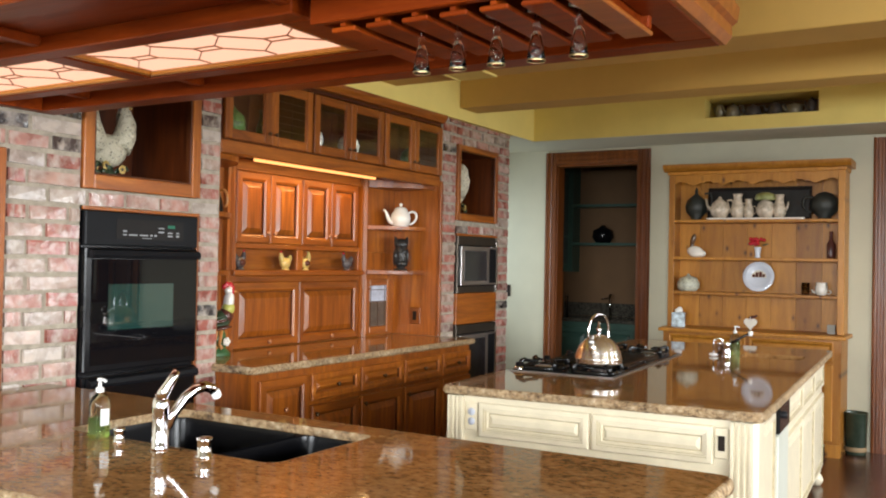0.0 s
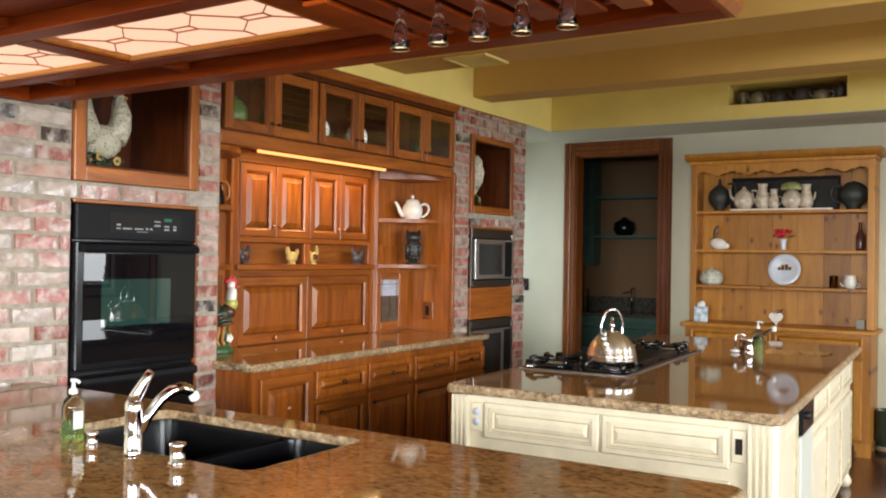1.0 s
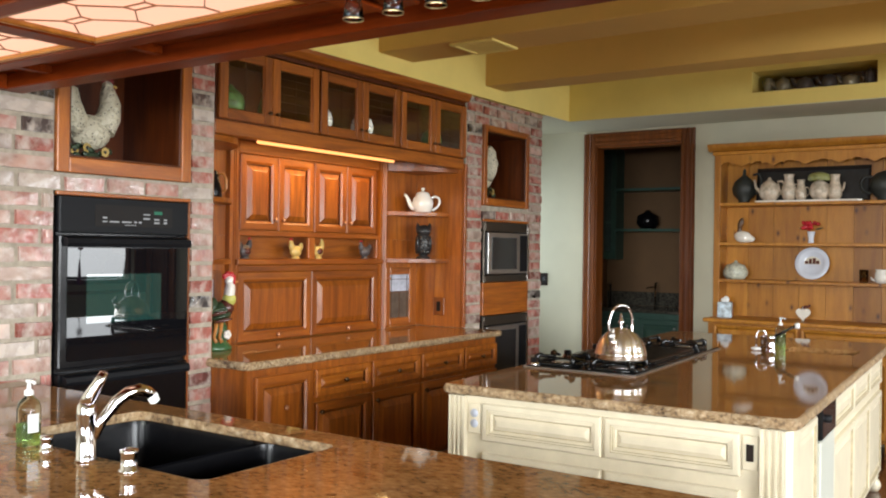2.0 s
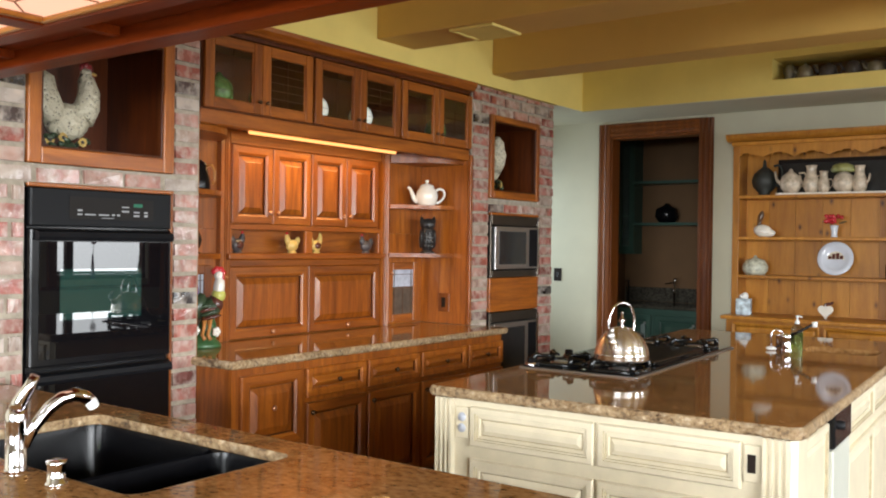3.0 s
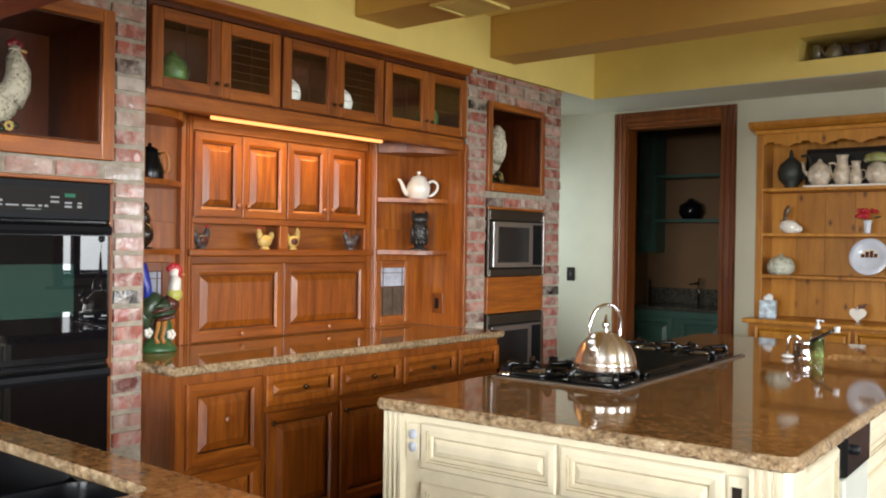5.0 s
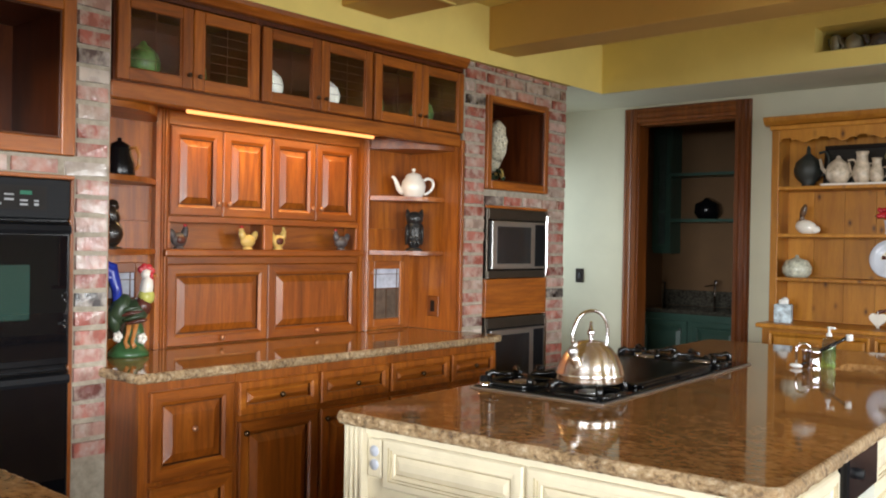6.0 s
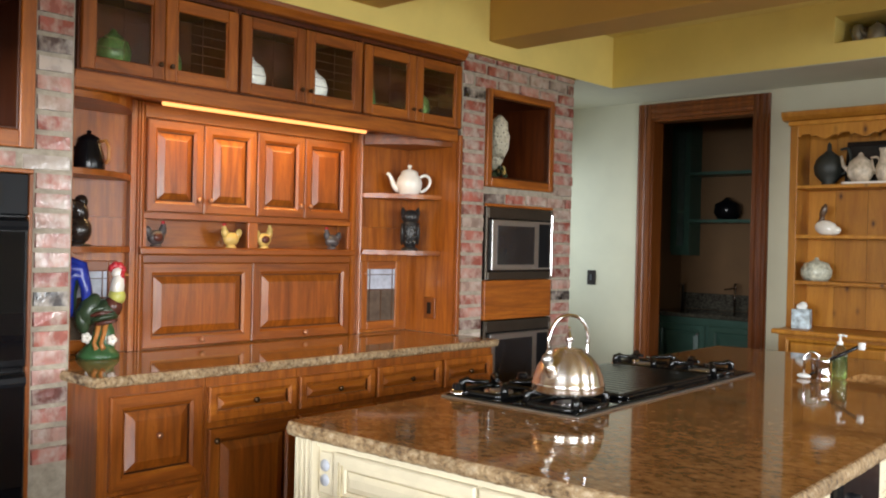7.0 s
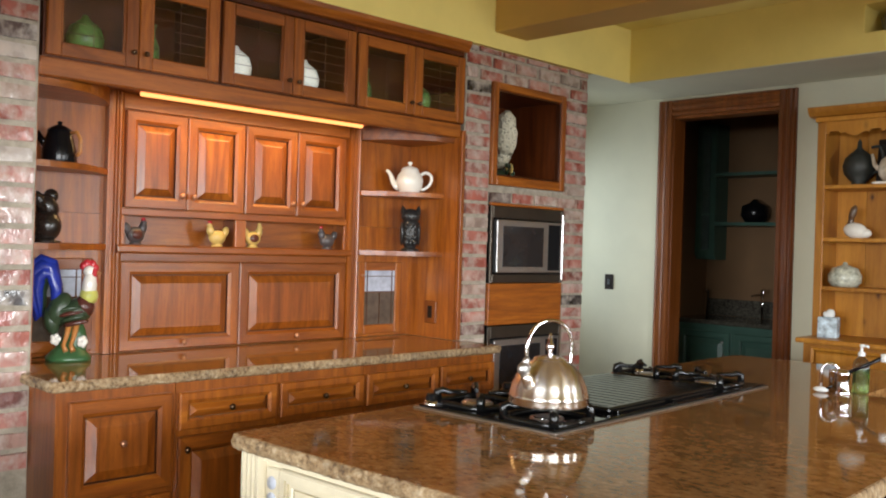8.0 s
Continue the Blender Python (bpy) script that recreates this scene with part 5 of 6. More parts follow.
def dresser():
    d = thing("pine_dresser", 1.9, 8.08, 0, "tall knotty pine dresser with open shelves and scalloped top", "dresser")
    xa, xb, yf, yb = 1.185, 2.61, 7.93, 8.262
    P = lambda n, bm, label="", par=None, m=PINE: part(n, bm, m, par or d, label, in_world=True)
    P("base_body", boxed(1.19, 7.84, 0.1, 2.61, yb, 0.925))
    for x in (1.19, 2.5):
        P("bracket_foot", outline([(x, 7.83), (x + 0.11, 7.83), (x + 0.11, 7.93), (x, 7.93)], 0.1, z=0.0))
        P("bracket_foot", boxed(x, 8.15, 0, x + 0.11, yb, 0.099))
    P("base_top", boxed(1.155, 7.8, 0.926, 2.645, yb, 0.957, bevel=0.008, seg=2))
    for i in range(2):
        a = 1.24 + 0.67 * i
        dr = P("drawer_front", raised(0.64, 0.15, 0.02, 0.016, 0.01, m=at(a, 7.84, 0.755)))
        P("knob", lathe(((0, 0.03), (0.018, 0.026), (0.02, 0.016), (0.01, 0.0)), 14, m=Matrix.Translation((a + 0.32, 7.824, 0.83)) @ pose(0, 0, 0, 90)), par=dr)
        do = P("door", raised(0.64, 0.6, 0.07, 0.018, 0.03, m=at(a, 7.84, 0.13)))
    for x0, x1 in ((xa, xa + 0.025), (xb - 0.025, xb)):
        P("side_board", outline([(x0, yf + 0.06), (x1, yf + 0.06), (x1, yb - 0.02), (x0, yb - 0.02)], 1.32, z=0.958))
    for x0, x1 in ((xa, xa + 0.05), (xb - 0.05, xb)):
        P("face_stile", boxed(x0, yf + 0.035, 0.958, x1, yf + 0.059, 2.28, bevel=0.003))
    for i in range(7):
        w = (xb - xa - 0.002) / 7
        P("back_board", boxed(xa + 0.001 + w * i + 0.001, yb - 0.019, 0.958, xa + 0.001 + w * (i + 1) - 0.001, yb - 0.006, 2.28))
    for z in (1.245, 1.545, 1.868):
        P("shelf", boxed(xa + 0.026, yf + 0.04, z, xb - 0.026, yb - 0.02, z + 0.024, bevel=0.003))
    # scalloped valance
    n, span, notch = 120, xb - xa - 0.102, 0.036
    pts = []
    for i in range(n + 1):
        x = span * i / n
        step = span / 5.4
        off = abs((x - 0.2 * step + step / 2) % step - step / 2)
        lobe = 2.198 - 0.012 * math.cos(2 * math.pi * off / step * 2)
        pts.append((xa + 0.051 + x, lobe + (math.sqrt(notch * notch - off * off) if off < notch else 0.0)))
    bm = bmesh.new()
    plan = [(xa + 0.051, 2.28)] + pts + [(xb - 0.051, 2.28)]
    outline(plan, 0.02, bm)
    bmesh.ops.transform(bm, matrix=Matrix(((1, 0, 0, 0), (0, 0, -1, yf + 0.058), (0, 1, 0, 0), (0, 0, 0, 1))), verts=bm.verts)
    P("scalloped_valance", bm)
    P("cornice", boxed(xa - 0.01, yf + 0.02, 2.281, xb + 0.01, yb, 2.31, bevel=0.004))
    P("cornice_cap", moulding([(0.02, 2.311), (-0.005, 2.318), (-0.03, 2.34), (-0.036, 2.358), (-0.036, 2.37), (0.3, 2.37), (0.3, 2.311)], xb - xa + 0.09, m=Matrix(((0, 1, 0, xa - 0.045), (1, 0, 0, yf + 0.02), (0, 0, 1, 0), (0, 0, 0, 1)))))


dresser()


# ---- taps, soap and kettle ----
def kettle():
    k = on_island("kettle", 0.478, 0.795, IZ + 0.057, "polished steel whistling kettle on the cooktop grate", "kettle", turn=69)
    low = Matrix.Translation((0, 0, -0.017))
    part("body", lathe(((0, 0), (0.105, 0), (0.118, 0.006), (0.122, 0.014), (0.119, 0.03), (0.122, 0.034), (0.118, 0.04), (0.113, 0.07), (0.098, 0.108), (0.074, 0.14), (0.05, 0.158), (0.046, 0.162)), 48, m=Matrix.Diagonal((1, 1, 0.86, 1))), COPPER, k, "warm polished steel dome")
    lid = part("lid", lathe(((0.05, 0.154), (0.046, 0.16), (0.02, 0.166), (0.008, 0.168)), 28), COPPER, k)
    part("lid_knob", lathe(((0.008, 0.167), (0.006, 0.176), (0.013, 0.186), (0.014, 0.196), (0.007, 0.206), (0.006, 0.226), (0.004, 0.232), (0, 0.233)), 16), CHROME, lid)
    lid.matrix_basis = low
    part("handle", tube(eased(((-0.075, 0, 0.135), (-0.082, 0, 0.17), (-0.078, 0, 0.21), (-0.055, 0, 0.25), (-0.02, 0, 0.268), (0.02, 0, 0.268), (0.055, 0, 0.25), (0.076, 0, 0.21), (0.078, 0, 0.17), (0.072, 0, 0.135)), 4), 0.006, 10), CHROME, k).matrix_basis = low
    sp = part("spout", tube(((-0.085, -0.035, 0.08), (-0.105, -0.045, 0.105), (-0.12, -0.052, 0.122)), (0.022, 0.018, 0.015), 14), COPPER, k)
    sp.matrix_basis = low
    bm = blob(bmesh.new(), (-0.125, -0.054, 0.137), (0.02, 0.016, 0.02))
    blob(bm, (-0.115, -0.05, 0.158), (0.011, 0.01, 0.016), (0, 25, 0))
    part("whistle", bm, STEEL, sp)


kettle()


def kitchen_tap():
    t = thing("kitchen_tap", 1.443, 2.033, 0.9154, "polished chrome single-lever kitchen tap", "tap")
    part("column", lathe(((0, 0), (0.026, 0), (0.028, 0.004), (0.0245, 0.01), (0.0245, 0.12), (0.026, 0.125), (0.0245, 0.13), (0.0245, 0.14), (0.019, 0.152), (0, 0.155)), 24), CHROME, t)
    part("lever", tube(((0.0, 0.0, 0.148), (0.008, 0.006, 0.17), (0.022, 0.02, 0.205), (0.032, 0.03, 0.232)), (0.02, 0.018, 0.014, 0.011), 12), CHROME, t)
    sp = part("spout", tube(((0.01, 0.015, 0.06), (0.02, 0.035, 0.105), (0.033, 0.065, 0.148), (0.044, 0.092, 0.17), (0.052, 0.122, 0.177), (0.056, 0.148, 0.168), (0.057, 0.162, 0.155)), (0.013, 0.014, 0.016, 0.017, 0.017, 0.016, 0.015), 14), CHROME, t)
    part("spray_end", lathe(((0.0145, 0), (0.0155, 0.014), (0.0145, 0.022), (0, 0.022)), 16, m=Matrix.Translation((0.058, 0.17, 0.14)) @ pose(0, 0, 0, 30)), PLASTIC_WHITE, sp)
    for x, y, h, r in ((1.268, 2.03, 0.045, 0.017), (1.627, 2.03, 0.058, 0.022)):
        c = thing("chrome_cap", x, y, 0.9154, "short chrome cap beside the sink", "sink cap", "caps beside the sink")
        part("cap", lathe(((0, 0), (r * 1.15, 0), (r * 1.15, 0.004), (r * 0.92, 0.008), (r * 0.92, h - 0.014), (r * 1.02, h - 0.01), (r, h - 0.002), (0, h)), 20), CHROME, c)


kitchen_tap()


def soap_bottle(ob, r, h, wide=1.0, full=0.55):
    part("bottle", lathe(((0, 0), (r, 0), (r * 1.04, 0.006), (r * 1.04, h * 0.55), (r * 0.9, h * 0.66), (r * 0.4, h * 0.74), (r * 0.38, h * 0.78)), 24), CLEAR_BOTTLE, ob)
    part("soap", lathe(((0, 0.003), (r * 0.97, 0.003), (r * 0.99, 0.008), (r * 0.99, h * full), (0, h * full)), 24), GREEN_SOAP, ob, "green liquid soap")
    pump = part("pump", lathe(((r * 0.42, h * 0.76), (r * 0.42, h * 0.83), (r * 0.2, h * 0.85), (r * 0.16, h * 0.95), (r * 0.3, h * 0.955), (r * 0.28, h), (0, h)), 16), PLASTIC_WHITE, ob, "white pump")
    part("nozzle", tube(((0, 0, h * 0.975), (r * 0.7, 0.0, h * 0.97), (r * 0.9, 0, h * 0.95)), 0.005, 8), PLASTIC_WHITE, pump)


s = thing("soap_bottle", 1.155, 2.045, 0.9154, "clear pump bottle of green soap beside the sink", "soap bottle")
soap_bottle(s, 0.031, 0.185, full=0.34)
part("paper_label", boxed(0.0328, -0.022, 0.04, 0.0338, 0.01, 0.092), PLASTIC_WHITE, s)
s = thing("soap_bottle", 2.195, 6.06, 0.9204, "clear pump bottle of green soap on the island", "soap bottle")
soap_bottle(s, 0.03, 0.19, full=0.5)


def island_tap():
    t = thing("bar_tap", 2.165, 5.965, 0.9204, "chrome bar tap with black lever at the island sink", "tap")
    part("column", lathe(((0, 0), (0.028, 0), (0.03, 0.004), (0.024, 0.012), (0.024, 0.07), (0.027, 0.075), (0.025, 0.09), (0, 0.096)), 20), CHROME, t)
    part("lever", tube(((0.01, 0, 0.08), (0.07, 0.02, 0.115), (0.13, 0.04, 0.152)), 0.0075, 8), BLACK, t)
    part("lever_end", lathe(((0, 0), (0.014, 0.001), (0.015, 0.03), (0, 0.031)), 14, m=Matrix.Translation((0.135, 0.042, 0.135))), PLASTIC_WHITE, t)
    part("filter_arch", tube([(-0.052 - 0.024 * math.cos(a), -0.02 * math.cos(a), 0.085 + 0.028 * math.sin(a)) for a in (math.pi * k / 10 for k in range(11))][::-1] + [(-0.076, -0.02, 0.0)], 0.0055, 8), CHROME, t)
    part("handle_post", lathe(((0, 0), (0.018, 0), (0.018, 0.08), (0.02, 0.085), (0, 0.09)), 16, m=Matrix.Translation((-0.045, 0.02, 0))), CHROME, t)
    d = thing("dish_brush", 2.09, 5.94, 0.9204, "small white dish brush with black handle", "brush")
    part("head", blob(bmesh.new(), (0, 0, 0.011), (0.03, 0.016, 0.011)), PLASTIC_WHITE, d)
    part("handle", tube(((0.02, 0, 0.014), (0.045, 0.0, 0.03)), 0.005, 8), BLACK, d)
    sk = on_island("bar_sink", 1.11, 2.38, IZ - 0.16, "steel bar sink set into the island", "sink")
    plan = sink_hole(-0.19, -0.14, 0.19, 0.14, 0.04)
    bm = bmesh.new()
    rings = [[bm.verts.new((x * f, y * f, z)) for x, y in plan] for f, z in ((1.02, 0.121), (0.99, 0.121), (0.95, 0.03), (0.8, 0.0))]
    for a, b in zip(rings, rings[1:]):
        for i in range(len(plan)):
            bm.faces.new((a[i], a[(i + 1) % len(plan)], b[(i + 1) % len(plan)], b[i])).smooth = True
    bm.faces.new(rings[-1])
    part("bowl", bm, SINK, sk)


island_tap()


# ---- ornaments of the hutch and niches ----
RED = plain("red_glaze", (0.5, 0.02, 0.03), 0.25, 0.1, 20, 0)
BLUE = plain("blue_glaze", (0.02, 0.04, 0.32), 0.25, 0.2, 20, 0)
DARK_GREEN = plain("dark_green_glaze", (0.035, 0.06, 0.03), 0.3, 0.3, 25, 0.1, 60)
MAROON = plain("maroon_glaze", (0.09, 0.028, 0.02), 0.25, 0.3, 25, 0.1, 60)
CREAM_GLAZE = plain("cream_glaze", (0.72, 0.66, 0.52), 0.3, 0.1, 30, 0.3, 60)
YELLOW_GLAZE = plain("yellow_glaze", (0.58, 0.4, 0.12), 0.3, 0.15, 20, 0)
GRASS_GLAZE = plain("grass_green_glaze", (0.04, 0.11, 0.04), 0.3, 0.2, 20, 0)
ORANGE_GLAZE = plain("orange_glaze", (0.5, 0.2, 0.05), 0.35, 0.15, 20, 0)
SLATE_GLAZE = plain("slate_glaze", (0.07, 0.06, 0.06), 0.35, 0.3, 40, 0.1, 60)


def speckled():
    m = mat("speckled_white_glaze", (0.6, 0.55, 0.42), 0.4)
    v = node(m, "ShaderNodeTexVoronoi", Scale=62.0)
    wire(m, space(m), v.inputs["Vector"])
    base(m, ramp(m, v.outputs["Distance"], ((0.16, (0.02, 0.02, 0.02)), (0.24, (0.6, 0.55, 0.41)))))
    bump(m, v.outputs["Distance"], 0.8, 0.012)
    return m


SPECKLED = speckled()
# Red glaze darkened for combs standing in the niches' shade.
COMB = plain("shaded_red_glaze", (0.2, 0.012, 0.014), 0.35, 0.2, 30, 0)


def big_rooster():
    bm = bmesh.new()
    # green mound
    lathe(((0, 0.0), (0.1, 0), (0.103, 0.012), (0.09, 0.03), (0.055, 0.06), (0.03, 0.1), (0, 0.11)), 20, bm, Matrix.Diagonal((0.75, 1.0, 1, 1)))
    for f in bm.faces:
        f.material_index = 0
    blob(bm, (-0.01, 0.025, 0.08), (0.042, 0.055, 0.1), (0, 0, 0), 14, 0)
    blob(bm, (0, 0.03, 0.21), (0.06, 0.07, 0.06), (18, 0, 0), 16, 2)             # body
    blob(bm, (0, 0.065, 0.235), (0.052, 0.045, 0.05), (30, 0, 0), 14, 1)
    blob(bm, (0.012, -0.045, 0.215), (0.05, 0.052, 0.085), (-25, 0, 0), 14, 2)   # dark green flank
    blob(bm, (0.02, -0.075, 0.17), (0.035, 0.035, 0.06), (15, 0, 0), 12, 2)
    for k in range(4):                                                           # wing quills
        blob(bm, (0.052, 0.0 + 0.012 * k, 0.225 - 0.02 * k), (0.012, 0.06, 0.011), (12, 0, 0), 8, 1 if k % 2 else 2)
    blob(bm, (0, 0.085, 0.32), (0.038, 0.034, 0.075), (-6, 0, 0), 14, 3)         # pale neck
    blob(bm, (0, 0.083, 0.28), (0.043, 0.042, 0.042), (-6, 0, 0), 14, 4)         # yellow collar
    blob(bm, (0, 0.085, 0.385), (0.026, 0.03, 0.026), (0, 0, 0), 12, 3)          # head
    for y, z, r in ((0.055, 0.408, 0.016), (0.072, 0.418, 0.019), (0.095, 0.416, 0.018), (0.11, 0.402, 0.015)):
        blob(bm, (0, y, z), (0.011, r, r * 1.1), (0, 0, 0), 10, 5)
    blob(bm, (0.004, 0.105, 0.378), (0.022, 0.014, 0.024), (0, 0, 0), 10, 5)
    blob(bm, (0, 0.11, 0.345), (0.012, 0.011, 0.03), (0, 0, 0), 10, 5)           # wattle
    blob(bm, (0, 0.124, 0.378), (0.008, 0.014, 0.007), (0, 0, 0), 8, 6)          # beak
    for k in range(8):                                                           # tail plumes
        w, s = 0.62 + 0.055 * k, 0.014 * (k % 3 - 1)
        pts = [(s, -0.055, 0.23), (s, -0.045 - 0.02 * w, 0.24 + 0.1 * w), (s, -0.055 - 0.03 * w, 0.25 + 0.165 * w), (s, -0.06 - 0.065 * w, 0.25 + 0.178 * w),
               (s, -0.065 - 0.095 * w, 0.25 + 0.15 * w), (s, -0.065 - 0.105 * w, 0.25 + 0.07 * w), (s, -0.06 - 0.1 * w, 0.25 - 0.01 * w), (s, -0.06 - 0.085 * w, 0.25 - 0.08 * w)]
        n = len(bm.faces)
        tube(pts, (0.022, 0.026, 0.03, 0.032, 0.032, 0.028, 0.02, 0.006), 8, bm)
        bm.faces.ensure_lookup_table()
        for f in bm.faces[n:]:
            f.material_index = 7 if k > 1 else 2
    for y in (-0.012, 0.02):
        n = len(bm.faces)
        tube(((0.012, y + 0.015, 0.17), (0.03, y + 0.008, 0.11), (0.045, y - 0.004, 0.07), (0.06, y + 0.01, 0.045)), (0.018, 0.011, 0.01, 0.012), 8, bm)
        bm.faces.ensure_lookup_table()
        for f in bm.faces[n:]:
            f.material_index = 6
    for y, z in ((-0.052, 0.095), (0.066, 0.085)):
        for k in range(5):
            blob(bm, (0.04, y + 0.013 * math.cos(1.257 * k), z + 0.014 * math.sin(1.257 * k)), (0.011, 0.013, 0.014), (0, 0, 0), 8, 3)
    for v in bm.verts:
        v.co.x += 0.003 * noise.noise(v.co * 40)
        v.co.z += 0.003 * noise.noise(v.co * 30 + Vector((5, 0, 0)))
    ob = solid("rooster_figurine", bm, GRASS_GLAZE, MAROON, DARK_GREEN, WHITE_GLAZE, plain("lime_glaze", (0.5, 0.5, 0.12), 0.3, 0.2, 25, 0), RED, ORANGE_GLAZE, BLUE)
    ob.matrix_world = pose(-0.27, 3.968, 0.9156, 0, 0, -30) @ Matrix.Diagonal((1, 0.9, 0.98, 1))
    tagged(ob, "glazed ceramic rooster with blue tail on a green base", "figurine")


big_rooster()


def white_rooster(x, y, z, turn, scale):
    bm = bmesh.new()
    lathe(((0, 0), (0.06, 0), (0.062, 0.01), (0.045, 0.03), (0.03, 0.05), (0, 0.055)), 18, bm)
    for f in bm.faces:
        f.material_index = 3
    blob(bm, (0, 0.0, 0.14), (0.062, 0.1, 0.082), (0, 0, 0), 18, 0)
    n0 = len(bm.faces)
    tube(((0, 0.06, 0.16), (0, 0.095, 0.22), (0, 0.1, 0.28), (0, 0.085, 0.34), (0, 0.078, 0.37)), (0.062, 0.056, 0.048, 0.034, 0.018), 14, bm)
    tube(((0, -0.05, 0.15), (0, -0.08, 0.21), (0, -0.1, 0.27), (0, -0.105, 0.32), (0, -0.12, 0.35)), (0.058, 0.056, 0.054, 0.046, 0.014), 12, bm)
    tube(((0.02, -0.06, 0.13), (0.03, -0.1, 0.18), (0.03, -0.13, 0.24), (0.02, -0.145, 0.29)), (0.03, 0.028, 0.022, 0.006), 10, bm)
    blob(bm, (0, 0.085, 0.365), (0.022, 0.028, 0.024), (0, 0, 0), 12, 0)
    for yy, zz in ((0.065, 0.39), (0.085, 0.398), (0.105, 0.39)):
        blob(bm, (0, yy, zz), (0.008, 0.014, 0.018), (0, 0, 0), 8, 1)
    blob(bm, (0, 0.115, 0.34), (0.01, 0.012, 0.026), (0, 0, 0), 8, 1)
    blob(bm, (0, 0.118, 0.365), (0.008, 0.018, 0.008), (0, 0, 0), 8, 2)
    rng = random.Random(3)
    for xx, yy, zz in ((0.055, -0.04, 0.065), (0.06, 0.045, 0.05), (0.04, -0.09, 0.05)):
        for k in range(8):
            a = k * math.pi / 4
            blob(bm, (xx, yy + 0.014 * math.cos(a), zz + 0.014 * math.sin(a)), (0.006, 0.008, 0.008), (0, 0, 0), 6, 2)
        blob(bm, (xx + 0.006, yy, zz), (0.006, 0.007, 0.007), (0, 0, 0), 6, 4)
    for k in range(14):
        blob(bm, (0.03 + rng.uniform(-0.02, 0.03), rng.uniform(-0.1, 0.07), rng.uniform(0.02, 0.075)), (0.006, 0.02, 0.012), (rng.uniform(-50, 50), 0, 0), 6, 3)
    for v in bm.verts:
        v.co += 0.005 * Vector((noise.noise(v.co * 45), noise.noise(v.co * 45 + Vector((9, 0, 0))), 0))
    ob = solid("rooster_figurine", bm, SPECKLED, COMB, YELLOW_GLAZE, DARK_GREEN, SLATE_GLAZE)
    ob.matrix_world = pose(x, y, z, 0, 0, turn) @ Matrix.Scale(scale, 4)
    tagged(ob, "white speckled ceramic rooster with yellow flowers in a niche", "figurine", "white roosters")


white_rooster(-0.2, 3.135, 1.8605, -6, 1.02)
white_rooster(-0.2, 6.565, 1.8695, 62, 1.16)


def small_hen(y, body, comb, turn):
    bm = bmesh.new()
    blob(bm, (0, 0, 0.045), (0.028, 0.045, 0.036), (0, 0, 0), 14, 0)
    blob(bm, (0, 0.036, 0.075), (0.017, 0.02, 0.03), (-15, 0, 0), 12, 0)
    blob(bm, (0, 0.042, 0.1), (0.013, 0.015, 0.013), (0, 0, 0), 10, 0)
    blob(bm, (0, -0.042, 0.07), (0.012, 0.02, 0.03), (25, 0, 0), 10, 0)
    blob(bm, (0.022, -0.005, 0.046), (0.011, 0.028, 0.021), (0, 0, 0), 10, 2)
    blob(bm, (0, 0.04, 0.115), (0.005, 0.012, 0.01), (0, 0, 0), 8, 1)
    blob(bm, (0, 0.058, 0.098), (0.005, 0.008, 0.004), (0, 0, 0), 6, 3)
    lathe(((0, 0), (0.026, 0), (0.027, 0.006), (0.016, 0.016), (0, 0.018)), 14, bm)
    ob = solid("hen_figurine", bm, body, comb, MAROON, ORANGE_GLAZE)
    ob.matrix_world = pose(-0.425, y, 1.4105, 0, 0, turn) @ Matrix.Scale(1.02, 4)
    return ob


tagged(small_hen(4.325, SLATE_GLAZE, RED, 10), "small dark grey ceramic hen in a cubby", "figurine", "hens in the cubbies")
tagged(small_hen(4.75, YELLOW_GLAZE, RED, 180), "small yellow ceramic hen in a cubby", "figurine", "hens in the cubbies")
tagged(small_hen(4.955, YELLOW_GLAZE, YELLOW_GLAZE, 5), "small yellow ceramic chick in a cubby", "figurine", "hens in the cubbies")
tagged(small_hen(5.43, SLATE_GLAZE, RED, 178), "small grey ceramic hen with red comb in a cubby", "figurine", "hens in the cubbies")


def teapot():
    t = thing("teapot", -0.265, 5.885, 1.7445, "glossy cream ceramic teapot on the corner shelf", "teapot", turn=47)
    part("body", lathe(((0, 0), (0.055, 0), (0.06, 0.006), (0.074, 0.04), (0.078, 0.07), (0.07, 0.1), (0.052, 0.122), (0.054, 0.132), (0.048, 0.132)), 32), WHITE_GLAZE, t)
    lid = part("lid", lathe(((0.05, 0.133), (0.044, 0.143), (0.02, 0.152), (0.008, 0.155), (0.007, 0.16), (0.014, 0.168), (0.012, 0.178), (0, 0.181)), 24), WHITE_GLAZE, t)
    part("spout", tube(((-0.06, 0, 0.03), (-0.078, 0, 0.038), (-0.092, 0, 0.055), (-0.102, 0, 0.08), (-0.111, 0, 0.102), (-0.122, 0, 0.12), (-0.136, 0, 0.126)), (0.022, 0.02, 0.017, 0.0145, 0.012, 0.0105, 0.009), 14), WHITE_GLAZE, t)
    part("handle", tube(eased(((0.062, 0, 0.105), (0.09, 0, 0.118), (0.118, 0, 0.105), (0.124, 0, 0.075), (0.11, 0, 0.045), (0.08, 0, 0.022), (0.062, 0, 0.025)), 4), 0.009, 10), WHITE_GLAZE, t)


teapot()


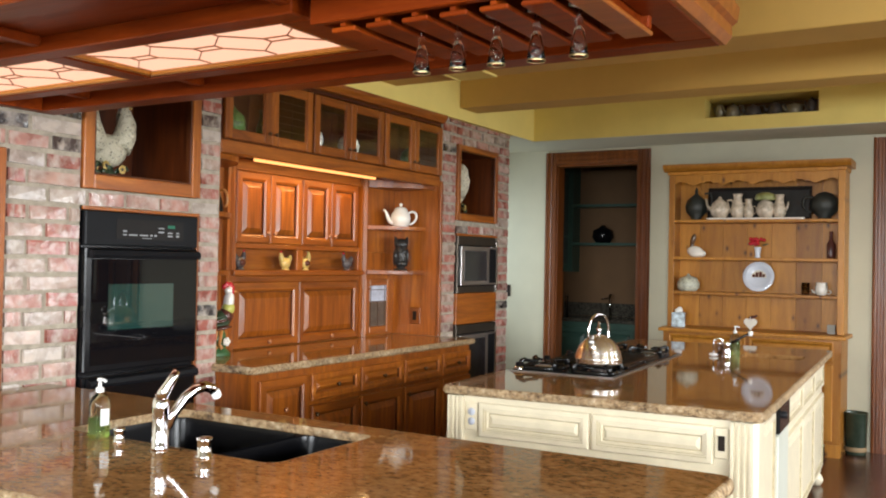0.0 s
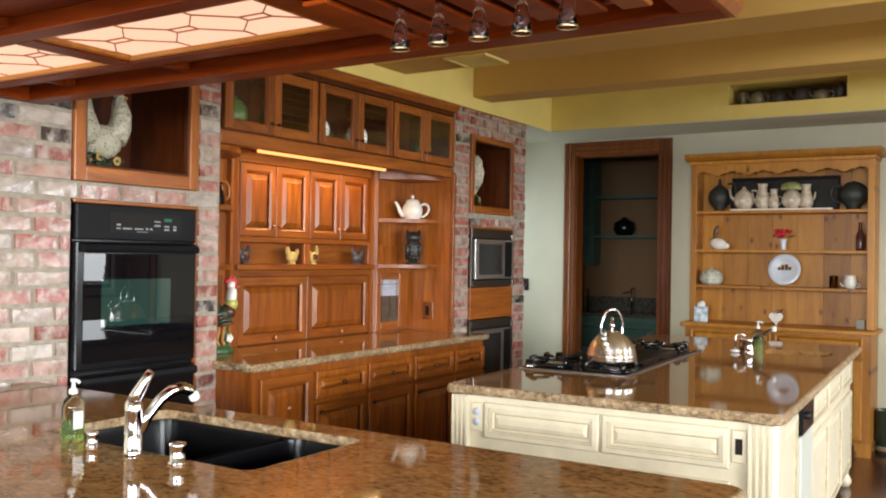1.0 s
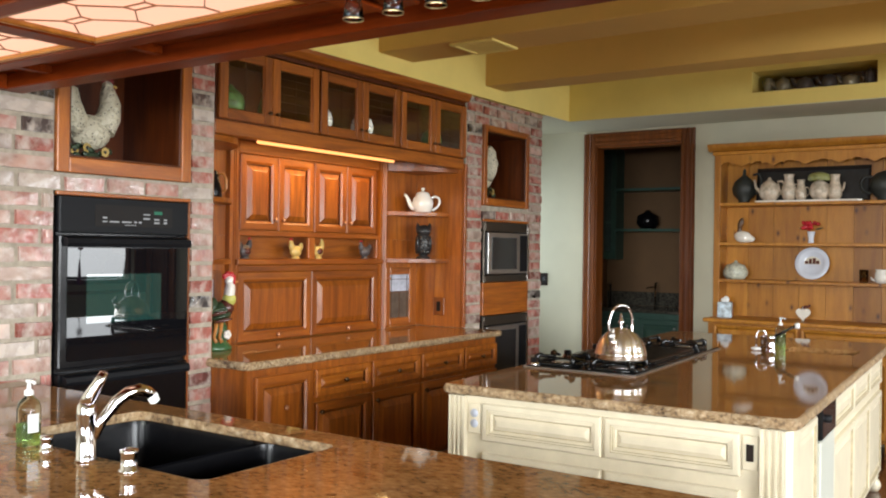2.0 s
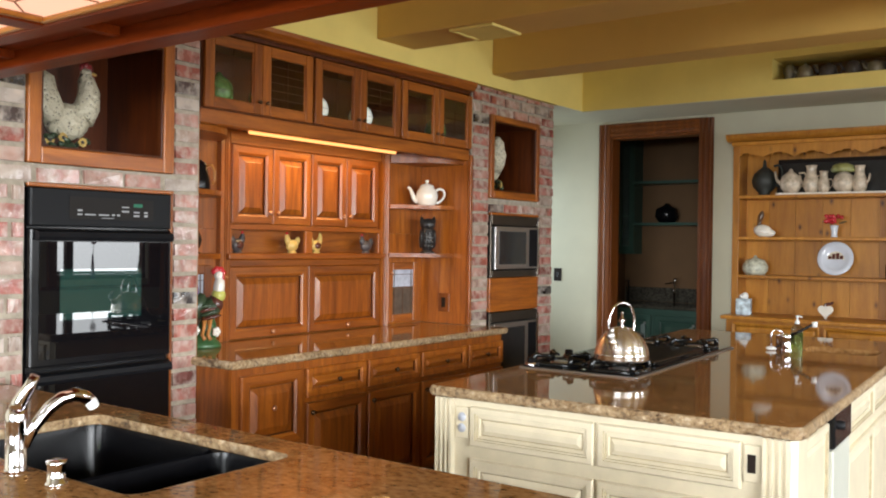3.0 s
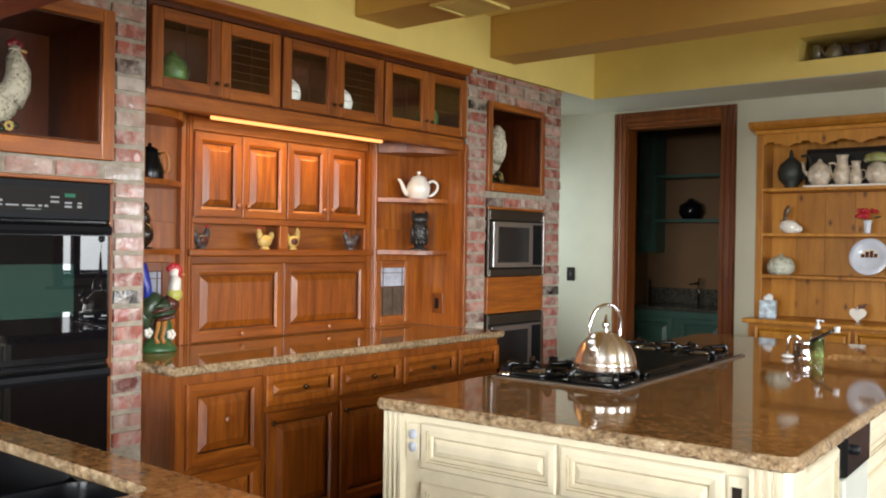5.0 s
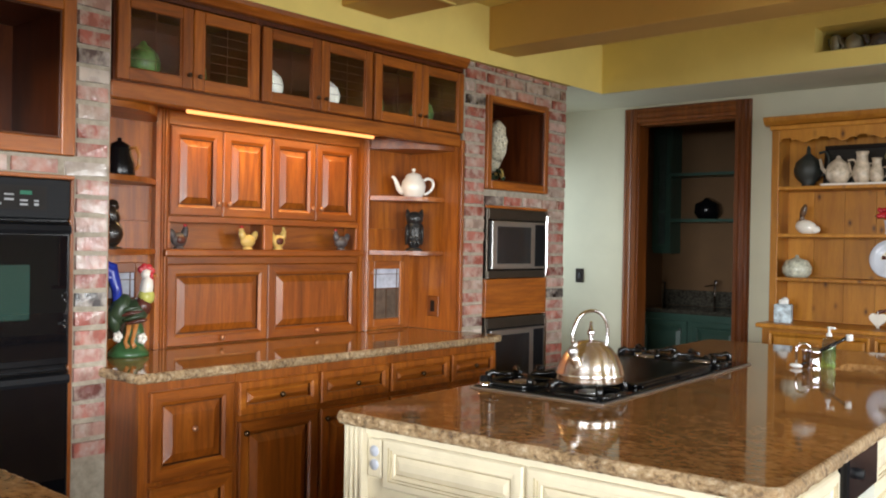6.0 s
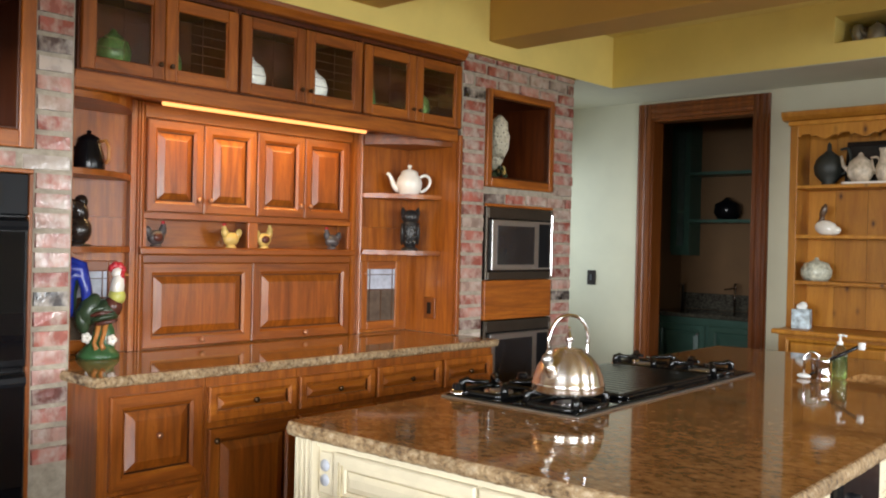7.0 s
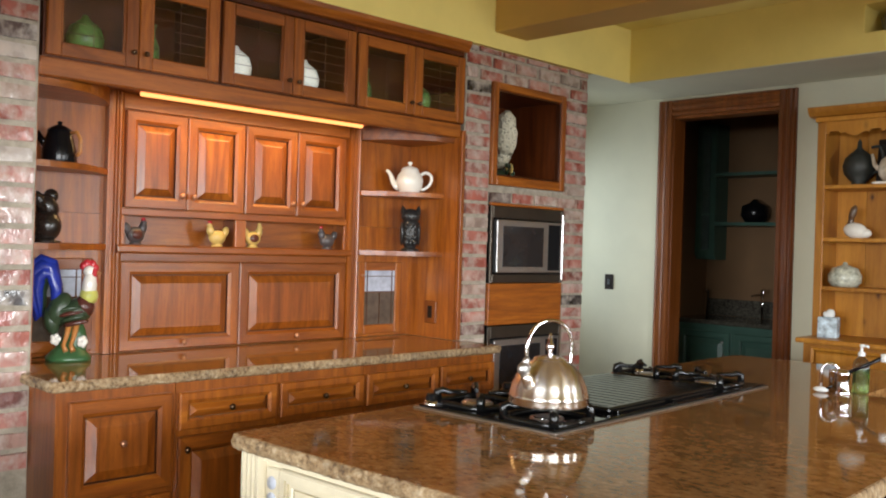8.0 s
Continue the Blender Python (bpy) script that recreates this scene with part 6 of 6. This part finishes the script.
def owl():
    bm = bmesh.new()
    blob(bm, (0, 0, 0.11), (0.052, 0.045, 0.11), seg=18)
    blob(bm, (0, -0.005, 0.2), (0.055, 0.042, 0.045), seg=16)
    for s in (-1, 1):
        lathe(((0.02, 0), (0.012, 0.03), (0, 0.05)), 10, bm, pose(s * 0.038, -0.005, 0.215, 0, s * 12, 0))
        blob(bm, (s * 0.022, -0.04, 0.2), (0.016, 0.008, 0.016), seg=10)
        blob(bm, (s * 0.048, 0.0, 0.1), (0.012, 0.032, 0.07), (8, 0, 0), 10)
    blob(bm, (0, -0.048, 0.185), (0.006, 0.008, 0.012), seg=8)
    for r in range(4):
        for k in (-1, 0, 1):
            blob(bm, (k * 0.024, -0.038, 0.05 + 0.03 * r), (0.012, 0.01, 0.016), seg=8)
    lathe(((0, 0), (0.052, 0), (0.053, 0.01), (0.03, 0.02), (0, 0.03)), 18, bm)
    ob = solid("owl_figurine", bm, plain("blackened_metal", (0.018, 0.018, 0.018), 0.3, 0.4, 60, 0.5, 90))
    ob.matrix_world = pose(-0.27, 5.905, 1.4115, 0, 0, 50)
    tagged(ob, "black carved owl figurine on the corner shelf", "figurine")


owl()


def black_pots():
    t = thing("coffee_pot", -0.255, 3.9, 1.7445, "black enamel coffee pot on the corner shelf", "coffee pot", turn=42)
    part("body", lathe(((0, 0), (0.068, 0), (0.07, 0.006), (0.066, 0.06), (0.05, 0.12), (0.047, 0.13)), 28), BLACK, t)
    lid = part("lid", lathe(((0.05, 0.13), (0.046, 0.14), (0.02, 0.156), (0.008, 0.16), (0.012, 0.17), (0, 0.176)), 20), BLACK, t)
    part("spout", tube(((-0.05, 0, 0.07), (-0.085, 0, 0.105), (-0.095, 0, 0.13)), (0.018, 0.014, 0.01), 10), BLACK, t)
    part("handle", tube(((0.048, 0, 0.125), (0.075, 0, 0.13), (0.09, 0, 0.1), (0.09, 0, 0.05), (0.075, 0, 0.03)), 0.008, 10), ORANGE_GLAZE, t, "wood-coloured handle")
    bm = blob(bmesh.new(), (0, 0, 0.07), (0.075, 0.06, 0.07), seg=16)
    blob(bm, (0, 0.01, 0.145), (0.05, 0.042, 0.06), (20, 0, 0), 14)
    blob(bm, (0, 0.03, 0.195), (0.03, 0.03, 0.03), seg=12)
    blob(bm, (0, -0.03, 0.17), (0.03, 0.025, 0.045), (25, 0, 0), 10)
    lathe(((0, 0), (0.065, 0), (0.066, 0.008), (0, 0.02)), 18, bm)
    ob = solid("dark_figurine", bm, plain("dark_brown_glaze", (0.02, 0.014, 0.011), 0.25, 0.3, 30, 0.1, 60))
    ob.matrix_world = pose(-0.26, 3.85, 1.4115, 0, 0, 20)
    tagged(ob, "dark brown rounded figurine on the corner shelf", "figurine")


black_pots()


def jar(name, x, y, z, prof, material, label, category="jar", spout=0, handle=0, turn=0, group=""):
    j = thing(name, x, y, z, label, category, group, turn)
    part("body", lathe(prof, 20), material, j)
    h, r = prof[-1][1], max(p[0] for p in prof)
    if spout:
        part("spout", tube(((-r * 0.8, 0, h * 0.35), (-r * 1.3, 0, h * 0.55), (-r * 1.5, 0, h * spout)), (r * 0.22, r * 0.16, r * 0.12), 8), material, j)
    if handle:
        part("handle", tube(eased(((r * 0.75, 0, h * 0.8), (r * 1.25, 0, h * 0.8), (r * 1.45, 0, h * 0.55), (r * 1.2, 0, h * 0.32), (r * 0.85, 0, h * 0.25))), r * 0.09, 8), material, j)
    return j


POT = ((0, 0), (0.05, 0), (0.075, 0.03), (0.08, 0.06), (0.065, 0.1), (0.045, 0.115), (0.02, 0.13), (0.012, 0.145), (0, 0.15))
JUG = ((0, 0), (0.04, 0), (0.055, 0.03), (0.055, 0.07), (0.036, 0.11), (0.034, 0.14), (0.042, 0.16), (0.036, 0.16), (0, 0.12))
CAB_GREEN = plain("leaf_green_china", (0.06, 0.12, 0.03), 0.35, 0.6, 34, 0.0)
for y, m, f, n, t in ((3.95, CAB_GREEN, POT, "covered_dish", "leaf green china dish in the glazed cabinet"), (4.22, CAB_GREEN, JUG, "china_jug", "leaf green china jug in the glazed cabinet"),
                      (4.66, WHITE_GLAZE, POT, "covered_dish", "white china covered dish in the glazed cabinet"), (5.05, WHITE_GLAZE, POT, "china_teapot", "white china teapot in the glazed cabinet"),
                      (5.42, CAB_GREEN, JUG, "china_jug", "leaf green china jug in the glazed cabinet"), (5.82, CAB_GREEN, POT, "covered_dish", "leaf green china dish in the glazed cabinet")):
    pale = m is WHITE_GLAZE
    jar(n, -0.15, y, 2.1905, [(0.95 * r, 1.1 * h) for r, h in f], m, t, "china", 0.8 if pale else 0, 1 if pale else 0, 130, "china in the glazed cabinets")


# ---- dresser display ----
def dresser_items():
    z1, z2, z3, z0 = 1.8922, 1.5692, 1.2692, 0.9572
    DARK_PEWTER = plain("dark_pewter", (0.03, 0.033, 0.028), 0.5, 0.3, 20, 0.1, 80)
    jar("lidded_urn", 1.39, 8.1, z1, [(0, 0), (0.05, 0), (0.04, 0.02), (0.085, 0.07), (0.095, 0.12), (0.08, 0.17), (0.05, 0.2), (0.015, 0.23), (0.012, 0.27), (0, 0.29)], DARK_PEWTER, "dark lidded urn on the dresser", "urn", 0, 1)
    jar("dark_tureen", 2.44, 8.1, z1, [(0, 0), (0.06, 0), (0.05, 0.02), (0.1, 0.07), (0.115, 0.12), (0.1, 0.17), (0.06, 0.21), (0.02, 0.225), (0, 0.23)], DARK_PEWTER, "dark round tureen on the dresser", "tureen", 0, 1, 180)
    tr = thing("leaning_tray", 1.9, 8.19, z1, "dark green painted tray leaning on the dresser back", "tray")
    p = part("panel", boxed(-0.42, -0.005, 0, 0.42, 0.005, 0.27), plain("dark_tray_paint", (0.02, 0.019, 0.017), 0.35, 0.3, 12, 0.0), tr)
    for q in ((-0.43, 0.255, 0.43, 0.285), (-0.43, -0.0, 0.43, 0.02), (-0.43, 0.02, -0.41, 0.255), (0.41, 0.02, 0.43, 0.255)):
        part("frame", boxed(q[0], -0.014, q[1], q[2], -0.0055, q[3], bevel=0.003), PLASTIC_BROWN, tr)
    tr.matrix_world = pose(1.9, 8.165, z1 + 0.004, -8, 0, 0)
    pl = thing("porcelain_platter", 1.9, 8.03, z1, "long white porcelain platter under the jugs", "platter")
    part("plate", outline(rounded([(-0.4, -0.05), (0.4, -0.05), (0.4, 0.05), (-0.4, 0.05)], [0.03] * 4), 0.014, bevel=0.004), WHITE_GLAZE, pl)
    JUG_GLAZE = plain("pastel_jug_glaze", (0.56, 0.47, 0.36), 0.25, 0.35, 26, 0.0)
    for x, s, f, m, h in ((1.61, 1.25, POT, JUG_GLAZE, 1), (1.76, 1.28, JUG, JUG_GLAZE, 1), (1.85, 1.0, JUG, JUG_GLAZE, 1), (1.99, 1.2, POT, JUG_GLAZE, 0), (2.1, 1.2, JUG, JUG_GLAZE, 1)):
        jar("porcelain_jug", x, 8.03, z1 + 0.0145, [(0.8 * s * r, s * hh) for r, hh in f], m, "cream and pastel porcelain jug on the platter", "jug", 0.9 if h else 0, h, 160 if x > 2 else 0, "jugs on the dresser")
    lid = thing("green_gourd", 1.99, 8.0, z1 + 0.19, "pale green lid of the soup dish", "lid")
    part("dome", lathe(((0.075, -0.03), (0.085, -0.015), (0.07, 0.02), (0.03, 0.035), (0, 0.037)), 20), plain("pale_green_glaze", (0.27, 0.28, 0.1), 0.35, 0.3, 30, 0), lid)
    bm = blob(bmesh.new(), (0, 0, 0.045), (0.075, 0.04, 0.05), (0, 12, 0), 16, 0)
    blob(bm, (0.05, 0, 0.03), (0.045, 0.03, 0.03), seg=12)
    blob(bm, (-0.03, 0, 0.1), (0.018, 0.018, 0.04), (0, 10, 0), 12, 1)
    blob(bm, (-0.02, 0, 0.155), (0.022, 0.016, 0.05), (0, 18, 0), 12, 1)
    ob = solid("goose_figurine", bm, WHITE_GLAZE, plain("brown_glaze", (0.1, 0.055, 0.03), 0.3, 0.3, 40, 0))
    ob.matrix_world = pose(1.4, 8.05, z2)
    tagged(ob, "white goose figurine with dark brown head", "figurine")
    v = thing("bud_vase", 1.925, 8.05, z2, "small glass vase with red flowers", "vase")
    part("vase_body", lathe(((0, 0), (0.025, 0), (0.02, 0.02), (0.024, 0.06), (0.03, 0.09), (0.027, 0.09), (0.018, 0.03), (0, 0.01)), 16), PLATE_BLUE, v)
    bm = bmesh.new()
    rng = random.Random(4)
    for k in range(22):
        blob(bm, (rng.uniform(-0.055, 0.055), rng.uniform(-0.03, 0.03), 0.125 + rng.uniform(-0.015, 0.035)), (0.018, 0.016, 0.012), (rng.uniform(0, 90), rng.uniform(0, 90), 0), 7)
    part("flowers", bm, RED, v, "red flower heads")
    for s in (-1, 1):
        part("leaf", blob(bmesh.new(), (0.06 * s, 0, 0.112), (0.03, 0.012, 0.006), (0, -15 * s, 0), 8), DARK_GREEN, v)
    jar("dark_bottle", 2.49, 8.12, z2, ((0, 0), (0.03, 0), (0.034, 0.02), (0.034, 0.12), (0.014, 0.16), (0.012, 0.22), (0.016, 0.225), (0, 0.226)), MAROON, "dark brown glass bottle on the dresser", "bottle")
    jar("patterned_tureen", 1.34, 8.06, z3, ((0, 0), (0.07, 0), (0.095, 0.03), (0.098, 0.07), (0.09, 0.085), (0.075, 0.115), (0.03, 0.13), (0.014, 0.138), (0.012, 0.15), (0, 0.155)), plain("patterned_china", (0.5, 0.5, 0.4), 0.25, 0.5, 30, 0), "squat patterned pale green china tureen on the dresser", "tureen")
    jar("cream_jug", 2.43, 8.06, z3, ((0, 0), (0.035, 0), (0.05, 0.03), (0.048, 0.07), (0.04, 0.09), (0.046, 0.105), (0.04, 0.105), (0, 0.05)), WHITE_GLAZE, "white creamer with dark pattern", "jug", 0.9, 1)
    jar("small_glass", 2.3, 8.1, z3, ((0, 0), (0.03, 0), (0.032, 0.1), (0.029, 0.1), (0.026, 0.008), (0, 0.008)), GLASS, "small clear glass on the dresser", "glass")
    p = thing("china_plate", 1.925, 8.115, z3 + 0.002, "white china plate with a painted picture, standing upright", "plate")
    part("disc", lathe(((0, 0.006), (0.078, 0.006), (0.088, 0.014), (0.127, 0.022), (0.129, 0.019), (0.09, 0.008), (0.078, 0.0), (0, 0.0)), 40, m=pose(0, 0, 0.136, 80)), PLATE_BLUE, p)
    pic = part("picture", outline([(0.062 * math.cos(a), 0.062 * math.sin(a)) for a in (math.pi * k / 12 for k in range(13))], 0.001, z=0.0066), CREAM_GLAZE, p)
    pic.matrix_basis = pose(0, 0, 0.13, 80)
    bm = bmesh.new()
    for a, b, h in ((-0.054, -0.03, 0.026), (-0.027, -0.003, 0.044), (0.001, 0.025, 0.05), (0.028, 0.052, 0.03)):
        box(bm, a, 0.002, 0.0077, b, h, 0.0087)
    part("painted_shapes", bm, MAROON, pic)
    t = thing("tissue_box", 1.275, 8.0, z0, "blue and white tissue box on the dresser", "tissue box", turn=12)
    part("carton", boxed(-0.055, -0.055, 0, 0.055, 0.055, 0.125, bevel=0.003), plain("blue_white_card", (0.42, 0.5, 0.55), 0.6, 0.7, 22, 0), t)
    part("tissue", blob(blob(bmesh.new(), (0.005, 0, 0.14), (0.03, 0.016, 0.035), (0, 15, 0), 10), (-0.015, 0, 0.135), (0.02, 0.02, 0.025), (0, -25, 0), 10), PLASTIC_WHITE, t)
    f = thing("picture_frame", 1.225, 8.05, z0, "small dark photo frame on the dresser", "frame")
    part("frame", boxed(-0.012, -0.05, 0, 0.0, 0.05, 0.11, bevel=0.002), PLASTIC_BROWN, f)
    hts = [(0.055 * 16 * math.sin(a) ** 3 / 16, 0.0034 * (13 * math.cos(a) - 5 * math.cos(2 * a) - 2 * math.cos(3 * a) - math.cos(4 * a)) + 0.058) for a in (2 * math.pi * k / 36 for k in range(36))]
    h = thing("heart_ornament", 1.885, 8.0, z0, "white heart ornament with a brown bow", "ornament")
    bm = outline([(x, y) for x, y in hts][::-1], 0.024, bevel=0.006)
    bmesh.ops.transform(bm, matrix=Matrix(((1, 0, 0, 0), (0, 0, -1, 0.012), (0, 1, 0, 0), (0, 0, 0, 1))), verts=bm.verts)
    part("heart", bm, WHITE_GLAZE, h)
    part("bow", blob(blob(bmesh.new(), (0.01, 0, 0.11), (0.028, 0.008, 0.012), (0, -20, 0), 10), (0.04, 0, 0.118), (0.02, 0.008, 0.01), (0, -40, 0), 10), MAROON, h)
    b = thing("small_box", 2.51, 8.05, z0, "small grey card box on the dresser", "box")
    part("carton", boxed(-0.03, -0.02, 0, 0.03, 0.02, 0.075, bevel=0.002), plain("grey_card", (0.4, 0.38, 0.33), 0.7, 0.1, 30, 0), b)


dresser_items()


# ---- small fixtures ----
def fixtures():
    s = thing("light_switch", -0.541, 8.262, 1.15, "dark brown switch plate on the pale wall", "switch")
    part("plate", boxed(-0.04, 0, 0, 0.04, 0.0075, 0.118, bevel=0.003), PLASTIC_BROWN, s)
    part("rocker", boxed(-0.012, -0.006, 0.035, 0.012, -0.0005, 0.083, bevel=0.002), BLACK, s)
    o = thing("wall_socket", -0.207, 6.029, 1.0, "oak plate with a dark socket inside the hutch", "socket")
    part("plate", boxed(-0.048, -0.01, 0, 0.048, 0, 0.13, bevel=0.004), OAK, o)
    part("socket", boxed(-0.017, -0.0135, 0.03, 0.017, -0.0105, 0.1, bevel=0.002), PLASTIC_BROWN, o)
    g = thing("ceiling_register", 0.69, 5.165, 2.685, "cream metal air register under the beam", "register")
    bm = bmesh.new()
    for q in ((-0.15, -0.15, 0.15, -0.125), (-0.15, 0.125, 0.15, 0.15), (-0.15, -0.125, -0.125, 0.125), (0.125, -0.125, 0.15, 0.125)):
        box(bm, q[0], q[1], 0, q[2], q[3], 0.0145, bevel=0.003)
    part("frame", bm, YELLOW, g)
    for k in range(9):
        part("slat", boxed(-0.124, -0.11 + 0.026 * k, 0.004, 0.124, -0.098 + 0.026 * k, 0.013), YELLOW, g)
    bin_ = thing("waste_bin", 2.695, 8.1, 0, "dark green metal waste bin by the dresser", "bin")
    part("body", lathe(((0, 0.0), (0.075, 0), (0.078, 0.01), (0.088, 0.33), (0.092, 0.335), (0.088, 0.34), (0.085, 0.335), (0.075, 0.012), (0, 0.01)), 28), plain("dark_green_metal", (0.03, 0.045, 0.03), 0.25, 0.2, 12, 0), bin_)
    part("band", lathe(((0.0815, 0.03), (0.084, 0.035), (0.084, 0.06), (0.082, 0.065)), 28), plain("tan_band", (0.3, 0.2, 0.1), 0.5, 0.1, 10, 0), bin_)
    # old pots in the soffit niche
    TIN = plain("dull_tin", (0.28, 0.26, 0.2), 0.4, 0.2, 20, 0.1, 90, 0.5)
    for x, p, m, n in ((1.66, ((0, 0), (0.03, 0), (0.032, 0.11), (0.022, 0.125), (0, 0.13)), TIN, "tin_canister"), (1.77, ((0, 0), (0.05, 0), (0.06, 0.05), (0.045, 0.1), (0.012, 0.12), (0, 0.135)), TIN, "tin_pot"),
                       (1.93, ((0, 0), (0.05, 0), (0.065, 0.04), (0.05, 0.09), (0.015, 0.105), (0, 0.12)), SLATE_GLAZE, "iron_kettle"), (2.1, ((0, 0), (0.045, 0), (0.058, 0.05), (0.04, 0.1), (0, 0.12)), SLATE_GLAZE, "iron_kettle"),
                       (2.25, ((0, 0), (0.05, 0), (0.06, 0.03), (0.06, 0.08), (0, 0.1)), TIN, "tin_pot"), (2.38, ((0, 0), (0.03, 0), (0.035, 0.09), (0.02, 0.12), (0, 0.14)), SLATE_GLAZE, "iron_jug")):
        jar(n, x, 7.77, 2.7125, p, m, "old dull metal pot in the soffit niche", "pot", 0.85, 1, 15 * math.sin(40 * x), "pots in the soffit niche")


fixtures()


# ---- bricks ----
def bricks():
    rng = random.Random(11)
    meshes = []
    for k in range(6):
        bm = boxed(-0.03, -0.5, -0.5, 0.0, 0.5, 0.5)
        es = [e for e in bm.edges if all(v.co.x > -0.01 for v in e.verts)]
        bmesh.ops.bevel(bm, geom=es, offset=0.035, segments=1, affect="EDGES")
        for v in bm.verts:
            v.co.y += rng.uniform(-0.012, 0.012)
            v.co.z += rng.uniform(-0.05, 0.05)
            v.co.x += rng.uniform(-0.002, 0.003)
        me = bpy.data.meshes.new("brick")
        bm.to_mesh(me)
        bm.free()
        me.materials.append(BRICK)
        meshes.append(me)
    holes = ((2.84, 3.56, 0.3, 1.714), (2.84, 3.56, 1.79, 2.436), (6.275, 6.962, 0.4, 1.714), (6.275, 6.962, 1.812, 2.418), (2.3, 2.465, 0.0, 1.935))
    pitch, tall, long = 0.0775, 0.061, 0.212
    for row in range(7, 34):
        z0 = row * pitch + 0.01
        z1 = min(z0 + tall, 2.598)
        if z1 - z0 < 0.03:
            continue
        mid = (z0 + z1) / 2
        for lo, hi in ((2.37, B1), (B2, B3)):
            spans = [(lo, hi)]
            for a, b, c, d in holes:
                if c < mid < d:
                    spans = [s for p, q in spans for s in ((p, min(q, a)), (max(p, b), q)) if s[1] - s[0] > 0.02]
            for p, q in spans:
                edges = [p]
                y = p - rng.uniform(0, 0.02) + (0.5 * long if row % 2 else 0.0)
                if q - p < 0.26:
                    edges = [p, q]
                else:
                    while y < q - 0.06:
                        if y > p + 0.06:
                            edges.append(y)
                        y += long + rng.uniform(-0.006, 0.006)
                    edges.append(q)
                for a, b in zip(edges, edges[1:]):
                    g = 0.007
                    m = Matrix.Translation((rng.uniform(-0.004, 0.004), (a + b) / 2 + rng.uniform(-0.003, 0.003), mid + rng.uniform(-0.002, 0.002))) @ pose(0, 0, 0, rng.uniform(-1.2, 1.2), 0, 0)
                    piece("brick", rng.choice(meshes), brick_wall, m @ Matrix.Diagonal((1, b - a - 2 * g, z1 - z0, 1)))


bricks()
